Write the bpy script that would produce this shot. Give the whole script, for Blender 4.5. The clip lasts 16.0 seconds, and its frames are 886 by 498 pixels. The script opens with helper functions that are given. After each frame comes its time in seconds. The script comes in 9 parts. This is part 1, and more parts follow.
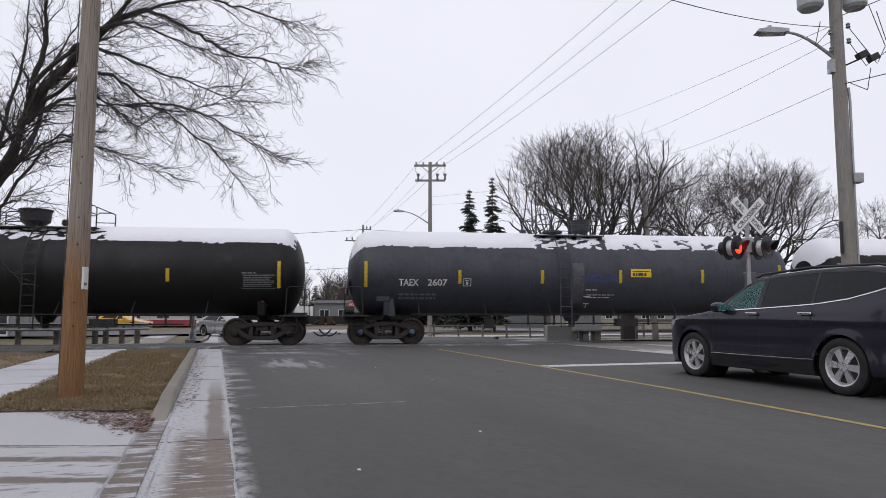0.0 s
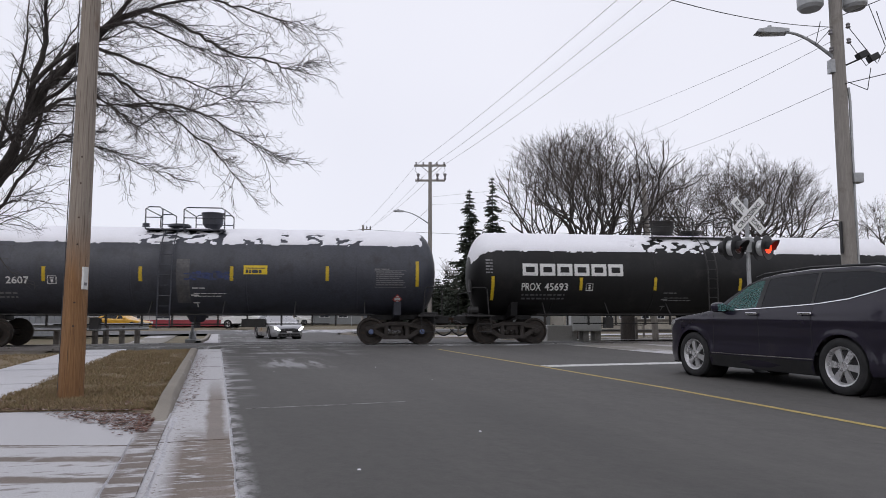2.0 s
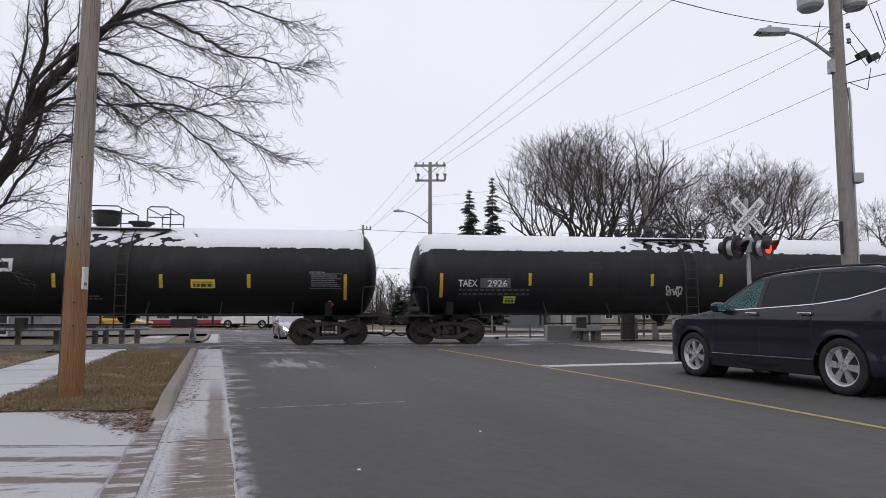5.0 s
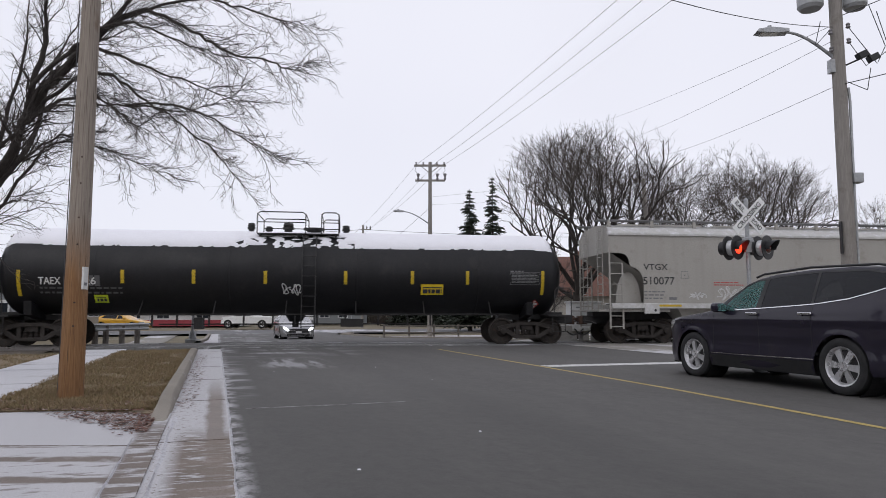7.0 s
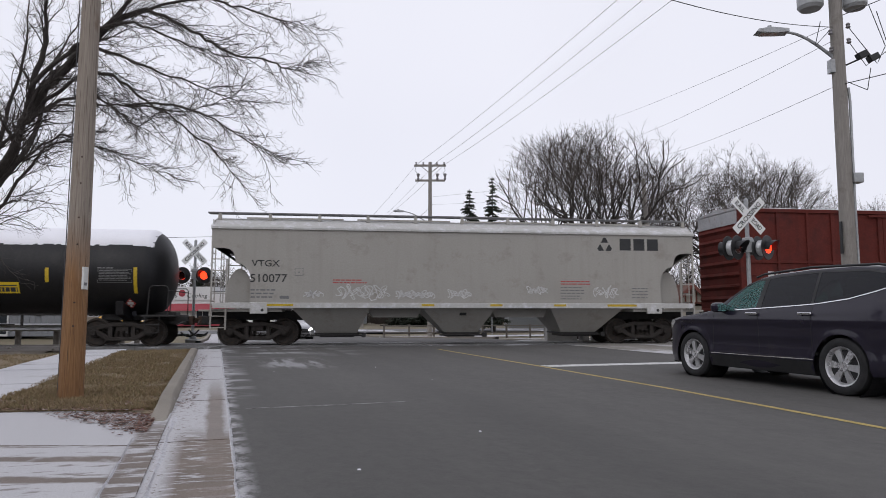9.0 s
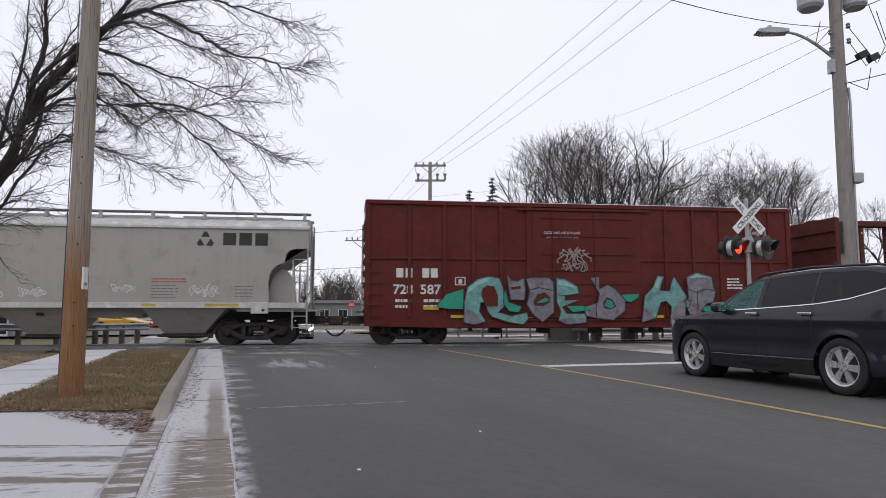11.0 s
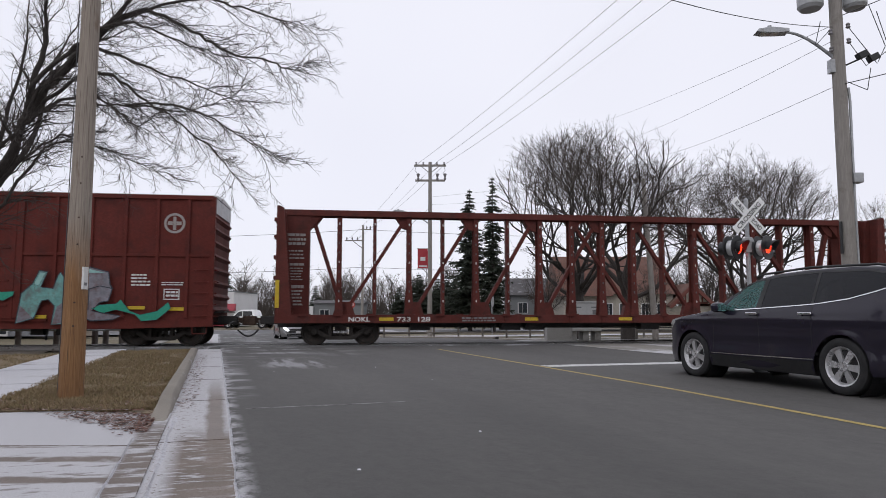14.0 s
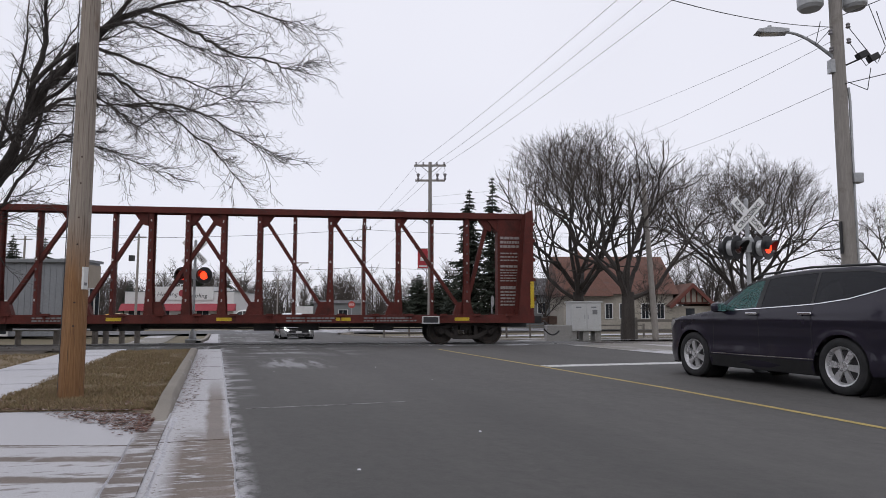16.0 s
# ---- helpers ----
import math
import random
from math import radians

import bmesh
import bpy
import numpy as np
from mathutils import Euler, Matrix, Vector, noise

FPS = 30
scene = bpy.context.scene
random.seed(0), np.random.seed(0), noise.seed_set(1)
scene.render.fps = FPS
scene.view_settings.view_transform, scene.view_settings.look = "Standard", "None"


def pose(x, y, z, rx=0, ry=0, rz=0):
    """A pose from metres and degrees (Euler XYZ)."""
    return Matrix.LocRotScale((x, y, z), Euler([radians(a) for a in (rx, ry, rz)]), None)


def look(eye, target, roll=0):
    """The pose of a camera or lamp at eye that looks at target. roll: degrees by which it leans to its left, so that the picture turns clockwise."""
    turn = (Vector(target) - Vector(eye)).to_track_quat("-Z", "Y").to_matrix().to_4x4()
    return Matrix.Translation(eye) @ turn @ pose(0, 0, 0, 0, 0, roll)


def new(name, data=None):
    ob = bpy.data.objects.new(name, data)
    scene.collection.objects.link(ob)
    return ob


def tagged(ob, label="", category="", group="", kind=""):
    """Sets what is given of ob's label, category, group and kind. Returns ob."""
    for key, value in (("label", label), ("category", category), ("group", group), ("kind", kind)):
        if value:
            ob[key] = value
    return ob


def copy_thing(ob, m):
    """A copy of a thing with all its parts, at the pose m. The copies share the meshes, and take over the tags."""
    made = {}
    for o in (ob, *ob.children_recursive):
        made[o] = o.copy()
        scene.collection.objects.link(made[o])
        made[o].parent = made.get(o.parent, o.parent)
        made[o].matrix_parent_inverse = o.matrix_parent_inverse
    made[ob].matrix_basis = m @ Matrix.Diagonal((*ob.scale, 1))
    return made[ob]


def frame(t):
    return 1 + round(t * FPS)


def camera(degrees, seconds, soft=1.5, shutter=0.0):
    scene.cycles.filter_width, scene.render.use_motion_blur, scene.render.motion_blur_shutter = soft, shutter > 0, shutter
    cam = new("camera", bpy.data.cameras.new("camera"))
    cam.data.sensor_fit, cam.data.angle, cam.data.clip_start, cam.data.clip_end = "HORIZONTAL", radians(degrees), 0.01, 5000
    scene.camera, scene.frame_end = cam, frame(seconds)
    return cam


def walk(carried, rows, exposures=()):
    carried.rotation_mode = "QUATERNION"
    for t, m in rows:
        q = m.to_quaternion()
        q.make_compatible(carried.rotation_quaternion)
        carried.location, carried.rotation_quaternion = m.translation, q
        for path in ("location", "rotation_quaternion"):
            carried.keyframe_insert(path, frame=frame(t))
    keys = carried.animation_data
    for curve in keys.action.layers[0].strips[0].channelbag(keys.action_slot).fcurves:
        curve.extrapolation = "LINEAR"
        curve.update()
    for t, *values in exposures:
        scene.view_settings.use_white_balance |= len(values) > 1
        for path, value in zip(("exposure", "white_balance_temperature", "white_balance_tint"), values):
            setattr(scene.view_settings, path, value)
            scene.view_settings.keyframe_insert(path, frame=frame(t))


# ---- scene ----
# The world: x to the right of the standing camera, y ahead of it, z up from the rail top.
cam = camera(66.32, 16.0, soft=0.8, shutter=0.15)
EYE = pose(0, 0, 1.09, 95.43, 0, 0)
walk(cam, [(0.0, EYE), (16.0, EYE)],
     [(0.0, 0.06), (3.5, 0.05), (9.5, 0.05), (11.2, 0.18), (12.2, 0.26), (13.0, 0.24), (14.0, 0.08), (15.2, 0.01), (16.0, 0.02)])

# ---- light: an overcast winter sky and a very soft sun ----
world = bpy.data.worlds.new("overcast_sky")
scene.world = world
world.use_nodes = True
wt = world.node_tree
wt.nodes.clear()
w_out = wt.nodes.new("ShaderNodeOutputWorld")
w_bg = wt.nodes.new("ShaderNodeBackground")
w_sky = wt.nodes.new("ShaderNodeTexSky")
w_sky.sky_type, w_sky.sun_disc = "NISHITA", False
w_sky.sun_elevation, w_sky.sun_rotation = radians(32), radians(150)
w_cloud = wt.nodes.new("ShaderNodeTexNoise")
w_cloud.inputs["Scale"].default_value = 1.6
w_cloud.inputs["Detail"].default_value = 3
w_ramp = wt.nodes.new("ShaderNodeValToRGB")
w_ramp.color_ramp.elements[0].position, w_ramp.color_ramp.elements[0].color = 0.25, (7.95, 7.98, 8.95, 1)
w_ramp.color_ramp.elements[1].position, w_ramp.color_ramp.elements[1].color = 0.75, (8.75, 8.77, 9.65, 1)
w_mix = wt.nodes.new("ShaderNodeMix")
w_mix.data_type = "RGBA"
w_mix.inputs[0].default_value = 0.94
wt.links.new(w_cloud.outputs[0], w_ramp.inputs[0])
wt.links.new(w_sky.outputs[0], w_mix.inputs[6])
wt.links.new(w_ramp.outputs[0], w_mix.inputs[7])
wt.links.new(w_mix.outputs[2], w_bg.inputs[0])
w_bg.inputs[1].default_value = 0.1
wt.links.new(w_bg.outputs[0], w_out.inputs[0])
sun = new("sun", bpy.data.lights.new("sun", "SUN"))
sun.data.energy, sun.data.angle, sun.data.color = 0.5, radians(40), (1.0, 0.97, 0.93)
sun.matrix_world = look((-20, -30, 40), (0, 15, 0))


# ---- materials ----
def base_material(name):
    m = bpy.data.materials.new(name)
    m.use_nodes = True
    return m, m.node_tree.nodes, m.node_tree.links, m.node_tree.nodes["Principled BSDF"]


def mixed(nodes, links, fac, a, b):
    n = nodes.new("ShaderNodeMix")
    n.data_type = "RGBA"
    for socket, value in ((n.inputs[0], fac), (n.inputs[6], a), (n.inputs[7], b)):
        if isinstance(value, bpy.types.NodeSocket):
            links.new(value, socket)
        elif isinstance(value, (int, float)):
            socket.default_value = value
        else:
            socket.default_value = (*value[:3], 1)
    return n.outputs[2]


def noise_of(nodes, links, scale, detail=4, stretch=None, coords="Object", lo=0.3, hi=0.7, rough=0.55):
    tc = nodes.new("ShaderNodeTexCoord")
    n = nodes.new("ShaderNodeTexNoise")
    n.inputs["Scale"].default_value, n.inputs["Detail"].default_value = scale, detail
    n.inputs["Roughness"].default_value = rough
    if stretch:
        mp = nodes.new("ShaderNodeMapping")
        mp.inputs["Rotation"].default_value = (0, 0, radians(stretch[3]) if len(stretch) > 3 else 0)
        mp.inputs["Scale"].default_value = stretch[:3]
        links.new(tc.outputs[coords], mp.inputs[0])
        links.new(mp.outputs[0], n.inputs["Vector"])
    else:
        links.new(tc.outputs[coords], n.inputs["Vector"])
    r = nodes.new("ShaderNodeMapRange")
    r.inputs[1].default_value, r.inputs[2].default_value = lo, hi
    links.new(n.outputs[0], r.inputs[0])
    return r.outputs[0]


def bumped(nodes, links, bsdf, height, strength, distance=0.01):
    b = nodes.new("ShaderNodeBump")
    b.inputs["Strength"].default_value, b.inputs["Distance"].default_value = strength, distance
    links.new(height, b.inputs["Height"])
    links.new(b.outputs[0], bsdf.inputs["Normal"])


def scaled(c, k):
    return tuple(min(1.0, v * k) for v in c)


def surface(name, color, rough=0.6, metal=0.0, grain=40.0, patch=1.5, vary=0.25, dirt=None, dirt_amount=0.0,
            bump=0.15, stretch=None, coat=0.0, streak=0.0, spread=0.0, spec=0.5):
    """Colour with two scales of variation, an optional dirt colour, vertical streaks and relief."""
    m, nodes, links, bsdf = base_material(name)
    fine = noise_of(nodes, links, grain, 5, stretch)
    wide = noise_of(nodes, links, patch, 4, stretch)
    c = mixed(nodes, links, fine, scaled(color, 1 - vary), scaled(color, 1 + vary))
    c = mixed(nodes, links, wide, c, mixed(nodes, links, 0.5, c, scaled(color, 1 - 1.2 * vary)))
    if dirt:
        spot = noise_of(nodes, links, patch * 2.3, 8, None, "Object", 0.62 - 0.35 * dirt_amount, 0.78 - 0.2 * dirt_amount, 0.7)
        c = mixed(nodes, links, spot, c, dirt)
    if streak:
        run = noise_of(nodes, links, 3.0, 6, (1.6, 1.6, 0.12), "Object", 0.5, 0.8)
        sm = nodes.new("ShaderNodeMath")
        sm.operation = "MULTIPLY"
        sm.inputs[1].default_value = streak
        links.new(run, sm.inputs[0])
        c = mixed(nodes, links, sm.outputs[0], c, dirt or scaled(color, 0.5))
    if spread:
        info = nodes.new("ShaderNodeObjectInfo")
        c2 = mixed(nodes, links, info.outputs["Random"], scaled(color, 1 - spread), scaled(color, 1 + spread))
        c = mixed(nodes, links, 0.5, c, c2)
    links.new(c, bsdf.inputs["Base Color"])
    rr = nodes.new("ShaderNodeMapRange")
    rr.inputs[3].default_value, rr.inputs[4].default_value = max(0.03, rough - 0.1), min(1, rough + 0.12)
    links.new(wide, rr.inputs[0])
    links.new(rr.outputs[0], bsdf.inputs["Roughness"])
    bsdf.inputs["Metallic"].default_value = metal
    bsdf.inputs["Specular IOR Level"].default_value = spec
    if coat:
        bsdf.inputs["Coat Weight"].default_value, bsdf.inputs["Coat Roughness"].default_value = coat, 0.05
    if bump:
        bumped(nodes, links, bsdf, fine, bump)
    return m


def glowing(name, color, strength):
    m, nodes, links, bsdf = base_material(name)
    bsdf.inputs["Base Color"].default_value = (*color, 1)
    bsdf.inputs["Emission Color"].default_value = (*color, 1)
    bsdf.inputs["Emission Strength"].default_value = strength
    return m


def glassy(name, color, rough=0.02, alpha=0.25):
    m, nodes, links, bsdf = base_material(name)
    bsdf.inputs["Base Color"].default_value = (*color, 1)
    bsdf.inputs["Roughness"].default_value = rough
    bsdf.inputs["Alpha"].default_value = alpha
    return m


def dusted(name, color, amount, stretch, snow_scale=2.0, vary=0.2, grain=60, bump=0.3, rough=0.85):
    """A paving or soil with blown snow lying on it in torn patches and streaks."""
    m, nodes, links, bsdf = base_material(name)
    fine = noise_of(nodes, links, grain, 6)
    wide = noise_of(nodes, links, 0.9, 5)
    c = mixed(nodes, links, fine, scaled(color, 1 - vary), scaled(color, 1 + vary))
    c = mixed(nodes, links, wide, scaled(color, 0.8), c)
    patches = noise_of(nodes, links, snow_scale, 9, stretch, "Object", 0.62 - 0.3 * amount, 0.70 - 0.22 * amount, 0.72)
    dust = noise_of(nodes, links, 75, 8, None, "Object", 0.36, 0.62, 0.8)
    mul = nodes.new("ShaderNodeMath")
    mul.operation = "MULTIPLY"
    links.new(patches, mul.inputs[0])
    add = nodes.new("ShaderNodeMapRange")
    add.inputs[3].default_value, add.inputs[4].default_value = 0.35, 1.0
    links.new(dust, add.inputs[0])
    links.new(add.outputs[0], mul.inputs[1])
    c = mixed(nodes, links, mul.outputs[0], c, (0.62, 0.62, 0.655))
    links.new(c, bsdf.inputs["Base Color"])
    bsdf.inputs["Roughness"].default_value = rough
    bumped(nodes, links, bsdf, fine, bump)
    return m


def calc(nodes, links, op, a, b):
    n = nodes.new("ShaderNodeMath")
    n.operation = op
    for socket, value in ((n.inputs[0], a), (n.inputs[1], b)):
        if isinstance(value, bpy.types.NodeSocket):
            links.new(value, socket)
        else:
            socket.default_value = value
    return n.outputs[0]


def slope_of(nodes, links, value, lo, hi):
    """0 at lo, 1 at hi, level beyond."""
    n = nodes.new("ShaderNodeMapRange")
    n.inputs[1].default_value, n.inputs[2].default_value = lo, hi
    links.new(value, n.inputs[0])
    return n.outputs[0]


def across_along(nodes, links):
    """The two coordinates of the street's grid."""
    tc = nodes.new("ShaderNodeTexCoord")
    xyz = nodes.new("ShaderNodeSeparateXYZ")
    links.new(tc.outputs["Object"], xyz.inputs[0])
    return xyz.outputs[0], xyz.outputs[1]


def within(nodes, links, value, a, b, soft):
    """1 between a and b, fading over soft."""
    return calc(nodes, links, "MULTIPLY", slope_of(nodes, links, value, a - soft, a + soft), slope_of(nodes, links, value, b + soft, b - soft))


def most_of(nodes, links, values):
    out = values[0]
    for v in values[1:]:
        out = calc(nodes, links, "MAXIMUM", out, v)
    return out


def product_of(nodes, links, values):
    out = values[0]
    for v in values[1:]:
        out = calc(nodes, links, "MULTIPLY", out, v)
    return out


def street_asphalt():
    """Worn asphalt: coarse aggregate, broad wear, snow blown over the gutter's edge and smeared by tyres before the crossing."""
    m, nodes, links, bsdf = base_material("asphalt")
    fine = noise_of(nodes, links, 70, 6)
    grit = noise_of(nodes, links, 170, 3, None, "Object", 0.40, 0.70)
    mottle = noise_of(nodes, links, 9, 6, (1.0, 0.6, 1, 0), "Object", 0.32, 0.68, 0.7)
    wide = noise_of(nodes, links, 0.35, 5, (1.0, 0.22, 1, 0))
    c = mixed(nodes, links, fine, (0.036, 0.0345, 0.0325), (0.076, 0.0725, 0.068))
    c = mixed(nodes, links, grit, c, (0.122, 0.116, 0.108))
    c = mixed(nodes, links, mottle, mixed(nodes, links, 0.46, c, (0.028, 0.027, 0.026)), mixed(nodes, links, 0.34, c, (0.125, 0.119, 0.111)))
    c = mixed(nodes, links, calc(nodes, links, "MULTIPLY", wide, 0.75), c, (0.080, 0.0765, 0.072))
    worn = noise_of(nodes, links, 2.6, 7, (1.0, 0.3, 1, 0), "Object", 0.42, 0.72, 0.65)
    c = mixed(nodes, links, worn, c, mixed(nodes, links, 0.32, c, (0.115, 0.110, 0.102)))
    lanes = noise_of(nodes, links, 0.75, 2, (1.0, 0.02, 1, 0), "Object", 0.35, 0.65)
    c = mixed(nodes, links, lanes, mixed(nodes, links, 0.30, c, (0.034, 0.033, 0.032)), c)
    a, b = across_along(nodes, links)
    # the left lane gets darker towards its near end
    near_lane = product_of(nodes, links, [within(nodes, links, a, 0.6, 3.6, 0.5), slope_of(nodes, links, b, 11.0, 7.0)])
    c = mixed(nodes, links, calc(nodes, links, "MULTIPLY", near_lane, 0.30), c, (0.026, 0.025, 0.024))
    torn = noise_of(nodes, links, 4.5, 8, (1.0, 0.7, 1, 25), "Object", 0.46, 0.58, 0.7)
    rim = product_of(nodes, links, [slope_of(nodes, links, a, 0.31, 0.15), torn])
    finger = noise_of(nodes, links, 1.3, 5, (0.35, 1.0, 1, 0), "Object", 0.50, 0.60, 0.6)
    fingers = product_of(nodes, links, [finger, slope_of(nodes, links, a, 0.62, 0.28), within(nodes, links, b, 9.8, 16.4, 0.5)])
    smear = noise_of(nodes, links, 2.6, 5, (1.0, 0.16, 1, -12), "Object", 0.46, 0.60, 0.6)
    patch_a = product_of(nodes, links, [smear, within(nodes, links, a, 1.05, 2.35, 0.22), within(nodes, links, b, 14.4, 17.4, 0.5)])
    sweep = noise_of(nodes, links, 1.1, 5, (0.35, 0.9, 1, 8), "Object", 0.47, 0.62, 0.6)
    wheel_line = noise_of(nodes, links, 2.2, 2, (1.0, 0.06, 1, -10), "Object", 0.40, 0.55)
    before = product_of(nodes, links, [sweep, wheel_line, slope_of(nodes, links, b, 17.2, 19.5), slope_of(nodes, links, a, 4.6, 1.8)])
    lay = most_of(nodes, links, [rim, calc(nodes, links, "MULTIPLY", fingers, 0.8), calc(nodes, links, "MULTIPLY", patch_a, 0.5), calc(nodes, links, "MULTIPLY", before, 0.6)])
    c = mixed(nodes, links, calc(nodes, links, "MULTIPLY", lay, 0.72), c, (0.60, 0.60, 0.62))
    links.new(c, bsdf.inputs["Base Color"])
    bsdf.inputs["Roughness"].default_value = 0.78
    bumped(nodes, links, bsdf, mottle, 0.25)
    return m


def trodden_snow(name, color, bare, grain=60):
    """Concrete under thin snow: bare(nodes, links, a, b) gives where the snow has been driven or blown off."""
    m, nodes, links, bsdf = base_material(name)
    fine = noise_of(nodes, links, grain, 6)
    stain = noise_of(nodes, links, 1.7, 6, None, "Object", 0.3, 0.7, 0.65)
    c = mixed(nodes, links, fine, scaled(color, 0.78), scaled(color, 1.2))
    c = mixed(nodes, links, stain, scaled(color, 0.72), c)
    a, b = across_along(nodes, links)
    off = bare(nodes, links, a, b)
    dust = noise_of(nodes, links, 90, 7, None, "Object", 0.34, 0.60, 0.8)
    cover = calc(nodes, links, "SUBTRACT", 1.0, off)
    thin = nodes.new("ShaderNodeMapRange")
    thin.inputs[3].default_value, thin.inputs[4].default_value = 0.55, 1.0
    links.new(dust, thin.inputs[0])
    c = mixed(nodes, links, calc(nodes, links, "MULTIPLY", cover, thin.outputs[0]), c, (0.50, 0.50, 0.52))
    links.new(c, bsdf.inputs["Base Color"])
    bsdf.inputs["Roughness"].default_value = 0.85
    bumped(nodes, links, bsdf, calc(nodes, links, "ADD", fine, cover), 0.3)
    return m


def apron_bare(nodes, links, a, b):
    """Driven tracks across the apron, and the bare margin along the gutter."""
    warp = noise_of(nodes, links, 5, 6, (0.5, 1.4, 1, 15), "Object", 0.0, 1.0, 0.7)
    line = calc(nodes, links, "ADD", calc(nodes, links, "ADD", b, calc(nodes, links, "MULTIPLY", a, 0.32)), calc(nodes, links, "MULTIPLY", warp, 0.22))
    gap = noise_of(nodes, links, 1.5, 5, (1.0, 0.5, 1, 0), "Object", 0.36, 0.46, 0.6)
    tracks = [within(nodes, links, line, c, d, 0.025) for c, d in ((6.10, 6.15), (5.53, 5.72), (4.86, 5.03), (4.30, 4.42), (3.70, 3.80))]
    fleck = noise_of(nodes, links, 9, 6, (0.35, 1.5, 1, 12), "Object", 0.57, 0.63, 0.6)
    margin = product_of(nodes, links, [slope_of(nodes, links, calc(nodes, links, "ADD", a, calc(nodes, links, "MULTIPLY", warp, 0.12)), -0.62, -0.56),
                                       slope_of(nodes, links, b, 8.0, 7.0), noise_of(nodes, links, 6, 6, (0.4, 1.5, 1, 12), "Object", 0.60, 0.50, 0.65)])
    lower = product_of(nodes, links, [slope_of(nodes, links, b, 6.3, 6.0), fleck])
    return most_of(nodes, links, [product_of(nodes, links, [most_of(nodes, links, tracks), gap]), margin, calc(nodes, links, "MULTIPLY", lower, 0.8)])


def gutter_bare(nodes, links, a, b):
    """The gutter is blown bare near the camera and along its middle, and whiter towards the crossing."""
    fleck = noise_of(nodes, links, 7, 7, (0.45, 1.5, 1, 32), "Object", 0.60, 0.52, 0.68)
    near = product_of(nodes, links, [slope_of(nodes, links, b, 7.2, 6.4), fleck, slope_of(nodes, links, a, -0.34, -0.22)])
    torn = calc(nodes, links, "ADD", a, calc(nodes, links, "MULTIPLY", noise_of(nodes, links, 4, 6, (1, 0.5, 1, 0), "Object", 0.0, 1.0, 0.7), 0.14))
    middle = product_of(nodes, links, [within(nodes, links, torn, 0.0, 0.19, 0.03), slope_of(nodes, links, b, 12.5, 9.5)])
    specks = product_of(nodes, links, [noise_of(nodes, links, 22, 5, None, "Object", 0.58, 0.64, 0.6), slope_of(nodes, links, a, 0.0, -0.30)])
    return most_of(nodes, links, [near, calc(nodes, links, "MULTIPLY", middle, 0.85), specks])


ASPHALT = street_asphalt()
FAR_ASPHALT = dusted("grey_asphalt", (0.13, 0.13, 0.135), 0.30, (0.4, 0.1, 1, -18.4), 0.7, 0.2, 60, 0.2)
GUTTER = trodden_snow("gutter_concrete", (0.195, 0.160, 0.134), gutter_bare)
GUTTER_BARE = dusted("worn_gutter_concrete", (0.17, 0.145, 0.12), 0.3, (0.5, 1.8, 1, 12), 2.0, 0.2, 60)
APRON = trodden_snow("snowy_apron_concrete", (0.185, 0.155, 0.135), apron_bare)
SIDEWALK = dusted("snowy_sidewalk_concrete", (0.28, 0.27, 0.26), 1.15, (0.6, 0.6, 1, 0), 1.6, 0.15, 60)
KERB = dusted("kerb_concrete", (0.25, 0.225, 0.19), 0.12, (0.5, 0.5, 1, 0), 2.0, 0.25, 60)
VERGE = dusted("snowy_gravel_verge", (0.24, 0.225, 0.20), 0.42, (0.5, 0.2, 1, 0), 0.8, 0.3, 40)
GRASSLAND = dusted("winter_lawn", (0.15, 0.125, 0.075), 0.10, (0.25, 1.2, 1, 5), 0.35, 0.45, 25, 0.6)
BALLAST = surface("ballast_stone", (0.14, 0.12, 0.10), 0.9, 0, 25, 1.5, 0.5, bump=0.9)
SOIL = dusted("strip_soil", (0.20, 0.15, 0.09), 0.02, (1, 1, 1, 0), 1.5, 0.5, 50, 0.6)
YELLOW_LINE = surface("worn_yellow_road_paint", (0.42, 0.32, 0.10), 0.7, 0, 60, 4, 0.3, (0.09, 0.09, 0.08), 0.25, 0.2)
WHITE_LINE = surface("worn_white_road_paint", (0.62, 0.62, 0.61), 0.7, 0, 60, 4, 0.2, (0.12, 0.12, 0.12), 0.4, 0.2)
PALE_LINE = surface("broken_pale_line", (0.36, 0.36, 0.36), 0.8, 0, 50, 2.5, 0.3, (0.07, 0.068, 0.064), 0.85, 0.2)
SNOW = surface("snow", (0.80, 0.80, 0.84), 0.85, 0, 30, 3, 0.05, bump=0.5)
STEEL = surface("worn_rail_steel", (0.30, 0.28, 0.27), 0.35, 0.8, 30, 3, 0.2)
RUST = surface("rusty_steel", (0.075, 0.045, 0.032), 0.8, 0.2, 30, 3, 0.4)


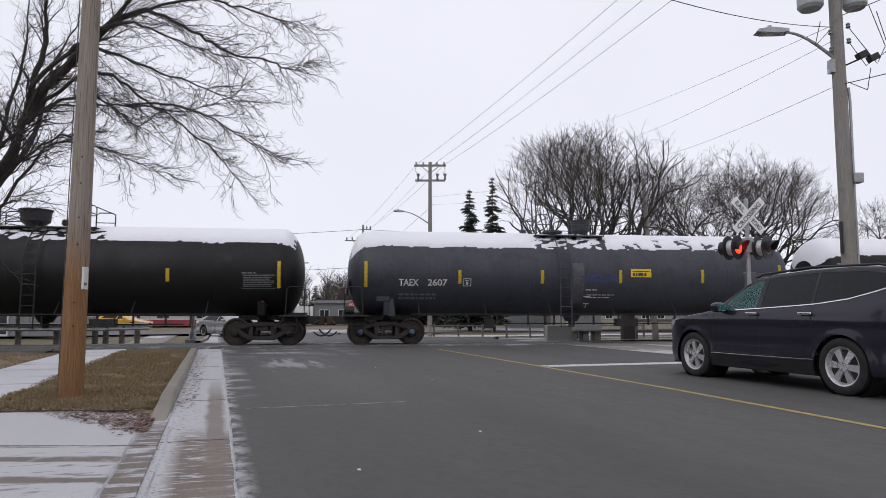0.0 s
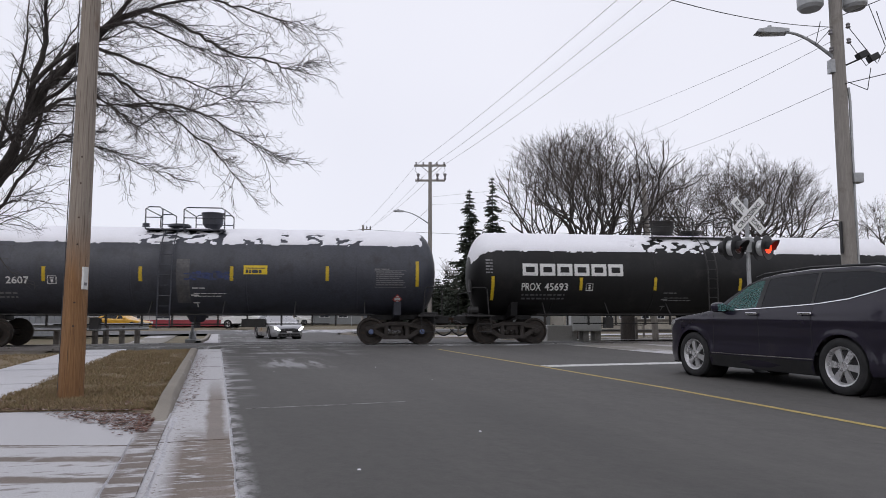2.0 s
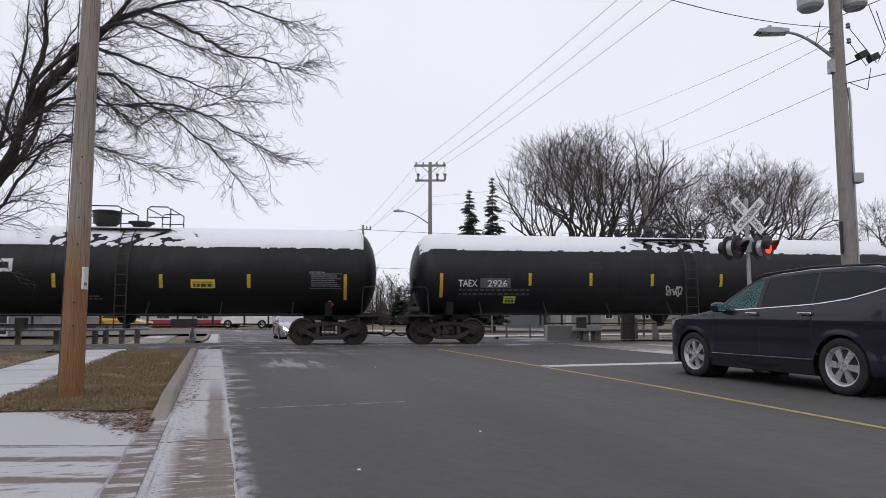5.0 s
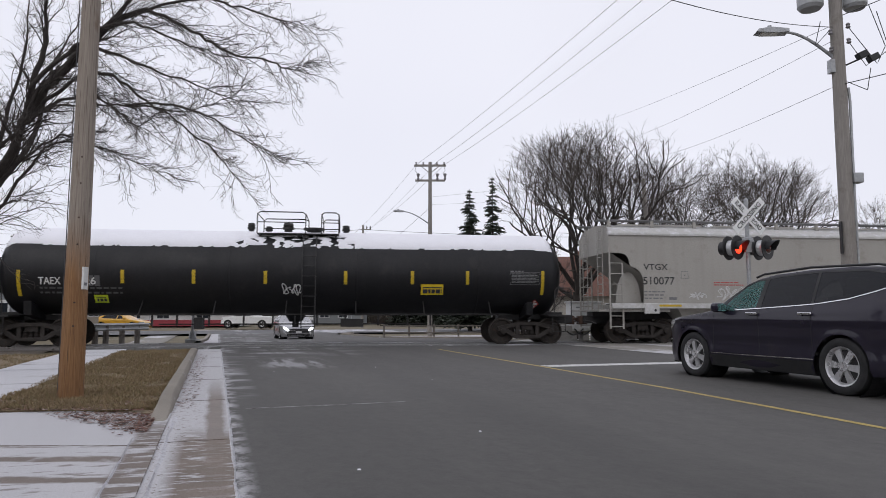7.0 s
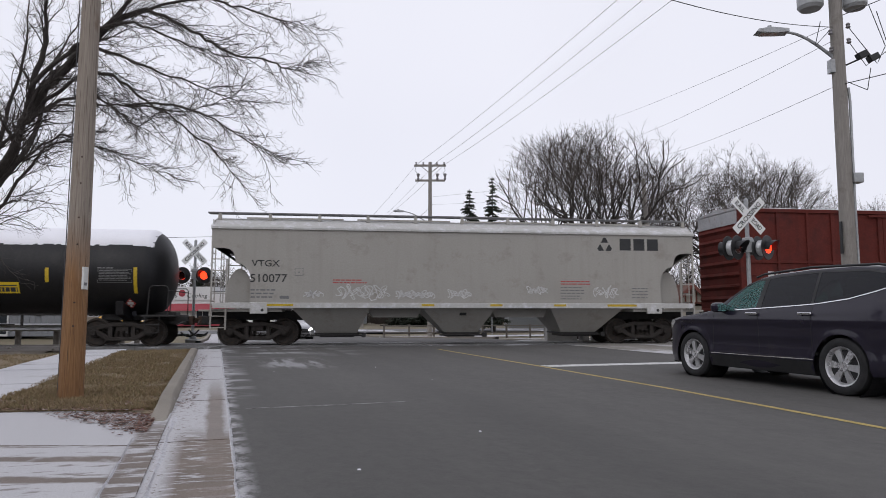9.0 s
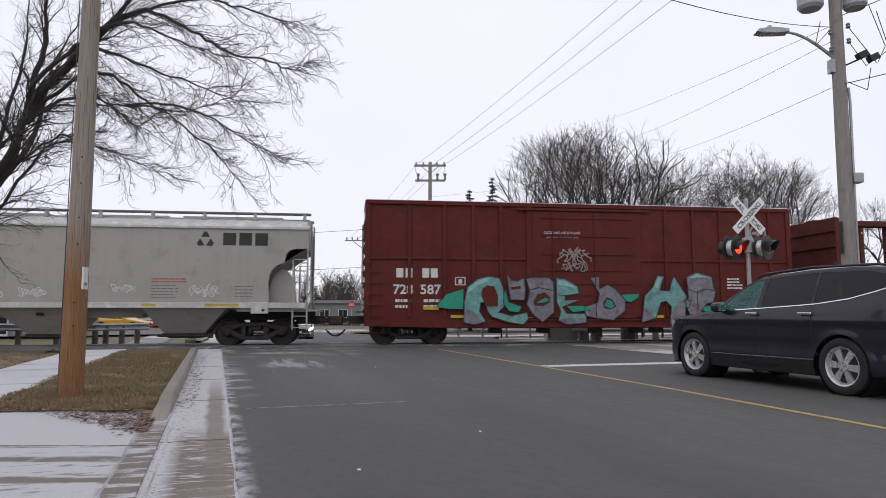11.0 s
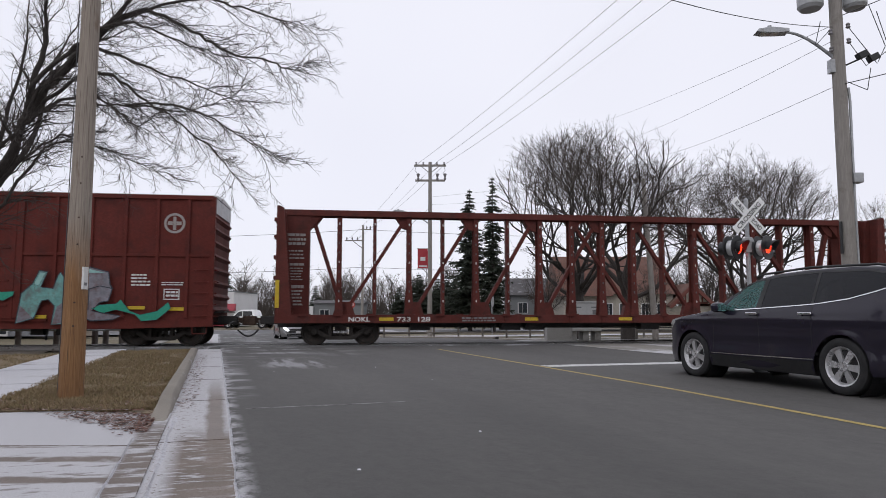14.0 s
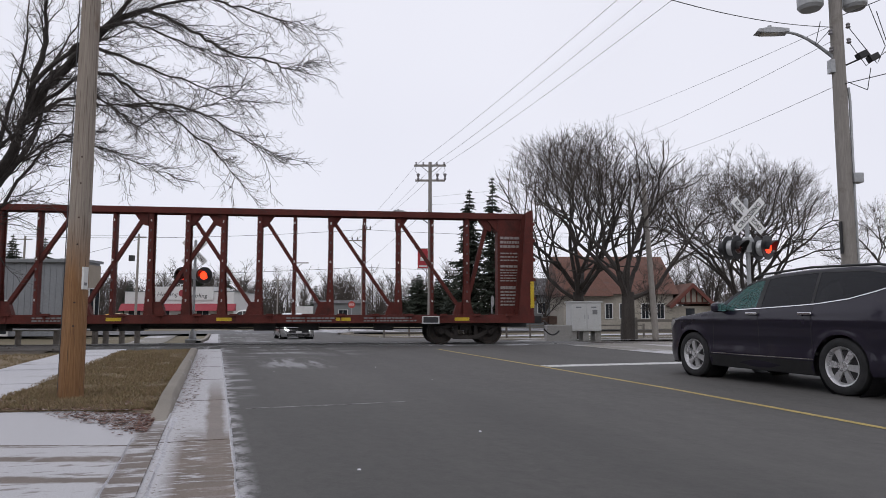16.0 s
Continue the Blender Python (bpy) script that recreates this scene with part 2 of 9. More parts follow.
# ---- mesh helpers ----
class Geo:
    """Collects vertices and faces of one mesh."""

    def __init__(self):
        self.v, self.f = [], []

    def add(self, verts, faces):
        k = len(self.v)
        self.v += [tuple(p) for p in verts]
        self.f += [tuple(i + k for i in q) for q in faces]
        return self

    def box(self, x0, x1, y0, y1, z0, z1):
        p = [(x, y, z) for z in (z0, z1) for x, y in ((x0, y0), (x1, y0), (x1, y1), (x0, y1))]
        return self.add(p, [(3, 2, 1, 0), (4, 5, 6, 7), (0, 1, 5, 4), (1, 2, 6, 5), (2, 3, 7, 6), (3, 0, 4, 7)])

    def cyl(self, a, b, r0, r1=None, n=12):
        a, b = Vector(a), Vector(b)
        r1 = r0 if r1 is None else r1
        w = (b - a).normalized()
        u = w.cross(Vector((0, 0, 1)) if abs(w.z) < 0.9 else Vector((1, 0, 0))).normalized()
        s = w.cross(u)
        p = []
        for c, r in ((a, r0), (b, r1)):
            p += [c + (u * math.cos(2 * math.pi * i / n) + s * math.sin(2 * math.pi * i / n)) * r for i in range(n)]
        q = [(i, (i + 1) % n, n + (i + 1) % n, n + i) for i in range(n)]
        return self.add(p, q + [tuple(range(n - 1, -1, -1)), tuple(range(n, 2 * n))])

    def tube(self, path, r, n=6, caps=True):
        """One bent pipe through the points; r may be one radius or one for each point."""
        pts = [Vector(p) for p in path]
        rs = r if isinstance(r, (list, tuple)) else [r] * len(pts)
        k, m = len(self.v), len(pts)
        u = None
        for i, p in enumerate(pts):
            w = (pts[min(i + 1, m - 1)] - pts[max(i - 1, 0)]).normalized()
            if u is None:
                u = w.cross(Vector((0, 0, 1)) if abs(w.z) < 0.9 else Vector((1, 0, 0))).normalized()
            else:
                u = (u - w * u.dot(w)).normalized()
            s = w.cross(u)
            for q in range(n):
                a = 2 * math.pi * q / n
                self.v.append(tuple(p + (u * math.cos(a) + s * math.sin(a)) * rs[i]))
        for i in range(m - 1):
            for q in range(n):
                self.f.append((k + i * n + q, k + i * n + (q + 1) % n, k + (i + 1) * n + (q + 1) % n, k + (i + 1) * n + q))
        if caps:
            self.f += [tuple(range(k + n - 1, k - 1, -1)), tuple(range(k + (m - 1) * n, k + m * n))]
        return self

    def prism(self, poly, axis, lo, hi):
        """A polygon drawn in the plane across the axis, pushed from lo to hi along it."""
        def at(p, t):
            return {"x": (t, p[0], p[1]), "y": (p[0], t, p[1]), "z": (p[0], p[1], t)}[axis]
        n = len(poly)
        v = [at(p, lo) for p in poly] + [at(p, hi) for p in poly]
        return self.add(v, [tuple(range(n - 1, -1, -1)), tuple(range(n, 2 * n))] +
                        [(i, (i + 1) % n, n + (i + 1) % n, n + i) for i in range(n)])

    def lathe(self, profile, origin=(0, 0, 0), axis="x", n=32, caps=True):
        """Rings of radius r at each place t along the axis: profile is a list of (t, r)."""
        o, k, v, f = Vector(origin), 0, [], []
        for t, r in profile:
            for i in range(n):
                c, s = r * math.cos(2 * math.pi * i / n), r * math.sin(2 * math.pi * i / n)
                v.append(o + Vector({"x": (t, c, s), "y": (s, t, c), "z": (c, s, t)}[axis]))
        m = len(profile)
        for j in range(m - 1):
            for i in range(n):
                f.append((j * n + i, j * n + (i + 1) % n, (j + 1) * n + (i + 1) % n, (j + 1) * n + i))
        if caps:
            f += [tuple(range(n - 1, -1, -1)), tuple(range((m - 1) * n, m * n))]
        return self.add(v, f)

    def sheet(self, grid):
        """A surface over rows of points."""
        n = len(grid[0])
        return self.add([p for row in grid for p in row],
                        [(j * n + i, j * n + i + 1, (j + 1) * n + i + 1, (j + 1) * n + i)
                         for j in range(len(grid) - 1) for i in range(n - 1)])

    def moved(self, m):
        self.v = [tuple(m @ Vector(p)) for p in self.v]
        return self


def meshed(name, geo, material, smooth=False, bevel=0.0):
    me = bpy.data.meshes.new(name)
    me.from_pydata(geo.v, [], geo.f)
    bm = bmesh.new()
    bm.from_mesh(me)
    bmesh.ops.recalc_face_normals(bm, faces=bm.faces)
    if bevel:
        sharp = [e for e in bm.edges if len(e.link_faces) == 2 and e.calc_face_angle(0) > 0.5]
        bmesh.ops.bevel(bm, geom=sharp, offset=bevel, segments=2, affect="EDGES", profile=0.5, clamp_overlap=True)
    if smooth:
        for q in bm.faces:
            q.smooth = True
        for e in bm.edges:
            if len(e.link_faces) == 2 and e.calc_face_angle(0) > 0.6:
                e.smooth = False
    bm.to_mesh(me)
    bm.free()
    for one in material if isinstance(material, (list, tuple)) else [material]:
        me.materials.append(one)
    return me


def part(name, geo, material, parent, label="", smooth=False, bevel=0.0, at=None):
    """ONE mesh object under a thing or under a part."""
    ob = new(name, geo if isinstance(geo, bpy.types.Mesh) else meshed(name, geo, material, smooth, bevel))
    ob.parent = parent
    if at is not None:
        ob.matrix_local = at
    return tagged(ob, label)


def thing(name, label, category, m=None, group="", kind=""):
    ob = new(name)
    ob.empty_display_size = 0.3
    if m is not None:
        ob.matrix_basis = m
    return tagged(ob, label, category, group, kind)


def solid(name, geo, material, label, category="", group="", kind="", m=None, smooth=False, bevel=0.0):
    """A thing that is a single mesh."""
    ob = new(name, meshed(name, geo, material, smooth, bevel))
    if m is not None:
        ob.matrix_basis = m
    return tagged(ob, label, category, group, kind)


def lettering(words, height, width=None, bold=0.0, align="CENTER"):
    """A mesh of letters of that height, standing in the plane x, z and facing -y, fitted to the width."""
    cu = bpy.data.curves.new("letters", "FONT")
    cu.body, cu.align_x, cu.align_y, cu.offset, cu.resolution_u = words, "LEFT", "BOTTOM_BASELINE", bold, 3
    cu.space_line = 1.1
    ob = new("letters", cu)
    bpy.context.view_layer.update()
    me = bpy.data.meshes.new_from_object(ob.evaluated_get(bpy.context.evaluated_depsgraph_get()))
    bpy.data.objects.remove(ob)
    p = np.array([v.co[:] for v in me.vertices])
    lo, hi = p.min(0), p.max(0)
    k = height / (hi[1] - lo[1])
    kx = width / (hi[0] - lo[0]) if width else k
    shift = {"CENTER": (lo[0] + hi[0]) / 2, "LEFT": lo[0]}[align]
    for v, q in zip(me.vertices, p):
        v.co = ((q[0] - shift) * kx, 0, (q[1] - lo[1]) * k)
    return me


def road(a, b, z=0.0, turn=0.0):
    """A pose in the street's own grid: a metres across it, b along it."""
    g = radians(18.4)
    return pose(a * math.cos(g) - b * math.sin(g), a * math.sin(g) + b * math.cos(g), z, 0, 0, 18.4 + turn)


ROAD = road(0, 0)
TRACK = pose(0, 25.16, 0, 0, 0, 7.8)


def along(t):
    """How far the train has rolled at t seconds."""
    return 6.80 * t + 0.00675 * t * t


def train_pose(s, t):
    return TRACK @ pose(s - along(t), 0, 0)


# ---- the ground, in the street's grid: level to the crossing, falling a little beyond it ----
def ground_z(b):
    return -0.35 * min(1.0, max(0.0, (b - 28.0) / 12.0))


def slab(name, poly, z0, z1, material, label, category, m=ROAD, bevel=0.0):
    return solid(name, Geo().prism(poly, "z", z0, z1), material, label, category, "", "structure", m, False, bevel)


def strip(name, rows, lift, material, label, category, parts=1):
    """A paved strip between two edges: rows of (b, left, right)."""
    g, n = Geo(), 8
    dense = []
    for (b0, l0, r0), (b1, l1, r1) in zip(rows, rows[1:]):
        steps = max(1, int((b1 - b0) / 2))
        dense += [(b0 + (b1 - b0) * k / steps, l0 + (l1 - l0) * k / steps, r0 + (r1 - r0) * k / steps) for k in range(steps)]
    dense.append(rows[-1])
    g.sheet([[(l + (r - l) * i / n, b, ground_z(b) + lift) for i in range(n + 1)] for b, l, r in dense])
    return solid(name, g, material, label, category, "", "structure", ROAD, True)


def build_ground():
    rows = []
    for y in [-60, -20, 0, 10, 20, 26, 28, 30, 32, 34, 36, 38, 40, 45, 55, 70, 100, 160, 300, 600, 1200, 3000]:
        rows.append([(-2600 + 130 * i, y, ground_z(y) - 0.17) for i in range(41)])
    solid("ground", Geo().sheet(rows), GRASSLAND, "brown winter lawn and waste ground with thin snow", "ground", "", "structure", ROAD, True)
    strip("road", [(-8, 0.15, 11.76), (26, 0.15, 11.76), (30, 0.0, 11.3), (36.4, -0.2, 10.3), (48, 0.1, 8.0), (52, -0.1, 9.0)], -0.02, ASPHALT,
          "dark worn asphalt street with faint snow traces", "road")
    strip("cross_street", [(52, -70, 60), (62, -70, 60)], -0.02, FAR_ASPHALT, "grey cross street with drifted snow", "road")
    strip("gutter", [(-8, -0.40, 0.15), (22.4, -0.50, 0.15)], -0.014, GUTTER, "concrete gutter dusted with blown snow", "gutter")
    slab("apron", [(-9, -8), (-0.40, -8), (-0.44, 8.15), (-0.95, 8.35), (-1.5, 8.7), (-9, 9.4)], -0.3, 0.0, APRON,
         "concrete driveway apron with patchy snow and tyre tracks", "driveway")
    walk_slab = thing("sidewalk", "snow covered concrete sidewalk slabs", "sidewalk", ROAD, "", "structure")
    k, b = 0, 9.0
    while b < 21.5:
        part("paving_slab", Geo().box(-3.93, -2.53, b + 0.012, b + 1.488, -0.3, 0.015 + 0.004 * (k % 3)), SIDEWALK, walk_slab)
        b, k = b + 1.5, k + 1
    # the raised kerb beside the grass strip, falling to the apron
    grid, n = [], 40
    for i in range(n + 1):
        b = 7.2 + (22.0 - 7.2) * i / n
        up = min(1, max(0.08, (b - 7.4) / 2.0)) * min(1, max(0.1, (22.2 - b) / 1.2))
        face = -0.44 - 0.05 * (b - 8) / 13.6 + 0.006 * noise.noise((b * 1.7, 0, 0))
        h = up * (1 + 0.06 * noise.noise((b * 2.3, 4, 0)))
        grid.append([(face, b, -0.3), (face, b, -0.02), (face - 0.02, b, 0.085 * h - 0.01), (face - 0.045, b, 0.112 * h - 0.01), (face - 0.16, b, 0.12 * h - 0.01), (face - 0.18, b, 0.10 * h - 0.01), (face - 0.18, b, -0.3)])
    solid("kerb", Geo().sheet(grid), KERB, "worn concrete kerb with a rounded edge", "kerb", "", "structure", ROAD, True)
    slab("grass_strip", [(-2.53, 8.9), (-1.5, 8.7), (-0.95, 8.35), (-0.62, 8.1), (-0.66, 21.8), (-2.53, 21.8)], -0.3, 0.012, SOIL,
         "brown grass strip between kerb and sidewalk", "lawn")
    slab("lawn", [(-60, 9.4), (-3.93, 9.06), (-3.93, 20.6), (-60, 27.5)], -0.3, 0.0, SOIL, "brown winter lawn beside the sidewalk", "lawn")
    # beyond the tracks: kerbs, sidewalk, snowy verges
    strip("far_sidewalk", [(27.0, -4.4, -2.6), (52, -4.4, -2.6)], -0.12, VERGE, "snowy sidewalk beyond the tracks", "sidewalk")
    strip("far_gutter", [(27.0, -0.45, 0.1), (51, -0.3, 0.15)], -0.012, GUTTER, "snow dusted gutter beyond the tracks", "gutter")
    for name, line in (("far_kerb", [(27.2, -0.62), (36, -0.62), (44, -0.5), (51, -0.4)]), ("side_kerb", [(27.8, 11.75), (31, 11.5), (36.4, 10.6), (42, 9.6), (48, 8.4), (51, 10.0)])):
        g = []
        for (b0, a0), (b1, a1) in zip(line, line[1:]):
            for q in range(5):
                b, a = b0 + (b1 - b0) * q / 5, a0 + (a1 - a0) * q / 5
                z = ground_z(b)
                g.append([(a - 0.09, b, z - 0.2), (a - 0.09, b, z + 0.05), (a - 0.07, b, z + 0.07), (a + 0.07, b, z + 0.07), (a + 0.09, b, z + 0.05), (a + 0.09, b, z - 0.2)])
        solid(name, Geo().sheet(g), KERB, "pale concrete kerb beyond the tracks", "kerb", "", "structure", ROAD, True)
    strip("verge", [(13.0, 11.76, 24), (22.5, 11.76, 24)], -0.012, VERGE, "snowy gravel verge beside the street", "verge")
    strip("far_verge", [(26.6, 11.6, 40), (29.5, 11.4, 40)], -0.10, VERGE, "snowy gravel verge beyond the tracks", "verge")
    strip("side_walk_far", [(35, 11.4, 60), (36.6, 11.0, 60)], -0.12, SIDEWALK, "snowy sidewalk across the park lawn", "sidewalk")
    strip("park_path", [(43, 11, 70), (46, 10, 70)], -0.12, SIDEWALK, "snowy path across the park lawn", "path")


def build_markings():
    line = [(6.10, -4), (6.18, 5.0), (6.28, 6.45), (6.41, 8.7), (6.51, 13.2), (6.58, 20.2)]
    g = Geo().sheet([[(a - 0.05, b, -0.016), (a + 0.05, b, -0.016)] for a, b in line])
    solid("centre_line", g, YELLOW_LINE, "worn yellow centre line painted on the asphalt", "road marking", "", "structure", ROAD)
    slab("stop_line", [(6.62, 12.85), (11.6, 12.75), (11.6, 13.2), (6.62, 13.3)], -0.019, -0.016, WHITE_LINE,
         "worn white stop line painted before the crossing", "road marking")
    # a thin, broken pale line lying across the parking lane
    slab("old_line", [(0.36, 8.36), (1.35, 8.35), (2.3, 8.40), (2.3, 8.44), (1.35, 8.42), (0.36, 8.41)], -0.019, -0.016, PALE_LINE,
         "thin pale line across the parking lane", "road marking")


TIE_WOOD = surface("creosoted_tie_wood", (0.05, 0.04, 0.033), 0.85, 0, 30, 3, 0.35, bump=0.4)
PANEL = dusted("crossing_panel_concrete", (0.15, 0.15, 0.15), 0.22, (0.6, 0.3, 1, 8), 1.0, 0.25, 50)


def build_track():
    for s in (-0.755, 0.755):
        g = Geo().prism([(s - 0.037, 0), (s + 0.037, 0), (s + 0.037, -0.035), (s + 0.012, -0.05), (s + 0.012, -0.13), (s + 0.07, -0.15), (s - 0.07, -0.15), (s - 0.012, -0.13), (s - 0.012, -0.05), (s - 0.037, -0.035)], "x", -90, 90)
        solid("rail", g, STEEL, "worn steel rail with a bright running edge", "rail", "rails of the track", "structure", TRACK)
    # ballast beside the street, concrete panels in it
    for name, x0, x1 in (("ballast_left", -90, -12.6), ("ballast_right", 5.6, 90)):
        rows = []
        x = x0
        while x < x1 + 0.01:
            rows.append([(x, y, -0.12 - 0.10 * max(0, abs(y) - 1.4) + 0.02 * noise.noise((x * 3, y * 3, 0))) for y in np.linspace(-2.6, 2.6, 14)])
            x += 0.5 if abs(x) < 30 else 2.0
        solid(name, Geo().sheet(rows), BALLAST, "grey brown ballast stone under the track", "ballast", "", "structure", TRACK, True)
    bed = thing("crossing_surface", "dark concrete crossing panels between the rails", "crossing", TRACK, "", "structure")
    for k in range(8):
        x = -12.6 + k * 2.28
        part("crossing_panel", Geo().box(x, x + 2.25, -0.67, 0.67, -0.25, -0.008), PANEL, bed)
        part("crossing_panel", Geo().box(x, x + 2.25, -1.55, -0.83, -0.25, -0.010), PANEL, bed)
        part("crossing_panel", Geo().box(x, x + 2.25, 0.83, 1.55, -0.25, -0.010), PANEL, bed)
    ties = thing("track_ties", "dark creosoted wooden ties under the rails", "railway ties", TRACK, "", "structure")
    tie = meshed("tie", Geo().box(-0.11, 0.11, -1.3, 1.3, -0.3, -0.135), TIE_WOOD)
    for k in range(40):
        for x in (-12.8 - 0.52 * k, 5.8 + 0.52 * k):
            part("tie", tie, None, ties, at=pose(x, 0, 0.0))


def drift(name, label, line, width, seed, z):
    """A thin torn ribbon of blown snow along a joint in the paving."""
    g, n = Geo(), 700
    rows = []
    for k in range(n + 1):
        t = k / n * (len(line) - 1)
        j = min(int(t), len(line) - 2)
        a = line[j][0] + (line[j + 1][0] - line[j][0]) * (t - j)
        b = line[j][1] + (line[j + 1][1] - line[j][1]) * (t - j)
        w = width * max(0.02, 0.7 + 0.9 * noise.noise((b * 1.1, seed, 0)) + 0.5 * noise.noise((b * 14, seed, 2)) + 0.7 * noise.noise((b * 47, seed, 5)))
        o = 0.012 * noise.noise((b * 2, seed, 4))
        rows.append([(a + o - w, b, z - 0.004), (a + o, b, z + 0.012), (a + o + w, b, z - 0.004)])
    g.sheet(rows)
    solid(name, g, SNOW_DUST, label, "snow", "", "stuff", ROAD, True)


SNOW_DUST = surface("gritty_blown_snow", (0.52, 0.52, 0.55), 0.9, 0, 60, 6, 0.2, (0.25, 0.23, 0.21), 0.35, 0.5)


def build_drifts():
    drift("snow_drift", "thin line of blown snow at the asphalt edge", [(0.15, 2.0), (0.16, 10.0), (0.16, 21.0)], 0.020, 3, -0.014)
    drift("snow_drift", "line of blown snow in the gutter's heel", [(-0.36, 2.0), (-0.39, 7.9)], 0.032, 7, -0.012)
    drift("snow_drift", "line of blown snow on the apron's joint", [(-0.62, 3.0), (-0.66, 6.6)], 0.014, 11, 0.002)
    for k in range(6):
        b = 6.4 + 2.9 * k
        solid("gutter_joint", Geo().box(-0.46, 0.14, b - 0.006, b + 0.006, -0.02, -0.011), RUST, "dark contraction joint across the gutter", "joint", "gutter joints", "structure", ROAD)
    for b, sk in ((6.22, 2.7),):
        solid("apron_joint", Geo().prism([(-9, b + sk), (-0.5, b), (-0.5, b + 0.018), (-9, b + 0.018 + sk)], "z", -0.01, 0.003), GUTTER_BARE, "wet dark joint across the apron", "joint", "apron joints", "structure", ROAD)
    rnd = random.Random(9)
    for k in range(5):
        a, b = (1.0, 4.9) if k == 0 else (2.4, 6.1) if k == 1 else (rnd.uniform(0.3, 6), rnd.uniform(4.5, 15))
        r = rnd.uniform(0.010, 0.022)
        solid("snow_crumb", Geo().lathe([(0, r), (r * 0.35, r * 0.8), (r * 0.5, 0.004)], (a, b, -0.02), "z", 8), SNOW, "small crumb of old snow on the asphalt", "snow", "crumbs of snow", "", ROAD, True)


build_ground()
build_markings()
build_drifts()
build_track()


# ---- the train ----
BLACK_TANK = surface("black_tank_paint", (0.006, 0.006, 0.0065), 0.5, 0, 18, 0.7, 0.3, (0.016, 0.0145, 0.014), 0.2, 0.05, streak=0.35, spec=0.3)
GREY_TANK = surface("faded_blue_grey_tank_paint", (0.038, 0.041, 0.054), 0.5, 0, 18, 0.7, 0.25, (0.018, 0.018, 0.023), 0.3, 0.05, streak=0.55)
CHAR_TANK = surface("charcoal_tank_paint", (0.010, 0.010, 0.0118), 0.48, 0, 18, 0.7, 0.3, (0.020, 0.019, 0.019), 0.2, 0.05, streak=0.35, spec=0.32)
TRUCK_STEEL = surface("grimy_cast_steel", (0.026, 0.021, 0.018), 0.75, 0.1, 25, 4, 0.4, (0.06, 0.035, 0.022), 0.15)
WHEEL_STEEL = surface("dull_wheel_steel", (0.035, 0.029, 0.025), 0.6, 0.4, 25, 4, 0.35, (0.07, 0.04, 0.025), 0.25)
BEARING_BLUE = surface("blue_bearing_cap_paint", (0.09, 0.12, 0.22), 0.6, 0, 25, 5, 0.2)
UNDERFRAME = surface("black_underframe_paint", (0.016, 0.015, 0.015), 0.6, 0, 25, 3, 0.35, (0.04, 0.03, 0.025), 0.2)
REFLECTOR = surface("yellow_reflector_sheeting", (0.52, 0.36, 0.012), 0.45, 0, 40, 6, 0.2, (0.14, 0.10, 0.03), 0.25, 0)
PLACARD_YELLOW = surface("yellow_placard_paint", (0.66, 0.47, 0.02), 0.5, 0, 40, 6, 0.12, bump=0)
PLACARD_LIME = surface("lime_placard_paint", (0.50, 0.60, 0.03), 0.5, 0, 40, 6, 0.12, bump=0)
MARK_WHITE = surface("white_stencil_paint", (0.62, 0.62, 0.61), 0.6, 0, 40, 4, 0.12, (0.3, 0.3, 0.3), 0.2, 0)
MARK_GREY = surface("grey_stencil_paint", (0.16, 0.16, 0.165), 0.6, 0, 40, 4, 0.2, bump=0)
MARK_PALE = surface("pale_stencil_paint", (0.30, 0.27, 0.26), 0.6, 0, 40, 4, 0.2, bump=0)
MARK_DIM = surface("dim_stencil_paint", (0.085, 0.085, 0.09), 0.6, 0, 40, 4, 0.2, bump=0)
MARK_BLACK = surface("black_stencil_paint", (0.02, 0.021, 0.023), 0.55, 0, 40, 4, 0.2, bump=0)
MARK_RED = surface("red_placard_paint", (0.42, 0.06, 0.05), 0.6, 0, 40, 4, 0.2, bump=0)
GRAFFITI_BLUE = surface("blue_chalk_tag", (0.030, 0.045, 0.13), 0.7, 0, 12, 3, 0.5, (0.042, 0.045, 0.056), 0.5, 0)
BLEACHED = surface("bleached_tank_patch", (0.085, 0.083, 0.085), 0.6, 0, 12, 2, 0.3, (0.045, 0.047, 0.057), 0.4, 0)
RUBBER = surface("black_hose_rubber", (0.012, 0.012, 0.012), 0.6, 0, 20, 3, 0.3)
HOPPER_GREY = surface("dusty_grey_hopper_paint", (0.335, 0.322, 0.296), 0.6, 0, 20, 0.6, 0.08, (0.24, 0.22, 0.19), 0.22, 0.04, streak=0.3)
HOPPER_ROOF = surface("pale_grey_roof_paint", (0.45, 0.445, 0.43), 0.6, 0, 20, 1.5, 0.1, (0.62, 0.62, 0.65), 0.35, 0.05)
BOX_RED = surface("oxide_red_boxcar_paint", (0.108, 0.021, 0.016), 0.7, 0, 20, 0.6, 0.2, (0.058, 0.016, 0.014), 0.35, 0.06, streak=0.45, spec=0.2)
BEAM_RED = surface("oxide_red_beam_paint", (0.100, 0.024, 0.019), 0.7, 0, 22, 1.2, 0.25, (0.050, 0.019, 0.016), 0.35, 0.08, streak=0.4, spec=0.22)
ROOF_METAL = surface("weathered_galvanised_roof", (0.42, 0.42, 0.43), 0.5, 0.3, 20, 2, 0.15, (0.3, 0.22, 0.17), 0.25)
SPRAY_TEAL = surface("pale_teal_spray_paint", (0.155, 0.345, 0.325), 0.7, 0, 7, 1.4, 0.25, (0.13, 0.15, 0.15), 0.42, 0, streak=0.3, spec=0.2)
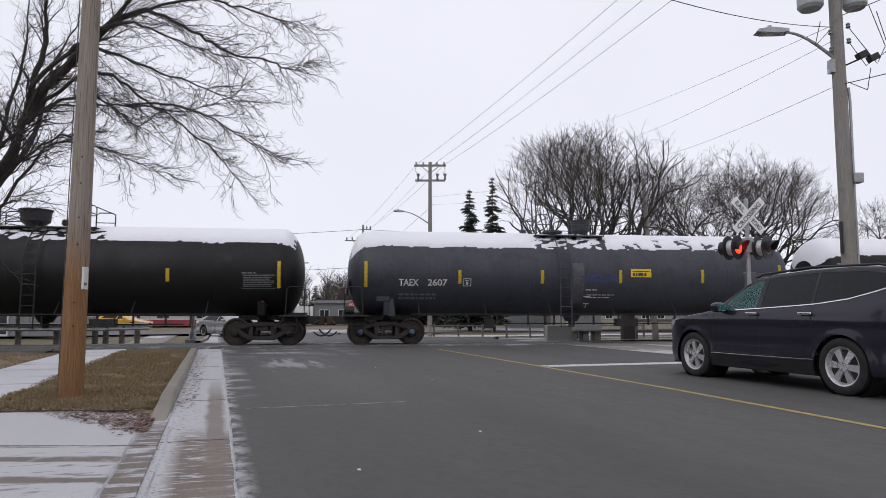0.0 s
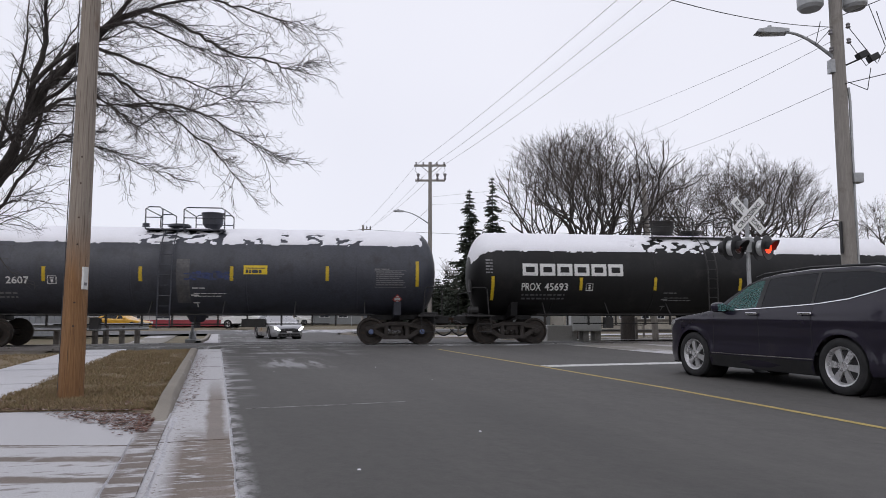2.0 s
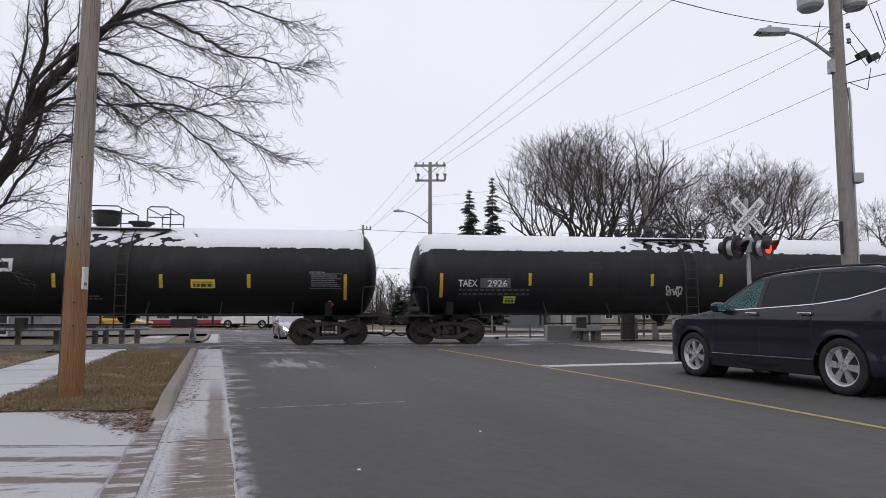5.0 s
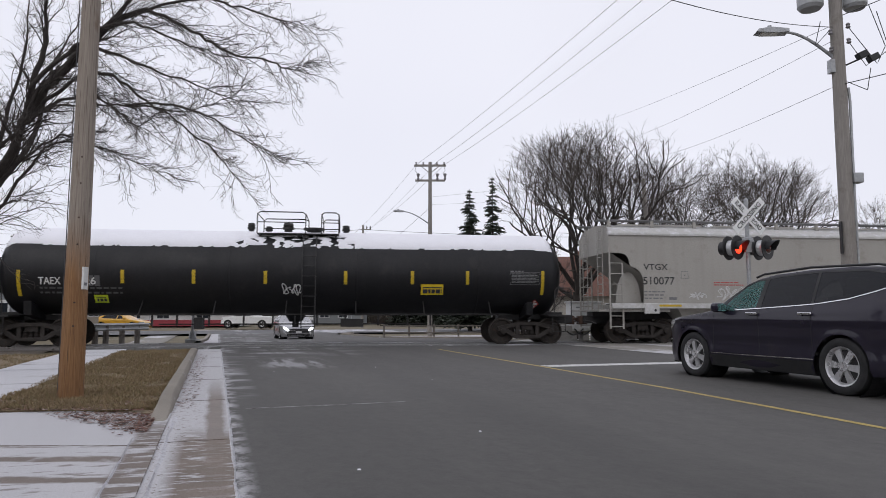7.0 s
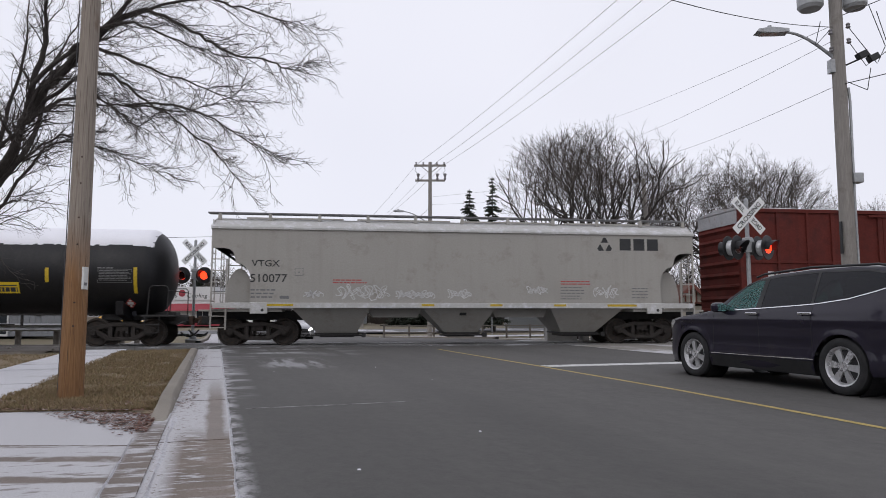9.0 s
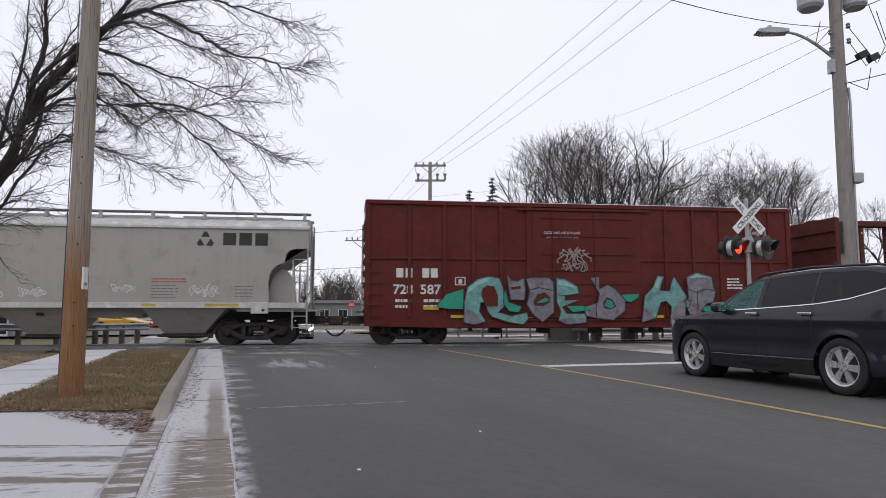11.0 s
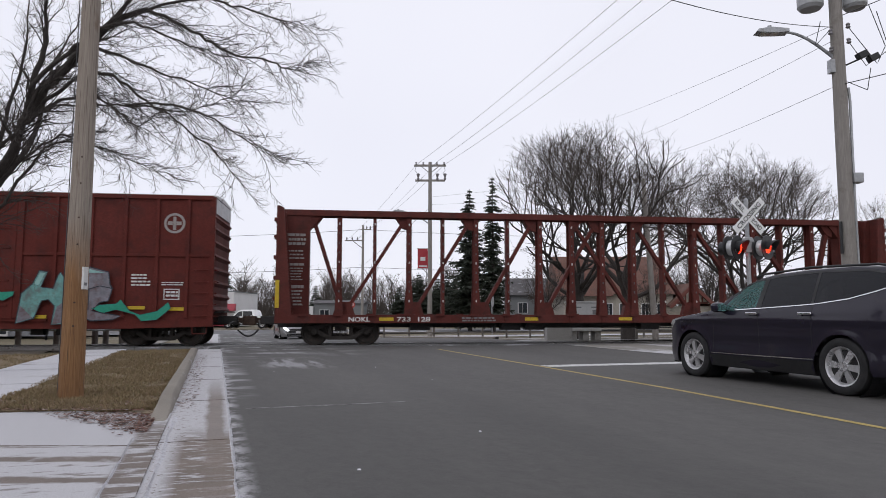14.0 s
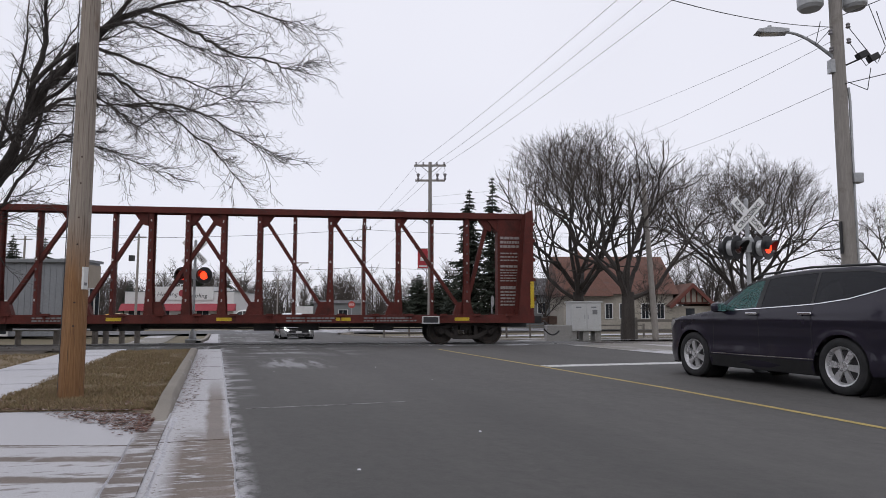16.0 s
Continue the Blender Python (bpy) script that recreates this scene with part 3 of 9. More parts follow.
SPRAY_GREY = surface("silver_grey_spray_paint", (0.205, 0.205, 0.235), 0.7, 0, 7, 1.4, 0.25, (0.13, 0.075, 0.075), 0.40, 0, streak=0.3, spec=0.2)
SPRAY_GREEN = surface("emerald_spray_paint", (0.012, 0.26, 0.17), 0.6, 0, 14, 1.4, 0.2, bump=0)
SPRAY_PALE = surface("pale_mint_spray_paint", (0.27, 0.47, 0.45), 0.65, 0, 9, 1.4, 0.15, (0.2, 0.34, 0.33), 0.35, 0, spec=0.25)
SPRAY_LINE = surface("dark_spray_outline", (0.03, 0.035, 0.05), 0.6, 0, 14, 2, 0.3, bump=0)
SPRAY_WHITE = surface("white_spray_tag", (0.58, 0.58, 0.58), 0.7, 0, 14, 3, 0.15, bump=0)

CARS, WHEELSETS, MOVERS = [], [], []


def wheelset_mesh(r=0.457):
    g = Geo()
    g.cyl((0, -0.95, 0), (0, 0.95, 0), 0.085, n=12)
    for s in (-1, 1):
        prof = [(0.735, r - 0.30), (0.70, r - 0.29), (0.70, r + 0.026), (0.733, r + 0.026), (0.745, r), (0.84, r - 0.005), (0.84, r - 0.05),
                (0.79, r - 0.075), (0.775, 0.2), (0.84, 0.15), (0.84, 0.09)]
        g.lathe([(s * a, b) for a, b in prof], (0, 0, 0), "y", 28)
    return g


WHEELS = meshed("wheelset", wheelset_mesh(), WHEEL_STEEL, True)
WHEEL_R = 0.457


def frame_mesh():
    g = Geo()
    top = [(-1.10, 0.50), (-1.10, 0.62), (-0.85, 0.68), (-0.32, 0.79), (0.32, 0.79), (0.85, 0.68), (1.10, 0.62), (1.10, 0.50), (0.76, 0.54), (0.3, 0.66), (-0.3, 0.66), (-0.76, 0.54)]
    low = [(-0.84, 0.54), (-0.80, 0.40), (-0.44, 0.19), (0.44, 0.19), (0.80, 0.40), (0.84, 0.54), (0.68, 0.52), (0.36, 0.31), (-0.36, 0.31), (-0.68, 0.52)]
    g.prism(top, "y", -0.08, 0.08)
    g.prism(low, "y", -0.075, 0.075)
    for s in (-1, 1):
        g.box(s * 0.36 - 0.07, s * 0.36 + 0.07, -0.07, 0.07, 0.28, 0.70)
        g.box(s * 0.89 - 0.17, s * 0.89 + 0.17, -0.085, 0.085, 0.45, 0.60)
    return g


SIDE_FRAME = meshed("side_frame", frame_mesh(), TRUCK_STEEL, False, 0.018)
sg = Geo()
for sx in (-0.17, 0.0, 0.17):
    for k in range(5):
        sg.cyl((sx, 0, 0.305 + 0.045 * k), (sx, 0, 0.33 + 0.045 * k), 0.075, n=12)
SPRINGS = meshed("spring_pack", sg, TRUCK_STEEL)
CAP = meshed("bearing_cap", Geo().lathe([(-0.09, 0.07), (-0.08, 0.10), (0.02, 0.115), (0.08, 0.115)], (0, 0, 0), "y", 14), TRUCK_STEEL, True)
CAP_BLUE = meshed("blue_bearing_cap", Geo().lathe([(-0.09, 0.05), (-0.08, 0.08), (0.02, 0.10), (0.08, 0.10)], (0, 0, 0), "y", 14), BEARING_BLUE, True)


def bogie(car, x, blue=False):
    """A two-axle truck under a car at x: bolster > side frames, springs, caps, wheelsets."""
    g = Geo()
    g.box(-0.2, 0.2, -1.02, 1.02, 0.50, 0.70)
    g.cyl((0, 0, 0.68), (0, 0, 0.92), 0.3, n=16)
    truck = part("truck", g, TRUCK_STEEL, car, "grimy cast steel truck", at=pose(x, 0, 0), bevel=0.015)
    for s in (-1, 1):
        part("side_frame", SIDE_FRAME, None, truck, at=pose(0, s * 1.0, 0))
        part("spring_pack", SPRINGS, None, truck, at=pose(0, s * 1.0, 0))
        for w in (-0.89, 0.89):
            part("bearing_cap", CAP_BLUE if blue else CAP, None, truck, "blue painted bearing cap" if blue else "",
                 at=pose(w, s * 1.05, 0.457, 0, 0, 0 if s < 0 else 180))
    for w in (-0.89, 0.89):
        ws = part("wheelset", WHEELS, None, truck, at=pose(w, 0, WHEEL_R))
        WHEELSETS.append((ws, w))


def coupling(car, x, side, sill=UNDERFRAME):
    """The draft gear at a car's end that faces side (+1 or -1): coupler, lever and hanging air hose."""
    g = Geo()
    g.box(x - 0.5, x + 0.5, -0.30, 0.30, 0.72, 1.0)
    part("striker", g, sill, car, bevel=0.02)
    e = x + side * 0.5
    g = Geo()
    g.box(min(e, e + side * 0.35), max(e, e + side * 0.35), -0.09, 0.09, 0.76, 0.94)
    g.prism([(e + side * 0.30, -0.16), (e + side * 0.62, -0.19), (e + side * 0.66, -0.02), (e + side * 0.52, 0.02), (e + side * 0.52, 0.16), (e + side * 0.30, 0.16)], "z", 0.68, 1.0)
    part("coupler", g, RUST, car, "rusty steel coupler", bevel=0.03)
    path = []
    for i in range(13):
        k = i / 12
        path.append((e + side * (0.05 + 0.62 * k), -0.38 + 0.1 * k, 0.72 - 0.42 * math.sin(math.pi * min(1.0, 0.15 + 0.62 * k))))
    part("air_hose", Geo().tube(path, 0.028, 8), RUBBER, car, smooth=True)
    g = Geo().tube([(e - side * 0.1, -1.35, 0.72), (e - side * 0.05, -0.9, 0.80), (e + side * 0.05, -0.3, 0.84)], 0.018)
    part("uncoupling_lever", g, sill, car)


def patch(x0, x1, z0, z1, r, zc, lift=0.006, n=6):
    """A sheet bent to a tank's near side."""
    rows = []
    for j in range(n + 1):
        z = z0 + (z1 - z0) * j / n
        y = -math.sqrt(max(0.01, (r + lift) ** 2 - (z - zc) ** 2))
        rows.append([(x0, y, z), (x1, y, z)])
    return Geo().sheet(rows)


def bent(me, x, z, r, zc, lift=0.009):
    for v in me.vertices:
        zz = v.co.z + z
        v.co = (v.co.x + x, -math.sqrt(max(0.01, (r + lift) ** 2 - (zz - zc) ** 2)), zz)
    return me


def painted(car, name, me, material, label):
    me.materials.clear()
    me.materials.append(material)
    return part(name, me, None, car, label)


def bars(rows, x0, x1, z1, pitch, fill, seed, thick=0.55):
    """Lines of unreadable stencilling as plain bars: a list of (x0, x1, z0, z1)."""
    rnd, out = random.Random(seed), []
    for k in range(rows):
        x, z = x0, z1 - k * pitch
        end = x1 - rnd.random() * (x1 - x0) * 0.2
        while x < end:
            w = (0.06 + 0.14 * rnd.random())
            out.append((x, min(x + w, x1), z - pitch * thick, z))
            x += w + 0.035 / fill
    return out


def bar_sheet(spans, r=None, zc=0, y=None, lift=0.009):
    g = Geo()
    for x0, x1, z0, z1 in spans:
        if r:
            q = patch(x0, x1, z0, z1, r, zc, lift, 1)
            g.add(q.v, q.f)
        else:
            g.add([(x0, y, z0), (x1, y, z0), (x1, y, z1), (x0, y, z1)], [(0, 1, 2, 3)])
    return g


def ring_spans(x0, x1, z0, z1, w=0.02):
    return [(x0, x1, z1 - w, z1), (x0, x1, z0, z0 + w), (x0, x0 + w, z0, z1), (x1 - w, x1, z0, z1)]


def snow_cap(L, r, zc, reach, bare, seed, thick=0.05, trim=(0.35, 0.35)):
    """Snow lying along a tank's top: a thick torn sheet. bare: (x, half width, angle from, depth) of melted places."""
    nx, na = int(L / 0.07), 64
    top = radians(78)
    off = seed * 17.3
    def cover(x, a):
        edge = radians(reach) + 0.05 * noise.noise((x * 0.9 + off, a, 0)) + 0.035 * noise.noise((x * 5 + off, a * 4, 3)) + 0.02 * noise.noise((x * 14, a * 9, off))
        m = edge - abs(a)
        endfall = min(x + L / 2 - trim[0], L / 2 - trim[1] - x)
        m = min(m, endfall * 0.8 + 0.03 * noise.noise((a * 7, off, 1)))
        for bx, hw, a0, depth in bare:
            if a < 0:
                d = max(abs(x - bx) / hw - 1, (abs(a) < radians(a0)) * (radians(a0) - abs(a)) * 4)
                m = min(m, d * 0.35 + depth * noise.noise((x * 3.1 + off, a * 8, 5)) + 0.08 * noise.noise((x * 9, a * 20, off)))
        return m
    rows = []
    for i in range(nx + 1):
        x = -L / 2 + L * i / nx
        row = []
        for j in range(na + 1):
            a = -top + 2 * top * j / na
            m = cover(x, a)
            lift = -0.012 if m < 0 else thick * min(1, (m / 0.16) ** 0.6) + 0.006
            xe = max(0, abs(x) - (L / 2 - 0.75)) / 0.75
            rr = (r + lift) * math.sqrt(max(0.02, 1 - xe ** 2 * 0.98)) if xe > 0 else r + lift
            row.append(((x, rr * math.sin(a), zc + rr * math.cos(a)), m))
        rows.append(row)
    g, idx = Geo(), {}
    def at(i, j):
        if (i, j) not in idx:
            idx[i, j] = len(g.v)
            g.v.append(rows[i][j][0])
        return idx[i, j]
    for i in range(nx):
        for j in range(na):
            if max(rows[i][j][1], rows[i + 1][j][1], rows[i][j + 1][1], rows[i + 1][j + 1][1]) > 0:
                g.f.append((at(i, j), at(i + 1, j), at(i + 1, j + 1), at(i, j + 1)))
    return g


def tank_car(c, s0, s1, r, zc, trucks, paint, label, blue=False, seed=1, reach=54, bare=(), ladder=None, trim=(0.35, 0.35)):
    """An empty at the car's middle on the rails, with the tank, frame, trucks and fittings. Places along the train are taken from c."""
    car = thing("tank_car", label, "tank car", train_pose(c, 0), "cars of the passing train")
    CARS.append((car, c))
    L = s1 - s0
    mid = (s0 + s1) / 2 - c
    prof = []
    for k in range(9):
        a = math.pi / 2 * k / 8
        prof.append((mid - L / 2 + 0.75 * (1 - math.sin(a)), max(0.02, r * math.cos(a))))
    prof = prof[::-1]
    full = sorted([(x, q) for x, q in prof], key=lambda p: p[0])
    body = full + [(mid + k * L / 12, r) for k in range(-5, 6)] + [(2 * mid - x, q) for x, q in full[::-1]]
    part("tank", Geo().lathe(body, (0, 0, zc), "x", 72), paint, car, smooth=True)
    for k in (-0.33, -0.11, 0.11, 0.33):
        part("weld_band", Geo().lathe([(mid + k * L - 0.03, r), (mid + k * L - 0.02, r + 0.006), (mid + k * L + 0.02, r + 0.006), (mid + k * L + 0.03, r)], (0, 0, zc), "x", 64), paint, car, smooth=True)
    g = snow_cap(L, r, zc, reach, [(b[0] - c - mid, *b[1:]) for b in bare], seed, trim=trim)
    part("snow_cap", g.moved(pose(mid, 0, 0)), SNOW, car, "white snow lying along the tank top", True)
    # stub sills, end platforms, bolster saddles
    for side, e, tx in ((-1, s0 - c, trucks[0] - c), (1, s1 - c, trucks[1] - c)):
        g = Geo()
        g.box(min(e + side * 0.1, tx - side * 0.9), max(e + side * 0.1, tx - side * 0.9), -0.32, 0.32, 0.86, zc - r + 0.12)
        part("stub_sill", g, UNDERFRAME, car, bevel=0.015)
        g = Geo()
        g.box(min(e - side * 0.75, e + side * 0.12), max(e - side * 0.75, e + side * 0.12), -1.45, 1.45, 0.98, 1.04)
        part("end_platform", g, UNDERFRAME, car, bevel=0.01)
        g = Geo()
        g.prism([(-1.42, zc - r * 0.68), (-1.35, zc - r + 0.02), (-0.4, 0.86), (0.4, 0.86), (1.35, zc - r + 0.02), (1.42, zc - r * 0.68), (0, zc - r + 0.1)], "x", tx - 0.12, tx + 0.12)
        part("saddle", g, paint, car, bevel=0.01)
        for y in (-1.42, 1.42):
            g = Geo().tube([(e - side * 0.55, y, 1.02), (e - side * 0.50, y, 1.92), (e - side * 0.42, y, 2.0), (e + side * 0.02, y, 2.0), (e + side * 0.09, y, 1.92), (e + side * 0.09, y, 1.02)], 0.02)
            part("end_handrail", g, UNDERFRAME, car)
        part("cross_rail", Geo().tube([(e + side * 0.09, -1.42, 1.85), (e + side * 0.09, 1.42, 1.85)], 0.016), UNDERFRAME, car)
        g = Geo()
        for z in (0.45, 0.72):
            g.tube([(e - side * 0.62, -1.47, z), (e - side * 0.16, -1.47, z)], 0.016)
        for x in (e - side * 0.62, e - side * 0.16):
            g.tube([(x, -1.47, 0.45), (x, -1.45, 1.0)], 0.016)
        part("step_ladder", g, UNDERFRAME, car)
        coupling(car, e, side)
        bogie(car, tx, blue)
    # the brake wheel and valve at the leading end
    e = s0 - c
    part("brake_wheel", Geo().lathe([(-0.03, 0.22), (-0.03, 0.27), (0.03, 0.27), (0.03, 0.22)], (e + 0.02, -0.5, 2.05), "x", 20), UNDERFRAME, car)
    part("brake_cylinder", Geo().cyl((e - 0.1, -0.9, 1.2), (e + 0.25, -0.9, 1.2), 0.14, n=14), UNDERFRAME, car)
    # handrail along the tank's foot
    x0, x1 = trucks[0] - c + 0.8, trucks[1] - c - 0.8
    for y in (-1.5, 1.5):
        rail = part("side_handrail", Geo().tube([(x0, y, 1.06), (x1, y, 1.06)], 0.022), UNDERFRAME, car)
        k = x0 + 0.3
        while k < x1:
            part("rail_bracket", Geo().tube([(k, y, 1.06), (k, y * 0.72, zc - r * 0.66)], 0.018), UNDERFRAME, rail)
            k += 2.35
    # bottom outlet, brake rigging
    m = 0.0
    g = Geo()
    g.cyl((m, 0, zc - r + 0.1), (m, 0, zc - r - 0.22), 0.42, 0.22, 20)
    g.cyl((m, 0, zc - r - 0.2), (m, 0, zc - r - 0.42), 0.12, n=14)
    part("bottom_outlet", g, paint, car, smooth=True)
    g = Geo()
    for k in range(-5, 6):
        x = m + k * 0.95 + 0.2 * math.sin(k * 5.1)
        g.box(x - 0.03, x + 0.03, -0.35, -0.28, 0.66, zc - r + 0.15)
    g.tube([(m - 4.6, -0.32, 0.72), (m + 4.6, -0.32, 0.72)], 0.025)
    g.box(m + 1.6, m + 2.4, -0.6, -0.2, 0.62, 0.9)
    g.box(m - 3.4, m - 3.1, -0.5, -0.2, 0.55, 0.95)
    part("brake_rigging", g, UNDERFRAME, car)
    return car


def top_fittings(car, c, rails, domes, ladder, r, zc, material=UNDERFRAME):
    """Platform, railings, bowls and valves on a tank's top. rails: (s0, s1) lengths with an upper rail."""
    zt = zc + r
    lo, hi = min(a for a, b in rails) - c, max(b for a, b in rails) - c
    g = Geo()
    g.box(lo, hi, -0.95, -0.35, zt - 0.12, zt - 0.08)
    g.box(lo, hi, 0.35, 0.95, zt - 0.12, zt - 0.08)
    for x in (lo + 0.1, (lo + hi) / 2, hi - 0.1):
        g.box(x - 0.03, x + 0.03, -0.95, 0.95, zt - 0.2, zt - 0.08)
    part("top_platform", g, material, car, bevel=0.005)
    for a, b in rails:
        a, b = a - c, b - c
        for y in (-0.93, 0.93):
            part("railing", Geo().tube([(a, y, zt - 0.1), (a, y, zt + 0.58), (a + 0.1, y, zt + 0.66), (b - 0.1, y, zt + 0.66), (b, y, zt + 0.58), (b, y, zt - 0.1)], 0.022), material, car)
            part("middle_rail", Geo().tube([(a, y, zt + 0.3), (b, y, zt + 0.3)], 0.018), material, car)
        for x in (a, b):
            part("cross_rail", Geo().tube([(x, -0.93, zt + 0.6), (x, 0.93, zt + 0.6)], 0.018), material, car)
    for s, w, h, kind in domes:
        x = s - c
        if kind == "bowl":
            prof = [(-0.06, w * 0.55), (0.12, w * 0.72), (0.2, w * 0.93), (h - 0.06, w), (h - 0.05, w * 1.08), (h, w * 1.08), (h, 0.04)]
        else:
            prof = [(-0.06, w * 0.7), (h * 0.4, w * 0.7), (h * 0.42, w), (h * 0.6, w), (h * 0.62, w * 0.8), (h * 0.75, w * 0.95), (h * 0.95, w * 0.8), (h, 0.03)]
        part("fitting_dome" if kind == "bowl" else "valve", Geo().lathe(prof, (x, 0, zt - 0.02), "z", 20), material, car, smooth=True)
    if ladder:
        a, b = ladder[0] - c, ladder[1] - c
        g = Geo()
        def out(z):
            return -math.sqrt(max(0.05, (r + 0.14) ** 2 - (z - zc) ** 2)) if z > zc else -(r + 0.14)
        zs = [0.6 + (zt - 0.75) * k / 22 for k in range(23)]
        lad = part("side_ladder", Geo().tube([(a, out(z), z) for z in zs], 0.022), material, car)
        part("ladder_rail", Geo().tube([(b, out(z), z) for z in zs], 0.022), material, lad)
        for k in range(10):
            z = 0.65 + k * 0.34
            if z < zt - 0.1:
                part("rung", Geo().tube([(a, out(z), z), (b, out(z), z)], 0.014), material, lad)


def stencil(car, c, r, zc, words, s0, s1, z0, z1, material=MARK_WHITE):
    me = bent(lettering(words, z1 - z0, s1 - s0, 0.012), (s0 + s1) / 2 - c, z0, r, zc)
    return painted(car, "stencil", me, material, "white stencilled reporting mark")


def strips(car, c, r, zc, places):
    for s, z0, z1 in places:
        part("reflector_strip", patch(s - c - 0.055, s - c + 0.055, z0, z1, r, zc), REFLECTOR, car, "yellow reflector strip")


def placard(car, c, r, zc, s, z, k=0.17):
    rows = []
    for j in range(9):
        t = -1 + j / 4
        h = max(0.002, 1 - abs(t))
        zz = z + t * k
        y = -math.sqrt((r + 0.035) ** 2 - (zz - zc) ** 2)
        rows.append([(s - c - h * k, y, zz), (s - c + h * k, y, zz)])
    d = part("hazard_placard", Geo().sheet(rows), MARK_RED, car, "red and white hazard placard")
    part("placard_face", bar_sheet([(s - c - 0.10, s - c + 0.10, z - 0.035, z + 0.045), (s - c - 0.04, s - c + 0.04, z + 0.065, z + 0.11), (s - c - 0.035, s - c + 0.035, z - 0.11, z - 0.055)], r, zc, None, 0.042), MARK_WHITE, d)
    y = -math.sqrt((r + 0.03) ** 2 - (z - 0.3 - zc) ** 2)
    g = Geo().prism([(s - c - 0.08, 1.02), (s - c + 0.08, 1.02), (s - c + 0.04, z - 0.1), (s - c - 0.04, z - 0.1)], "y", y - 0.02, y + 0.02)
    part("placard_bracket", g, GREY_TANK, car)


def data_panel(car, c, r, zc, s0, s1, z0, z1, seed, material=MARK_GREY):
    spans = ring_spans(s0 - c, s1 - c, z0, z1 - 0.06, 0.012) + bars(7, s0 - c + 0.05, s1 - c - 0.04, z1 - 0.10, (z1 - z0 - 0.14) / 7, 2.0, seed, 0.5) + bars(1, s0 - c, s0 - c + 0.5, z1, 0.08, 1, seed + 1)
    part("data_panel", bar_sheet(spans, r, zc), material, car, "grey stencilled data table")


def yellow_sign(car, c, r, zc, s0, s1, z0, z1, seed, material=PLACARD_YELLOW):
    p = part("warning_sign", patch(s0 - c, s1 - c, z0, z1, r, zc, 0.007, 4), material, car, "yellow warning sign with dark lettering")
    q = [(s0 - c + 0.06, s1 - c - 0.06, z0 + (z1 - z0) * 0.64, z1 - (z1 - z0) * 0.15)] + bars(1, s0 - c + 0.07, s1 - c - 0.05, z0 + (z1 - z0) * 0.52, (z1 - z0) * 0.42, 1.2, seed, 0.9)
    part("sign_lettering", bar_sheet([(a, b, d, e) for a, b, d, e in q[1:]] + [(s0 - c + 0.06, s1 - c - 0.06, z1 - (z1 - z0) * 0.36, z1 - (z1 - z0) * 0.26)], r, zc, None, 0.012), GREY_TANK, p)


def small_marks(car, c, r, zc, s, z, seed, material=MARK_GREY):
    spans = bars(1, s - c, s - c + 0.5, z, 0.06, 1, seed) + bars(2, s - c + 0.05, s - c + 1.1, z - 0.18, 0.09, 1, seed + 2, 0.3)
    spans += [(s - c - 0.05, s - c + 0.2, z - 0.27, z - 0.23), (s - c, s - c + 0.2, z - 0.52, z - 0.48), (s - c + 0.1, s - c + 0.14, z - 0.65, z - 0.5)]
    part("test_marks", bar_sheet(spans, r, zc), material, car)


def box_mark(car, c, r, zc, s0, s1, z0, z1, material=MARK_WHITE):
    m = (s0 + s1) / 2 - c
    spans = ring_spans(s0 - c, s1 - c, z0, z1, 0.02) + [(m - 0.06, m + 0.06, z1 - 0.09, z1 - 0.06), (m - 0.035, m + 0.035, z0 + 0.05, z0 + 0.15)]
    part("consolidated_stencil", bar_sheet(spans, r, zc), material, car)


def build_first_tank():
    c, r, zc = -13.7, 1.53, 2.53
    car = tank_car(c, -22.3, -5.03, r, zc, (-21.0, -6.37), BLACK_TANK, "black tank car with torn snow on its top", seed=1, reach=50,
                   bare=[(-13.4, 1.5, 5, 0.35), (-16.5, 1.6, 25, 0.3)])
    top_fittings(car, c, [(-15.6, -14.9), (-12.55, -11.9)], [(-14.2, 0.5, 0.62, "bowl"), (-13.2, 0.16, 0.3, "valve")], (-13.8, -13.4), r, zc)
    strips(car, c, r, zc, [(-11.9, 2.14, 2.56), (-9.4, 2.14, 2.58), (-5.8, 1.94, 2.86)])
    data_panel(car, c, r, zc, -7.02, -5.92, 1.92, 2.47, 11)
    placard(car, c, r, zc, -6.36, 1.37)


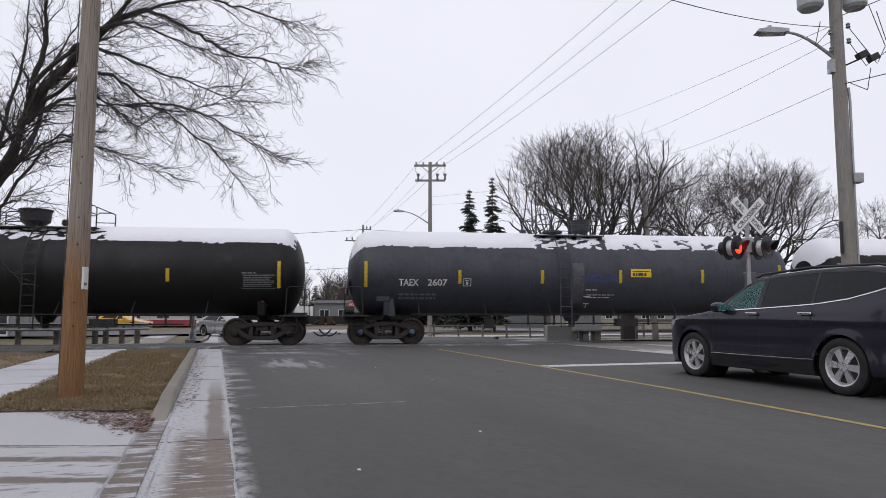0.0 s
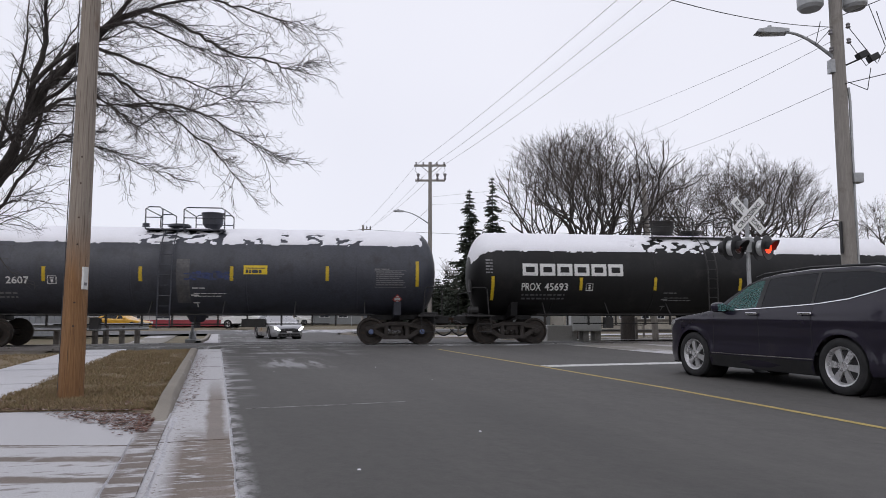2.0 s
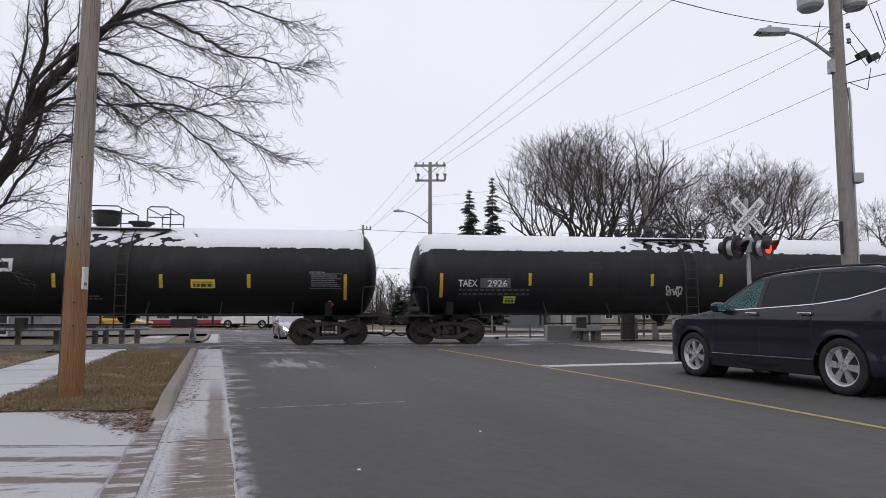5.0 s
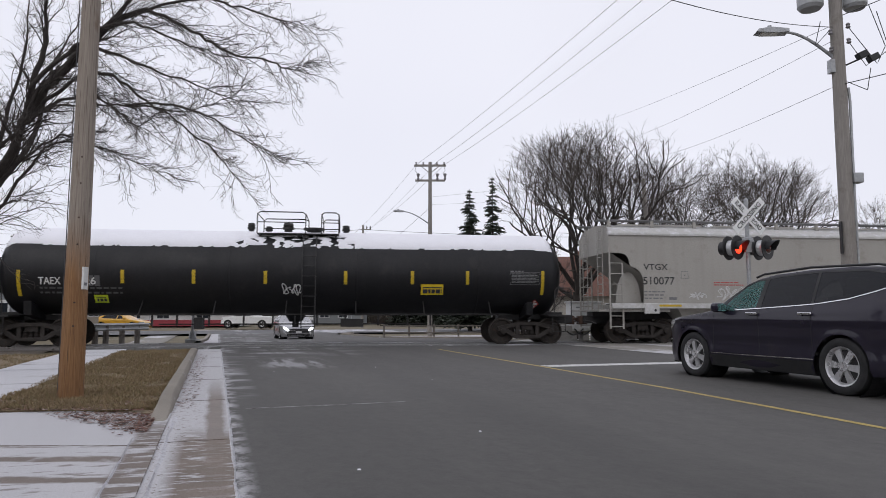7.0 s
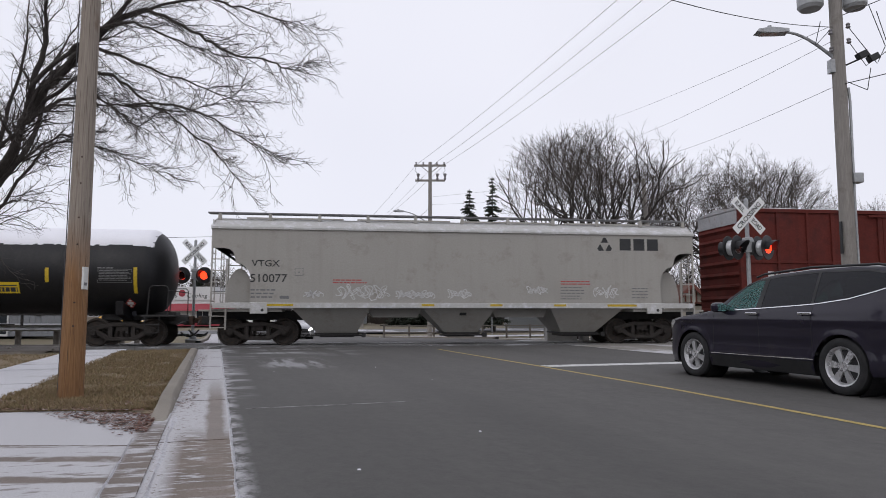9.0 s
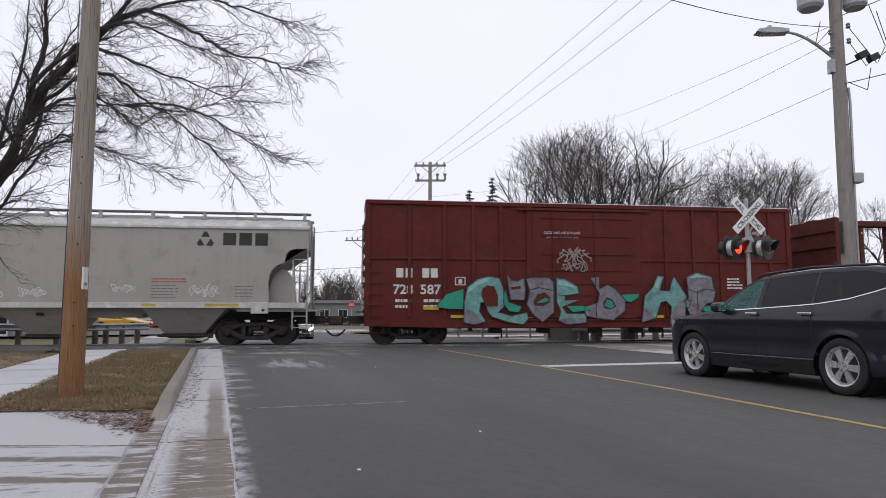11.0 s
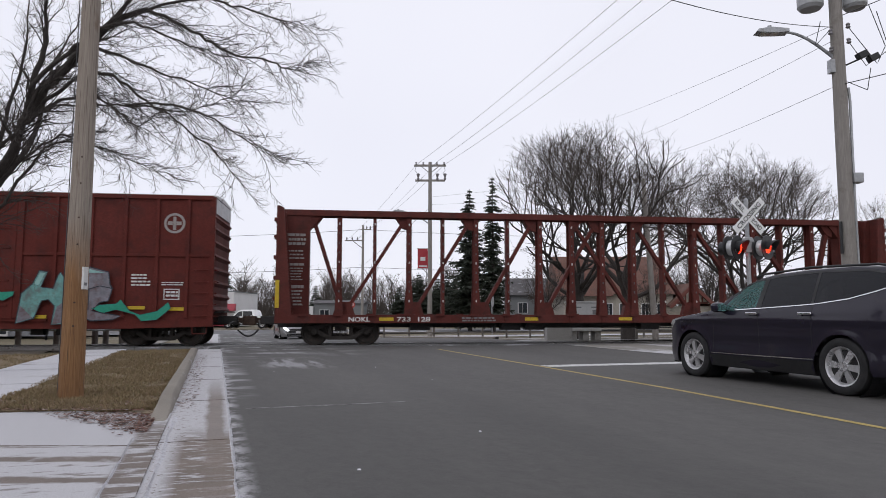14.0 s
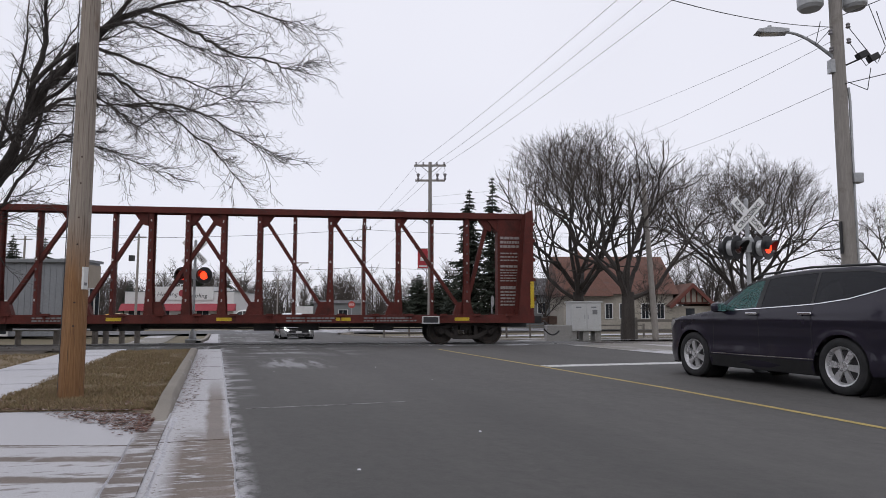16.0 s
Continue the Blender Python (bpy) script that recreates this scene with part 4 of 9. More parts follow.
def build_grey_tank():
    c, r, zc = 4.9, 1.52, 2.53
    car = tank_car(c, -3.51, 13.3, r, zc, (-2.13, 11.85), GREY_TANK, "faded blue-grey tank car with snow on its top", True, 2, 53,
                   [(4.6, 1.15, 0, 0.25), (7.95, 0.14, 12, 0.2), (9.0, 0.25, 32, 0.3), (10.2, 0.4, 40, 0.3), (6.9, 0.3, 45, 0.25)], trim=(0.15, 0.62))
    top_fittings(car, c, [(3.3, 3.85), (4.55, 5.9)], [(5.33, 0.37, 0.62, "bowl"), (3.06, 0.13, 0.24, "valve"), (4.2, 0.36, 0.16, "bowl")], (3.98, 4.38), r, zc, GREY_TANK)
    strips(car, c, r, zc, [(-2.88, 2.0, 2.89), (0.39, 2.13, 2.61), (3.37, 2.15, 2.63), (6.28, 2.18, 2.66), (9.44, 2.2, 2.69), (12.52, 2.02, 2.89)])
    stencil(car, c, r, zc, "TAEX", -1.74, -1.06, 2.05, 2.28)
    stencil(car, c, r, zc, "2607", -0.74, -0.05, 2.05, 2.28)
    box_mark(car, c, r, zc, 0.51, 0.79, 2.04, 2.31)
    part("weight_stencil", bar_sheet(bars(2, -1.74 - c, -0.35 - c, 1.78, 0.13, 0.7, 21, 0.45), r, zc), MARK_GREY, car)
    yellow_sign(car, c, r, zc, 6.67, 7.44, 2.40, 2.70, 22)
    small_marks(car, c, r, zc, 5.0, 1.95, 23, MARK_WHITE)
    data_panel(car, c, r, zc, 11.05, 12.13, 1.98, 2.63, 24)
    placard(car, c, r, zc, 11.85, 1.58)
    part("bleached_patch", patch(4.5 - c, 4.92 - c, 1.45, 2.9, r, zc, 0.004, 10), BLEACHED, car, "bleached patch of paint beside the ladder")
    rnd = random.Random(4)
    spans = [(4.75 - c + 0.13 * k, 4.9 - c + 0.13 * k, 2.18 + 0.1 * rnd.random(), 2.42 + 0.1 * rnd.random()) for k in range(11)]
    tagged(part("faded_tag", bar_sheet(spans, r, zc, None, 0.005), GRAFFITI_BLUE, car, "faded blue sprayed tag"), kind="stuff")
    part("test_plate", patch(-2.5 - c, -2.05 - c, 1.52, 1.68, r, zc), MARK_GREY, car)
    g = Geo().prism([(-2.1 - c, 1.0), (-1.85 - c, 1.0), (-1.93 - c, 1.6), (-2.02 - c, 1.6)], "y", -1.42, -1.38)
    part("sill_bracket", g, GREY_TANK, car)


def block_letters(car, name, spans_xz, y_of, material, label):
    """Brand lettering stands in as plain outlined blocks."""
    g = Geo()
    for poly in spans_xz:
        g.add([(x, y_of(z), z) for x, z in poly], [tuple(range(len(poly)))])
    return part(name, g, material, car, label)


def hollow(x0, x1, z0, z1, w):
    return [[(x0, z1 - w), (x1, z1 - w), (x1, z1), (x0, z1)], [(x0, z0), (x1, z0), (x1, z0 + w), (x0, z0 + w)],
            [(x0, z0 + w), (x0 + w, z0 + w), (x0 + w, z1 - w), (x0, z1 - w)], [(x1 - w, z0 + w), (x1, z0 + w), (x1, z1 - w), (x1 - w, z1 - w)]]


def build_lettered_tank():
    c, r, zc = 23.1, 1.53, 2.52
    car = tank_car(c, 14.51, 31.7, r, zc, (15.98, 30.03), BLACK_TANK, "glossy black tank car with white block lettering and snow", seed=3, reach=58,
                   bare=[(21.6, 0.3, 20, 0.3), (22.9, 1.7, 38, 0.42), (24.6, 0.25, 20, 0.3)], trim=(0.1, 0.5))
    top_fittings(car, c, [(21.42, 23.05), (23.9, 24.65)], [(22.28, 0.45, 0.62, "bowl"), (23.45, 0.4, 0.26, "bowl")], (23.2, 23.55), r, zc)
    strips(car, c, r, zc, [(15.2, 1.56, 2.40), (18.43, 1.92, 2.37), (21.24, 1.93, 2.39), (24.56, 1.93, 2.38), (27.38, 1.94, 2.40), (30.59, 1.55, 2.42)])
    y_of = lambda z: -math.sqrt((r + 0.009) ** 2 - (z - zc) ** 2)
    polys, x, w = [], 16.27 - c, 0.115
    for k in range(6):
        polys = hollow(x + k * 0.635, x + k * 0.635 + 0.555, 2.43, 2.86, w)
        block_letters(car, "brand_block", polys, y_of, MARK_WHITE, "large white outlined block shape")
    stencil(car, c, r, zc, "PROX", 16.25, 16.95, 1.90, 2.17)
    stencil(car, c, r, zc, "45693", 17.08, 17.94, 1.90, 2.17)
    box_mark(car, c, r, zc, 18.62, 18.88, 1.90, 2.16)
    part("weight_stencil", bar_sheet(bars(2, 16.27 - c, 17.85 - c, 1.78, 0.13, 0.6, 31, 0.45), r, zc), MARK_DIM, car)
    yellow_sign(car, c, r, zc, 25.51, 26.28, 1.93, 2.22, 32)
    small_marks(car, c, r, zc, 21.6, 1.85, 33)
    data_panel(car, c, r, zc, 29.39, 30.47, 1.93, 2.51, 34)
    placard(car, c, r, zc, 30.07, 1.39)
    part("head_stencil", bar_sheet(bars(5, 14.95 - c, 15.2 - c, 3.0, 0.11, 1, 35, 0.5), r * 0.985, zc), MARK_GREY, car)


def build_long_tank():
    c, r, zc = 42.6, 1.47, 2.49
    car = tank_car(c, 32.93, 52.28, r, zc, (34.22, 50.85), CHAR_TANK, "long charcoal tank car with an even snow cap", seed=4, reach=54,
                   bare=[(42.6, 1.35, 30, 0.35), (43.6, 0.5, 20, 0.3)], trim=(0.35, 0.55))
    top_fittings(car, c, [(41.3, 42.95), (43.5, 44.1)], [(42.28, 0.2, 0.42, "valve"), (40.98, 0.14, 0.4, "valve"), (41.6, 0.13, 0.28, "valve"), (43.2, 0.36, 0.22, "bowl"), (44.35, 0.14, 0.36, "valve")], (42.9, 43.35), r, zc)
    strips(car, c, r, zc, [(33.92, 1.65, 2.49), (37.1, 2.08, 2.52), (39.35, 2.08, 2.54), (41.68, 2.08, 2.52), (44.36, 2.08, 2.54), (46.66, 2.1, 2.56), (48.6, 2.1, 2.57), (51.32, 1.75, 2.60)])
    stencil(car, c, r, zc, "TAEX", 34.52, 35.2, 2.03, 2.27)
    part("paint_patch", patch(35.3 - c, 36.4 - c, 1.98, 2.33, r, zc, 0.004), MARK_DIM, car)
    stencil(car, c, r, zc, "2926", 35.57, 36.28, 2.03, 2.27)
    part("weight_stencil", bar_sheet(bars(2, 34.55 - c, 37.2 - c, 1.95, 0.15, 0.6, 41, 0.4), r, zc), MARK_DIM, car)
    yellow_sign(car, c, r, zc, 36.18, 36.61, 1.45, 1.70, 42, PLACARD_LIME)
    yellow_sign(car, c, r, zc, 46.97, 47.75, 1.74, 2.10, 43)
    data_panel(car, c, r, zc, 50.14, 51.22, 2.1, 2.6, 44)
    placard(car, c, r, zc, 51.1, 1.42)
    scribble(car, 42.23 - c, 42.87 - c, 1.68, 2.12, lambda z: -math.sqrt((r + 0.01) ** 2 - (z - zc) ** 2), 45, 0.03, "white looping sprayed tag")


def scribble(car, x0, x1, z0, z1, y_of, seed, width, label, material=SPRAY_WHITE):
    """An unreadable sprayed tag: looping ribbon strokes."""
    rnd, g = random.Random(seed), Geo()
    n = max(4, int((x1 - x0) / (0.45 * (z1 - z0))))
    pts = []
    for k in range(n * 10 + 1):
        t = k / 10
        zz = 0.5 - 0.46 * math.cos(t * 2 * math.pi + 0.9 * math.sin(t * 1.7 + seed)) * (0.7 + 0.3 * math.sin(seed + t * 2.3))
        xx = t / n + 0.35 / n * math.sin(t * 4 * math.pi + seed)
        pts.append((x0 + (x1 - x0) * min(1, max(0, xx)), z0 + (z1 - z0) * zz))
    for (a, b), (p, q) in zip(pts, pts[1:]):
        d = math.hypot(p - a, q - b) or 1
        nx, nz = -(q - b) / d * width / 2, (p - a) / d * width / 2
        g.add([(a + nx, y_of(b + nz), b + nz), (p + nx, y_of(q + nz), q + nz), (p - nx, y_of(q - nz), q - nz), (a - nx, y_of(b - nz), b - nz)], [(0, 1, 2, 3)])
    return part("sprayed_tag", g, material, car, label)


def build_hopper():
    c = 62.27
    car = thing("hopper_car", "dusty grey covered hopper car with sprayed tags", "hopper car", train_pose(c, 0), "cars of the passing train")
    CARS.append((car, c))
    H = HOPPER_GREY
    # the side sheets, with rounded cut-outs over the trucks
    def arc(cx, cz, rx, rz, a0, a1, n=8):
        return [(cx + rx * math.cos(radians(a0 + (a1 - a0) * i / n)), cz + rz * math.sin(radians(a0 + (a1 - a0) * i / n))) for i in range(n + 1)]
    left = [(-8.5, 3.98), (-8.5, 3.32), (-8.2, 3.28)] + arc(-8.05, 2.95, 0.28, 0.3, 80, 10, 4) + arc(-7.72, 2.15, 0.5, 0.62, 90, 0, 8) + [(-7.24, 1.44)]
    poly = left + [(-x, z) for x, z in left[::-1]]
    for s in (-1, 1):
        g = Geo().prism(poly, "y", s * 1.6, s * 1.585)
        part("side_sheet", g, H, car)
        # eave and side sill
        part("eave", Geo().prism([(s * 1.585, 3.90), (s * 1.66, 3.92), (s * 1.66, 3.99), (s * 1.60, 4.06), (s * 1.5, 4.06)], "x", -8.55, 8.55), HOPPER_ROOF, car)
        part("side_sill", Geo().box(-8.45, 8.45, s * 1.62 - 0.03, s * 1.62 + 0.03, 1.27, 1.45), HOPPER_ROOF, car, bevel=0.01)
    rows = []
    for x in np.linspace(-8.5, 8.5, 21):
        rows.append([(x, -1.58, 4.04), (x, -1.35, 4.22), (x, -0.9, 4.36), (x, 0, 4.42), (x, 0.9, 4.36), (x, 1.35, 4.22), (x, 1.58, 4.04)])
    part("roof", Geo().sheet(rows), HOPPER_ROOF, car, "pale grey roof sheet with traces of snow", True)
    for e in (-1, 1):
        part("end_sheet", Geo().prism([(-1.58, 3.3), (-1.58, 4.04), (-1.35, 4.22), (-0.9, 4.36), (0, 4.42), (0.9, 4.36), (1.35, 4.22), (1.58, 4.04), (1.58, 3.3)], "x", e * 8.49, e * 8.45), H, car)
        part("slope_sheet", Geo().add([(e * 8.47, -1.57, 3.3), (e * 8.47, 1.57, 3.3), (e * 5.4, 1.57, 1.25), (e * 5.4, -1.57, 1.25)], [(0, 1, 2, 3)]), H, car)
        part("shear_plate", Geo().box(e * 8.5 if e < 0 else 6.2, -6.2 if e < 0 else 8.5, -1.5, 1.5, 1.15, 1.24), H, car)
        # the round-cornered gusset behind the cut-out
        part("end_gusset", Geo().prism(arc(e * 7.65, 1.46, 0.48 if e > 0 else -0.48, 1.15, 0, 180, 10), "y", -1.2, -1.16), H, car)
        for y in (-1.58, 1.58):
            for x in (8.5, 8.02):
                post = part("corner_post", Geo().box(e * x - 0.025, e * x + 0.025, y - 0.025, y + 0.025, 0.55, 3.9 if x == 8.5 else 2.9), H, car)
            for k in range(8):
                z = 0.62 + k * 0.38
                part("rung", Geo().tube([(e * 8.5, y, z), (e * (8.02), y, z)], 0.018), H, post)
        for y in (0.5, 1.0, -0.6, -1.1):
            post = part("end_post", Geo().tube([(e * 8.58, y, 1.2), (e * 8.58, y, 4.3)], 0.018), H, car)
            if y in (1.0, -0.6):
                for k in range(9):
                    part("rung", Geo().tube([(e * 8.58, y, 1.5 + k * 0.33), (e * 8.58, y - 0.5, 1.5 + k * 0.33)], 0.016), H, post)
        part("end_platform", Geo().box(min(e * 8.9, e * 8.1), max(e * 8.9, e * 8.1), -1.5, 1.5, 1.16, 1.22), H, car)
        part("jacking_pad", Geo().box(e * 6.95 - 0.28, e * 6.95 + 0.28, -1.66, -1.58, 1.08, 1.46), HOPPER_ROOF, car, bevel=0.02)
        part("pad_hole", Geo().cyl((e * 6.95 + 0.12, -1.664, 1.2), (e * 6.95 + 0.12, -1.66, 1.2), 0.05, n=12), MARK_BLACK, car)
        part("red_reflector", Geo().box(e * 8.26 - 0.15, e * 8.26 + 0.15, -1.62, -1.6, 1.27, 1.41), MARK_RED, car, "red reflector plate")
        coupling(car, e * 8.55, e)
        bogie(car, (55.22 if e < 0 else 69.0) - c)
        part("centre_sill", Geo().box(min(e * 5.2, e * 8.7), max(e * 5.2, e * 8.7), -0.3, 0.3, 0.86, 1.2), UNDERFRAME, car)
    # three hoppers and their gates
    for a, b, p, q in ((56.35, 59.05, 57.2, 58.6), (60.8, 63.43, 61.7, 62.9), (65.39, 68.15, 66.0, 67.3)):
        a, b, p, q = (v - c for v in (a, b, p, q))
        g = Geo().add([(a, -1.5, 1.30), (b, -1.5, 1.30), (b, 1.5, 1.30), (a, 1.5, 1.30), (p, -0.75, 0.42), (q, -0.75, 0.42), (q, 0.75, 0.42), (p, 0.75, 0.42)],
                      [(0, 1, 2, 3), (4, 7, 6, 5), (0, 4, 5, 1), (1, 5, 6, 2), (2, 6, 7, 3), (3, 7, 4, 0)])
        part("hopper", g, H, car)
        g = Geo()
        g.box(p - 0.08, q + 0.08, -0.8, 0.8, 0.36, 0.42)
        g.box(p + 0.1, q - 0.1, -0.7, 0.7, 0.26, 0.36)
        g.tube([(p - 0.2, -0.85, 0.33), (q + 0.3, -0.85, 0.33)], 0.035)
        g.box(q + 0.15, q + 0.3, -0.95, -0.75, 0.26, 0.42)
        part("outlet_gate", g, UNDERFRAME, car, bevel=0.01)
    for a, b in ((59.05, 60.8), (63.43, 65.39)):
        part("hopper_saddle", Geo().prism([(a - c - 0.1, 1.3), (b - c + 0.1, 1.3), (b - c - 0.1, 0.95), (a - c + 0.1, 0.95)], "y", -0.9, 0.9), H, car)
    part("gate_marks", Geo().add([(-0.12, -1.36, 1.12), (0.12, -1.36, 1.12), (0.12, -1.3, 1.02), (-0.12, -1.3, 1.02)], [(0, 1, 2, 3)]), MARK_BLACK, car)
    # roof walk, brackets and hatches
    for s in (-1, 1):
        part("roof_walk", Geo().box(-8.75, 8.55, s * 1.02 - 0.2, s * 1.02 + 0.2, 4.50, 4.54), MARK_GREY, car, "dark grating roof walk")
        for k in range(11):
            x = -8.35 + k * 1.67
            part("walk_bracket", Geo().prism([(x - 0.07, 4.26), (x + 0.07, 4.26), (x + 0.04, 4.50), (x - 0.04, 4.50)], "y", s * 1.26, s * 1.16), H, car)
    g = Geo()
    for k in range(4):
        g.box(-7.6 + k * 3.9, -4.2 + k * 3.9, -0.3, 0.3, 4.42, 4.50)
    part("roof_hatch", g, H, car)
    for k in range(16):
        part("side_seam", Geo().box(-7.1 + k * 0.94, -7.09 + k * 0.94, -1.602, -1.599, 1.46, 3.9), H, car)
    # lettering
    y = -1.606
    def flat(words, s0, s1, z0, z1, mat, bold=0.01):
        me = lettering(words, z1 - z0, s1 - s0, bold)
        for v in me.vertices:
            v.co = (v.co.x + (s0 + s1) / 2 - c, y, v.co.z + z0)
        painted(car, "stencil", me, mat, "black stencilled reporting mark")
    flat("VTGX", 55.05, 55.98, 2.66, 2.88, MARK_BLACK)
    flat("510077", 55.02, 56.23, 2.13, 2.41, MARK_BLACK)
    for x in (67.98 - c, 68.5 - c, 69.02 - c):
        part("brand_block", bar_sheet([(x, x + 0.42, 3.36, 3.78)], None, 0, y), MARK_BLACK, car, "dark grey block of an owner's mark")
    g = Geo()
    for a in (90, 210, 330):
        u = Vector((math.cos(radians(a)), 0, math.sin(radians(a))))
        w = Vector((-u.z, 0, u.x))
        o = Vector((67.41 - c, y, 3.52)) + u * 0.17
        g.add([o + w * 0.05 + u * 0.12, o - w * 0.05 + u * 0.12, o - w * 0.14 - u * 0.06, o + w * 0.14 - u * 0.06], [(0, 1, 2, 3)])
    part("brand_emblem", g, MARK_BLACK, car, "dark grey three-part emblem")
    part("consolidated_stencil", bar_sheet(ring_spans(56.48 - c, 56.76 - c, 2.36, 2.62, 0.014) + [(56.6 - c, 56.64 - c, 2.45, 2.5)], None, 0, y), MARK_GREY, car)
    part("weight_stencil", bar_sheet(bars(3, 55.05 - c, 55.9 - c, 1.9, 0.12, 0.8, 51, 0.4) + [(56.0 - c, 56.3 - c, 1.58, 1.68)], None, 0, y), MARK_GREY, car)
    part("red_notice", bar_sheet(bars(2, 57.75 - c, 58.9 - c, 2.24, 0.09, 1.5, 52, 0.4) + bars(2, 65.75 - c, 66.9 - c, 2.24, 0.09, 1.5, 53, 0.4), None, 0, y), MARK_RED, car)
    part("notice", bar_sheet(bars(5, 65.75 - c, 66.6 - c, 2.02, 0.1, 1.2, 54, 0.3) + bars(4, 68.4 - c, 69.0 - c, 2.0, 0.11, 1.2, 55, 0.3), None, 0, y), MARK_GREY, car)
    for s in (55.9, 61.0, 63.4, 65.7, 68.0):
        w = 0.55 if s in (55.9, 68.0) else 0.22
        part("reflector_strip", Geo().box(s - c - w, s - c + w, -1.655, -1.651, 1.335, 1.41), REFLECTOR, car, "faded yellow reflector strip")
    for k, (a, b, z0, z1) in enumerate(((56.78, 57.44, 1.58, 1.9), (57.86, 59.69, 1.50, 2.12), (59.88, 61.25, 1.58, 1.9), (61.69, 62.54, 1.58, 1.95), (64.51, 65.28, 1.74, 2.06), (66.96, 67.9, 1.58, 2.12))):
        scribble(car, a - c, b - c, z0, z1, lambda z: y, 60 + k, 0.028, "white sprayed tag")
        scribble(car, a - c + 0.1, b - c - 0.1, z0 + 0.06, z1 - 0.05, lambda z: y, 80 + k, 0.02, "white sprayed tag")


def build_boxcar():
    c = 80.65
    car = thing("box_car", "oxide red boxcar with teal sprayed lettering", "box car", train_pose(c, 0), "cars of the passing train")
    CARS.append((car, c))
    h, y = 7.9, -1.5
    R = BOX_RED
    for s in (-1, 1):
        part("side_wall", Geo().box(-h, h, s * 1.5 - 0.02, s * 1.5 + 0.02, 0.86, 4.98), R, car)
        # ribs
        posts = [74.23, 75.46, 76.48, 77.47, 78.5, 82.55, 83.63, 84.71, 85.77, 86.78, 87.75]
        for p in posts:
            w = 0.10 if p in (78.5, 82.55) else 0.055
            part("side_post", Geo().box(p - c - w, p - c + w, s * 1.55 - 0.035, s * 1.55 + 0.035, 0.95, 4.92), R, car, bevel=0.01)
        for a, b in ((-h + 0.05, 78.4 - c), (82.65 - c, h - 0.05)):
            part("belt_rail", Geo().box(a, b, s * 1.54 - 0.03, s * 1.54 + 0.03, 2.96, 3.06), R, car, bevel=0.01)
        part("top_chord", Geo().box(-h, h, s * 1.54 - 0.05, s * 1.54 + 0.05, 4.88, 5.02), R, car, bevel=0.01)
        part("side_sill", Geo().prism([(-h, 0.86), (-h, 0.66), (-5.3, 0.60), (5.3, 0.60), (h, 0.66), (h, 0.86)], "y", s * 1.56, s * 1.48), R, car)
        # door with stiffeners, rails and lock bars
        d = part("door", Geo().box(78.6 - c, 82.45 - c, s * 1.58 - 0.02, s * 1.58 + 0.02, 0.92, 4.72), R, car, "sliding red boxcar door", bevel=0.01)
        for z in (1.35, 1.75, 2.15, 2.62, 3.2, 3.85, 4.5):
            part("door_rib", Geo().box(78.95 - c, 82.3 - c, s * 1.615 - 0.02, s * 1.615 + 0.02, z - 0.025, z + 0.025), R, d)
        for x in (79.35, 80.9):
            part("lock_bar", Geo().cyl((x - c, s * 1.64, 0.9), (x - c, s * 1.64, 4.85), 0.02, n=8), R, d)
        part("door_track", Geo().box(78.0 - c, 83.0 - c, s * 1.62 - 0.03, s * 1.62 + 0.03, 4.76, 4.84), R, car)
        part("door_sill", Geo().box(78.0 - c, 83.5 - c, s * 1.6 - 0.03, s * 1.6 + 0.03, 0.84, 0.90), R, car)
    part("floor_frame", Geo().box(-h, h, -1.45, 1.45, 0.84, 0.95), UNDERFRAME, car)
    g = Geo().prism([(-1.56, 5.0), (-1.45, 5.06), (0, 5.16), (1.45, 5.06), (1.56, 5.0)], "x", -h - 0.05, h + 0.05)
    for k in range(18):
        x = -h + 0.3 + k * (2 * h - 0.6) / 17
        g.prism([(-1.5, 5.03), (0, 5.20), (1.5, 5.03), (0, 5.14)], "x", x - 0.04, x + 0.04)
    part("roof", g, ROOF_METAL, car, "weathered galvanised roof sheets")
    for e in (-1, 1):
        part("end_wall", Geo().box(min(e * h, e * (h - 0.05)), max(e * h, e * (h - 0.05)), -1.5, 1.5, 0.8, 4.98), R, car)
        for z in (1.2, 1.65, 2.1, 2.55, 3.0, 3.45, 3.9, 4.3):
            part("end_rib", Geo().prism([(e * h, z - 0.11), (e * (h + 0.09), z), (e * h, z + 0.11)], "y", -1.44, 1.44), R, car)
        part("end_header", Geo().box(min(e * h, e * (h + 0.03)), max(e * h, e * (h + 0.03)), -1.5, 1.5, 4.48, 4.98), ROOF_METAL, car, "pale galvanised end header")
        part("corner_post", Geo().box(min(e * (h - 0.12), e * (h + 0.06)), max(e * (h - 0.12), e * (h + 0.06)), -1.57, -1.40, 0.66, 4.98), R, car)
        for k in range(5):
            part("grab_iron", Geo().tube([(e * (h - 0.55), -1.53, 1.0 + 0.38 * k), (e * (h - 0.55), -1.6, 1.0 + 0.38 * k), (e * (h - 0.12), -1.6, 1.0 + 0.38 * k), (e * (h - 0.12), -1.53, 1.0 + 0.38 * k)], 0.016), R, car)
            part("grab_iron", Geo().tube([(e * (h + 0.05), -1.45, 1.0 + 0.38 * k), (e * (h + 0.14), -1.45, 1.0 + 0.38 * k), (e * (h + 0.14), -0.95, 1.0 + 0.38 * k), (e * (h + 0.05), -0.95, 1.0 + 0.38 * k)], 0.016), R, car)
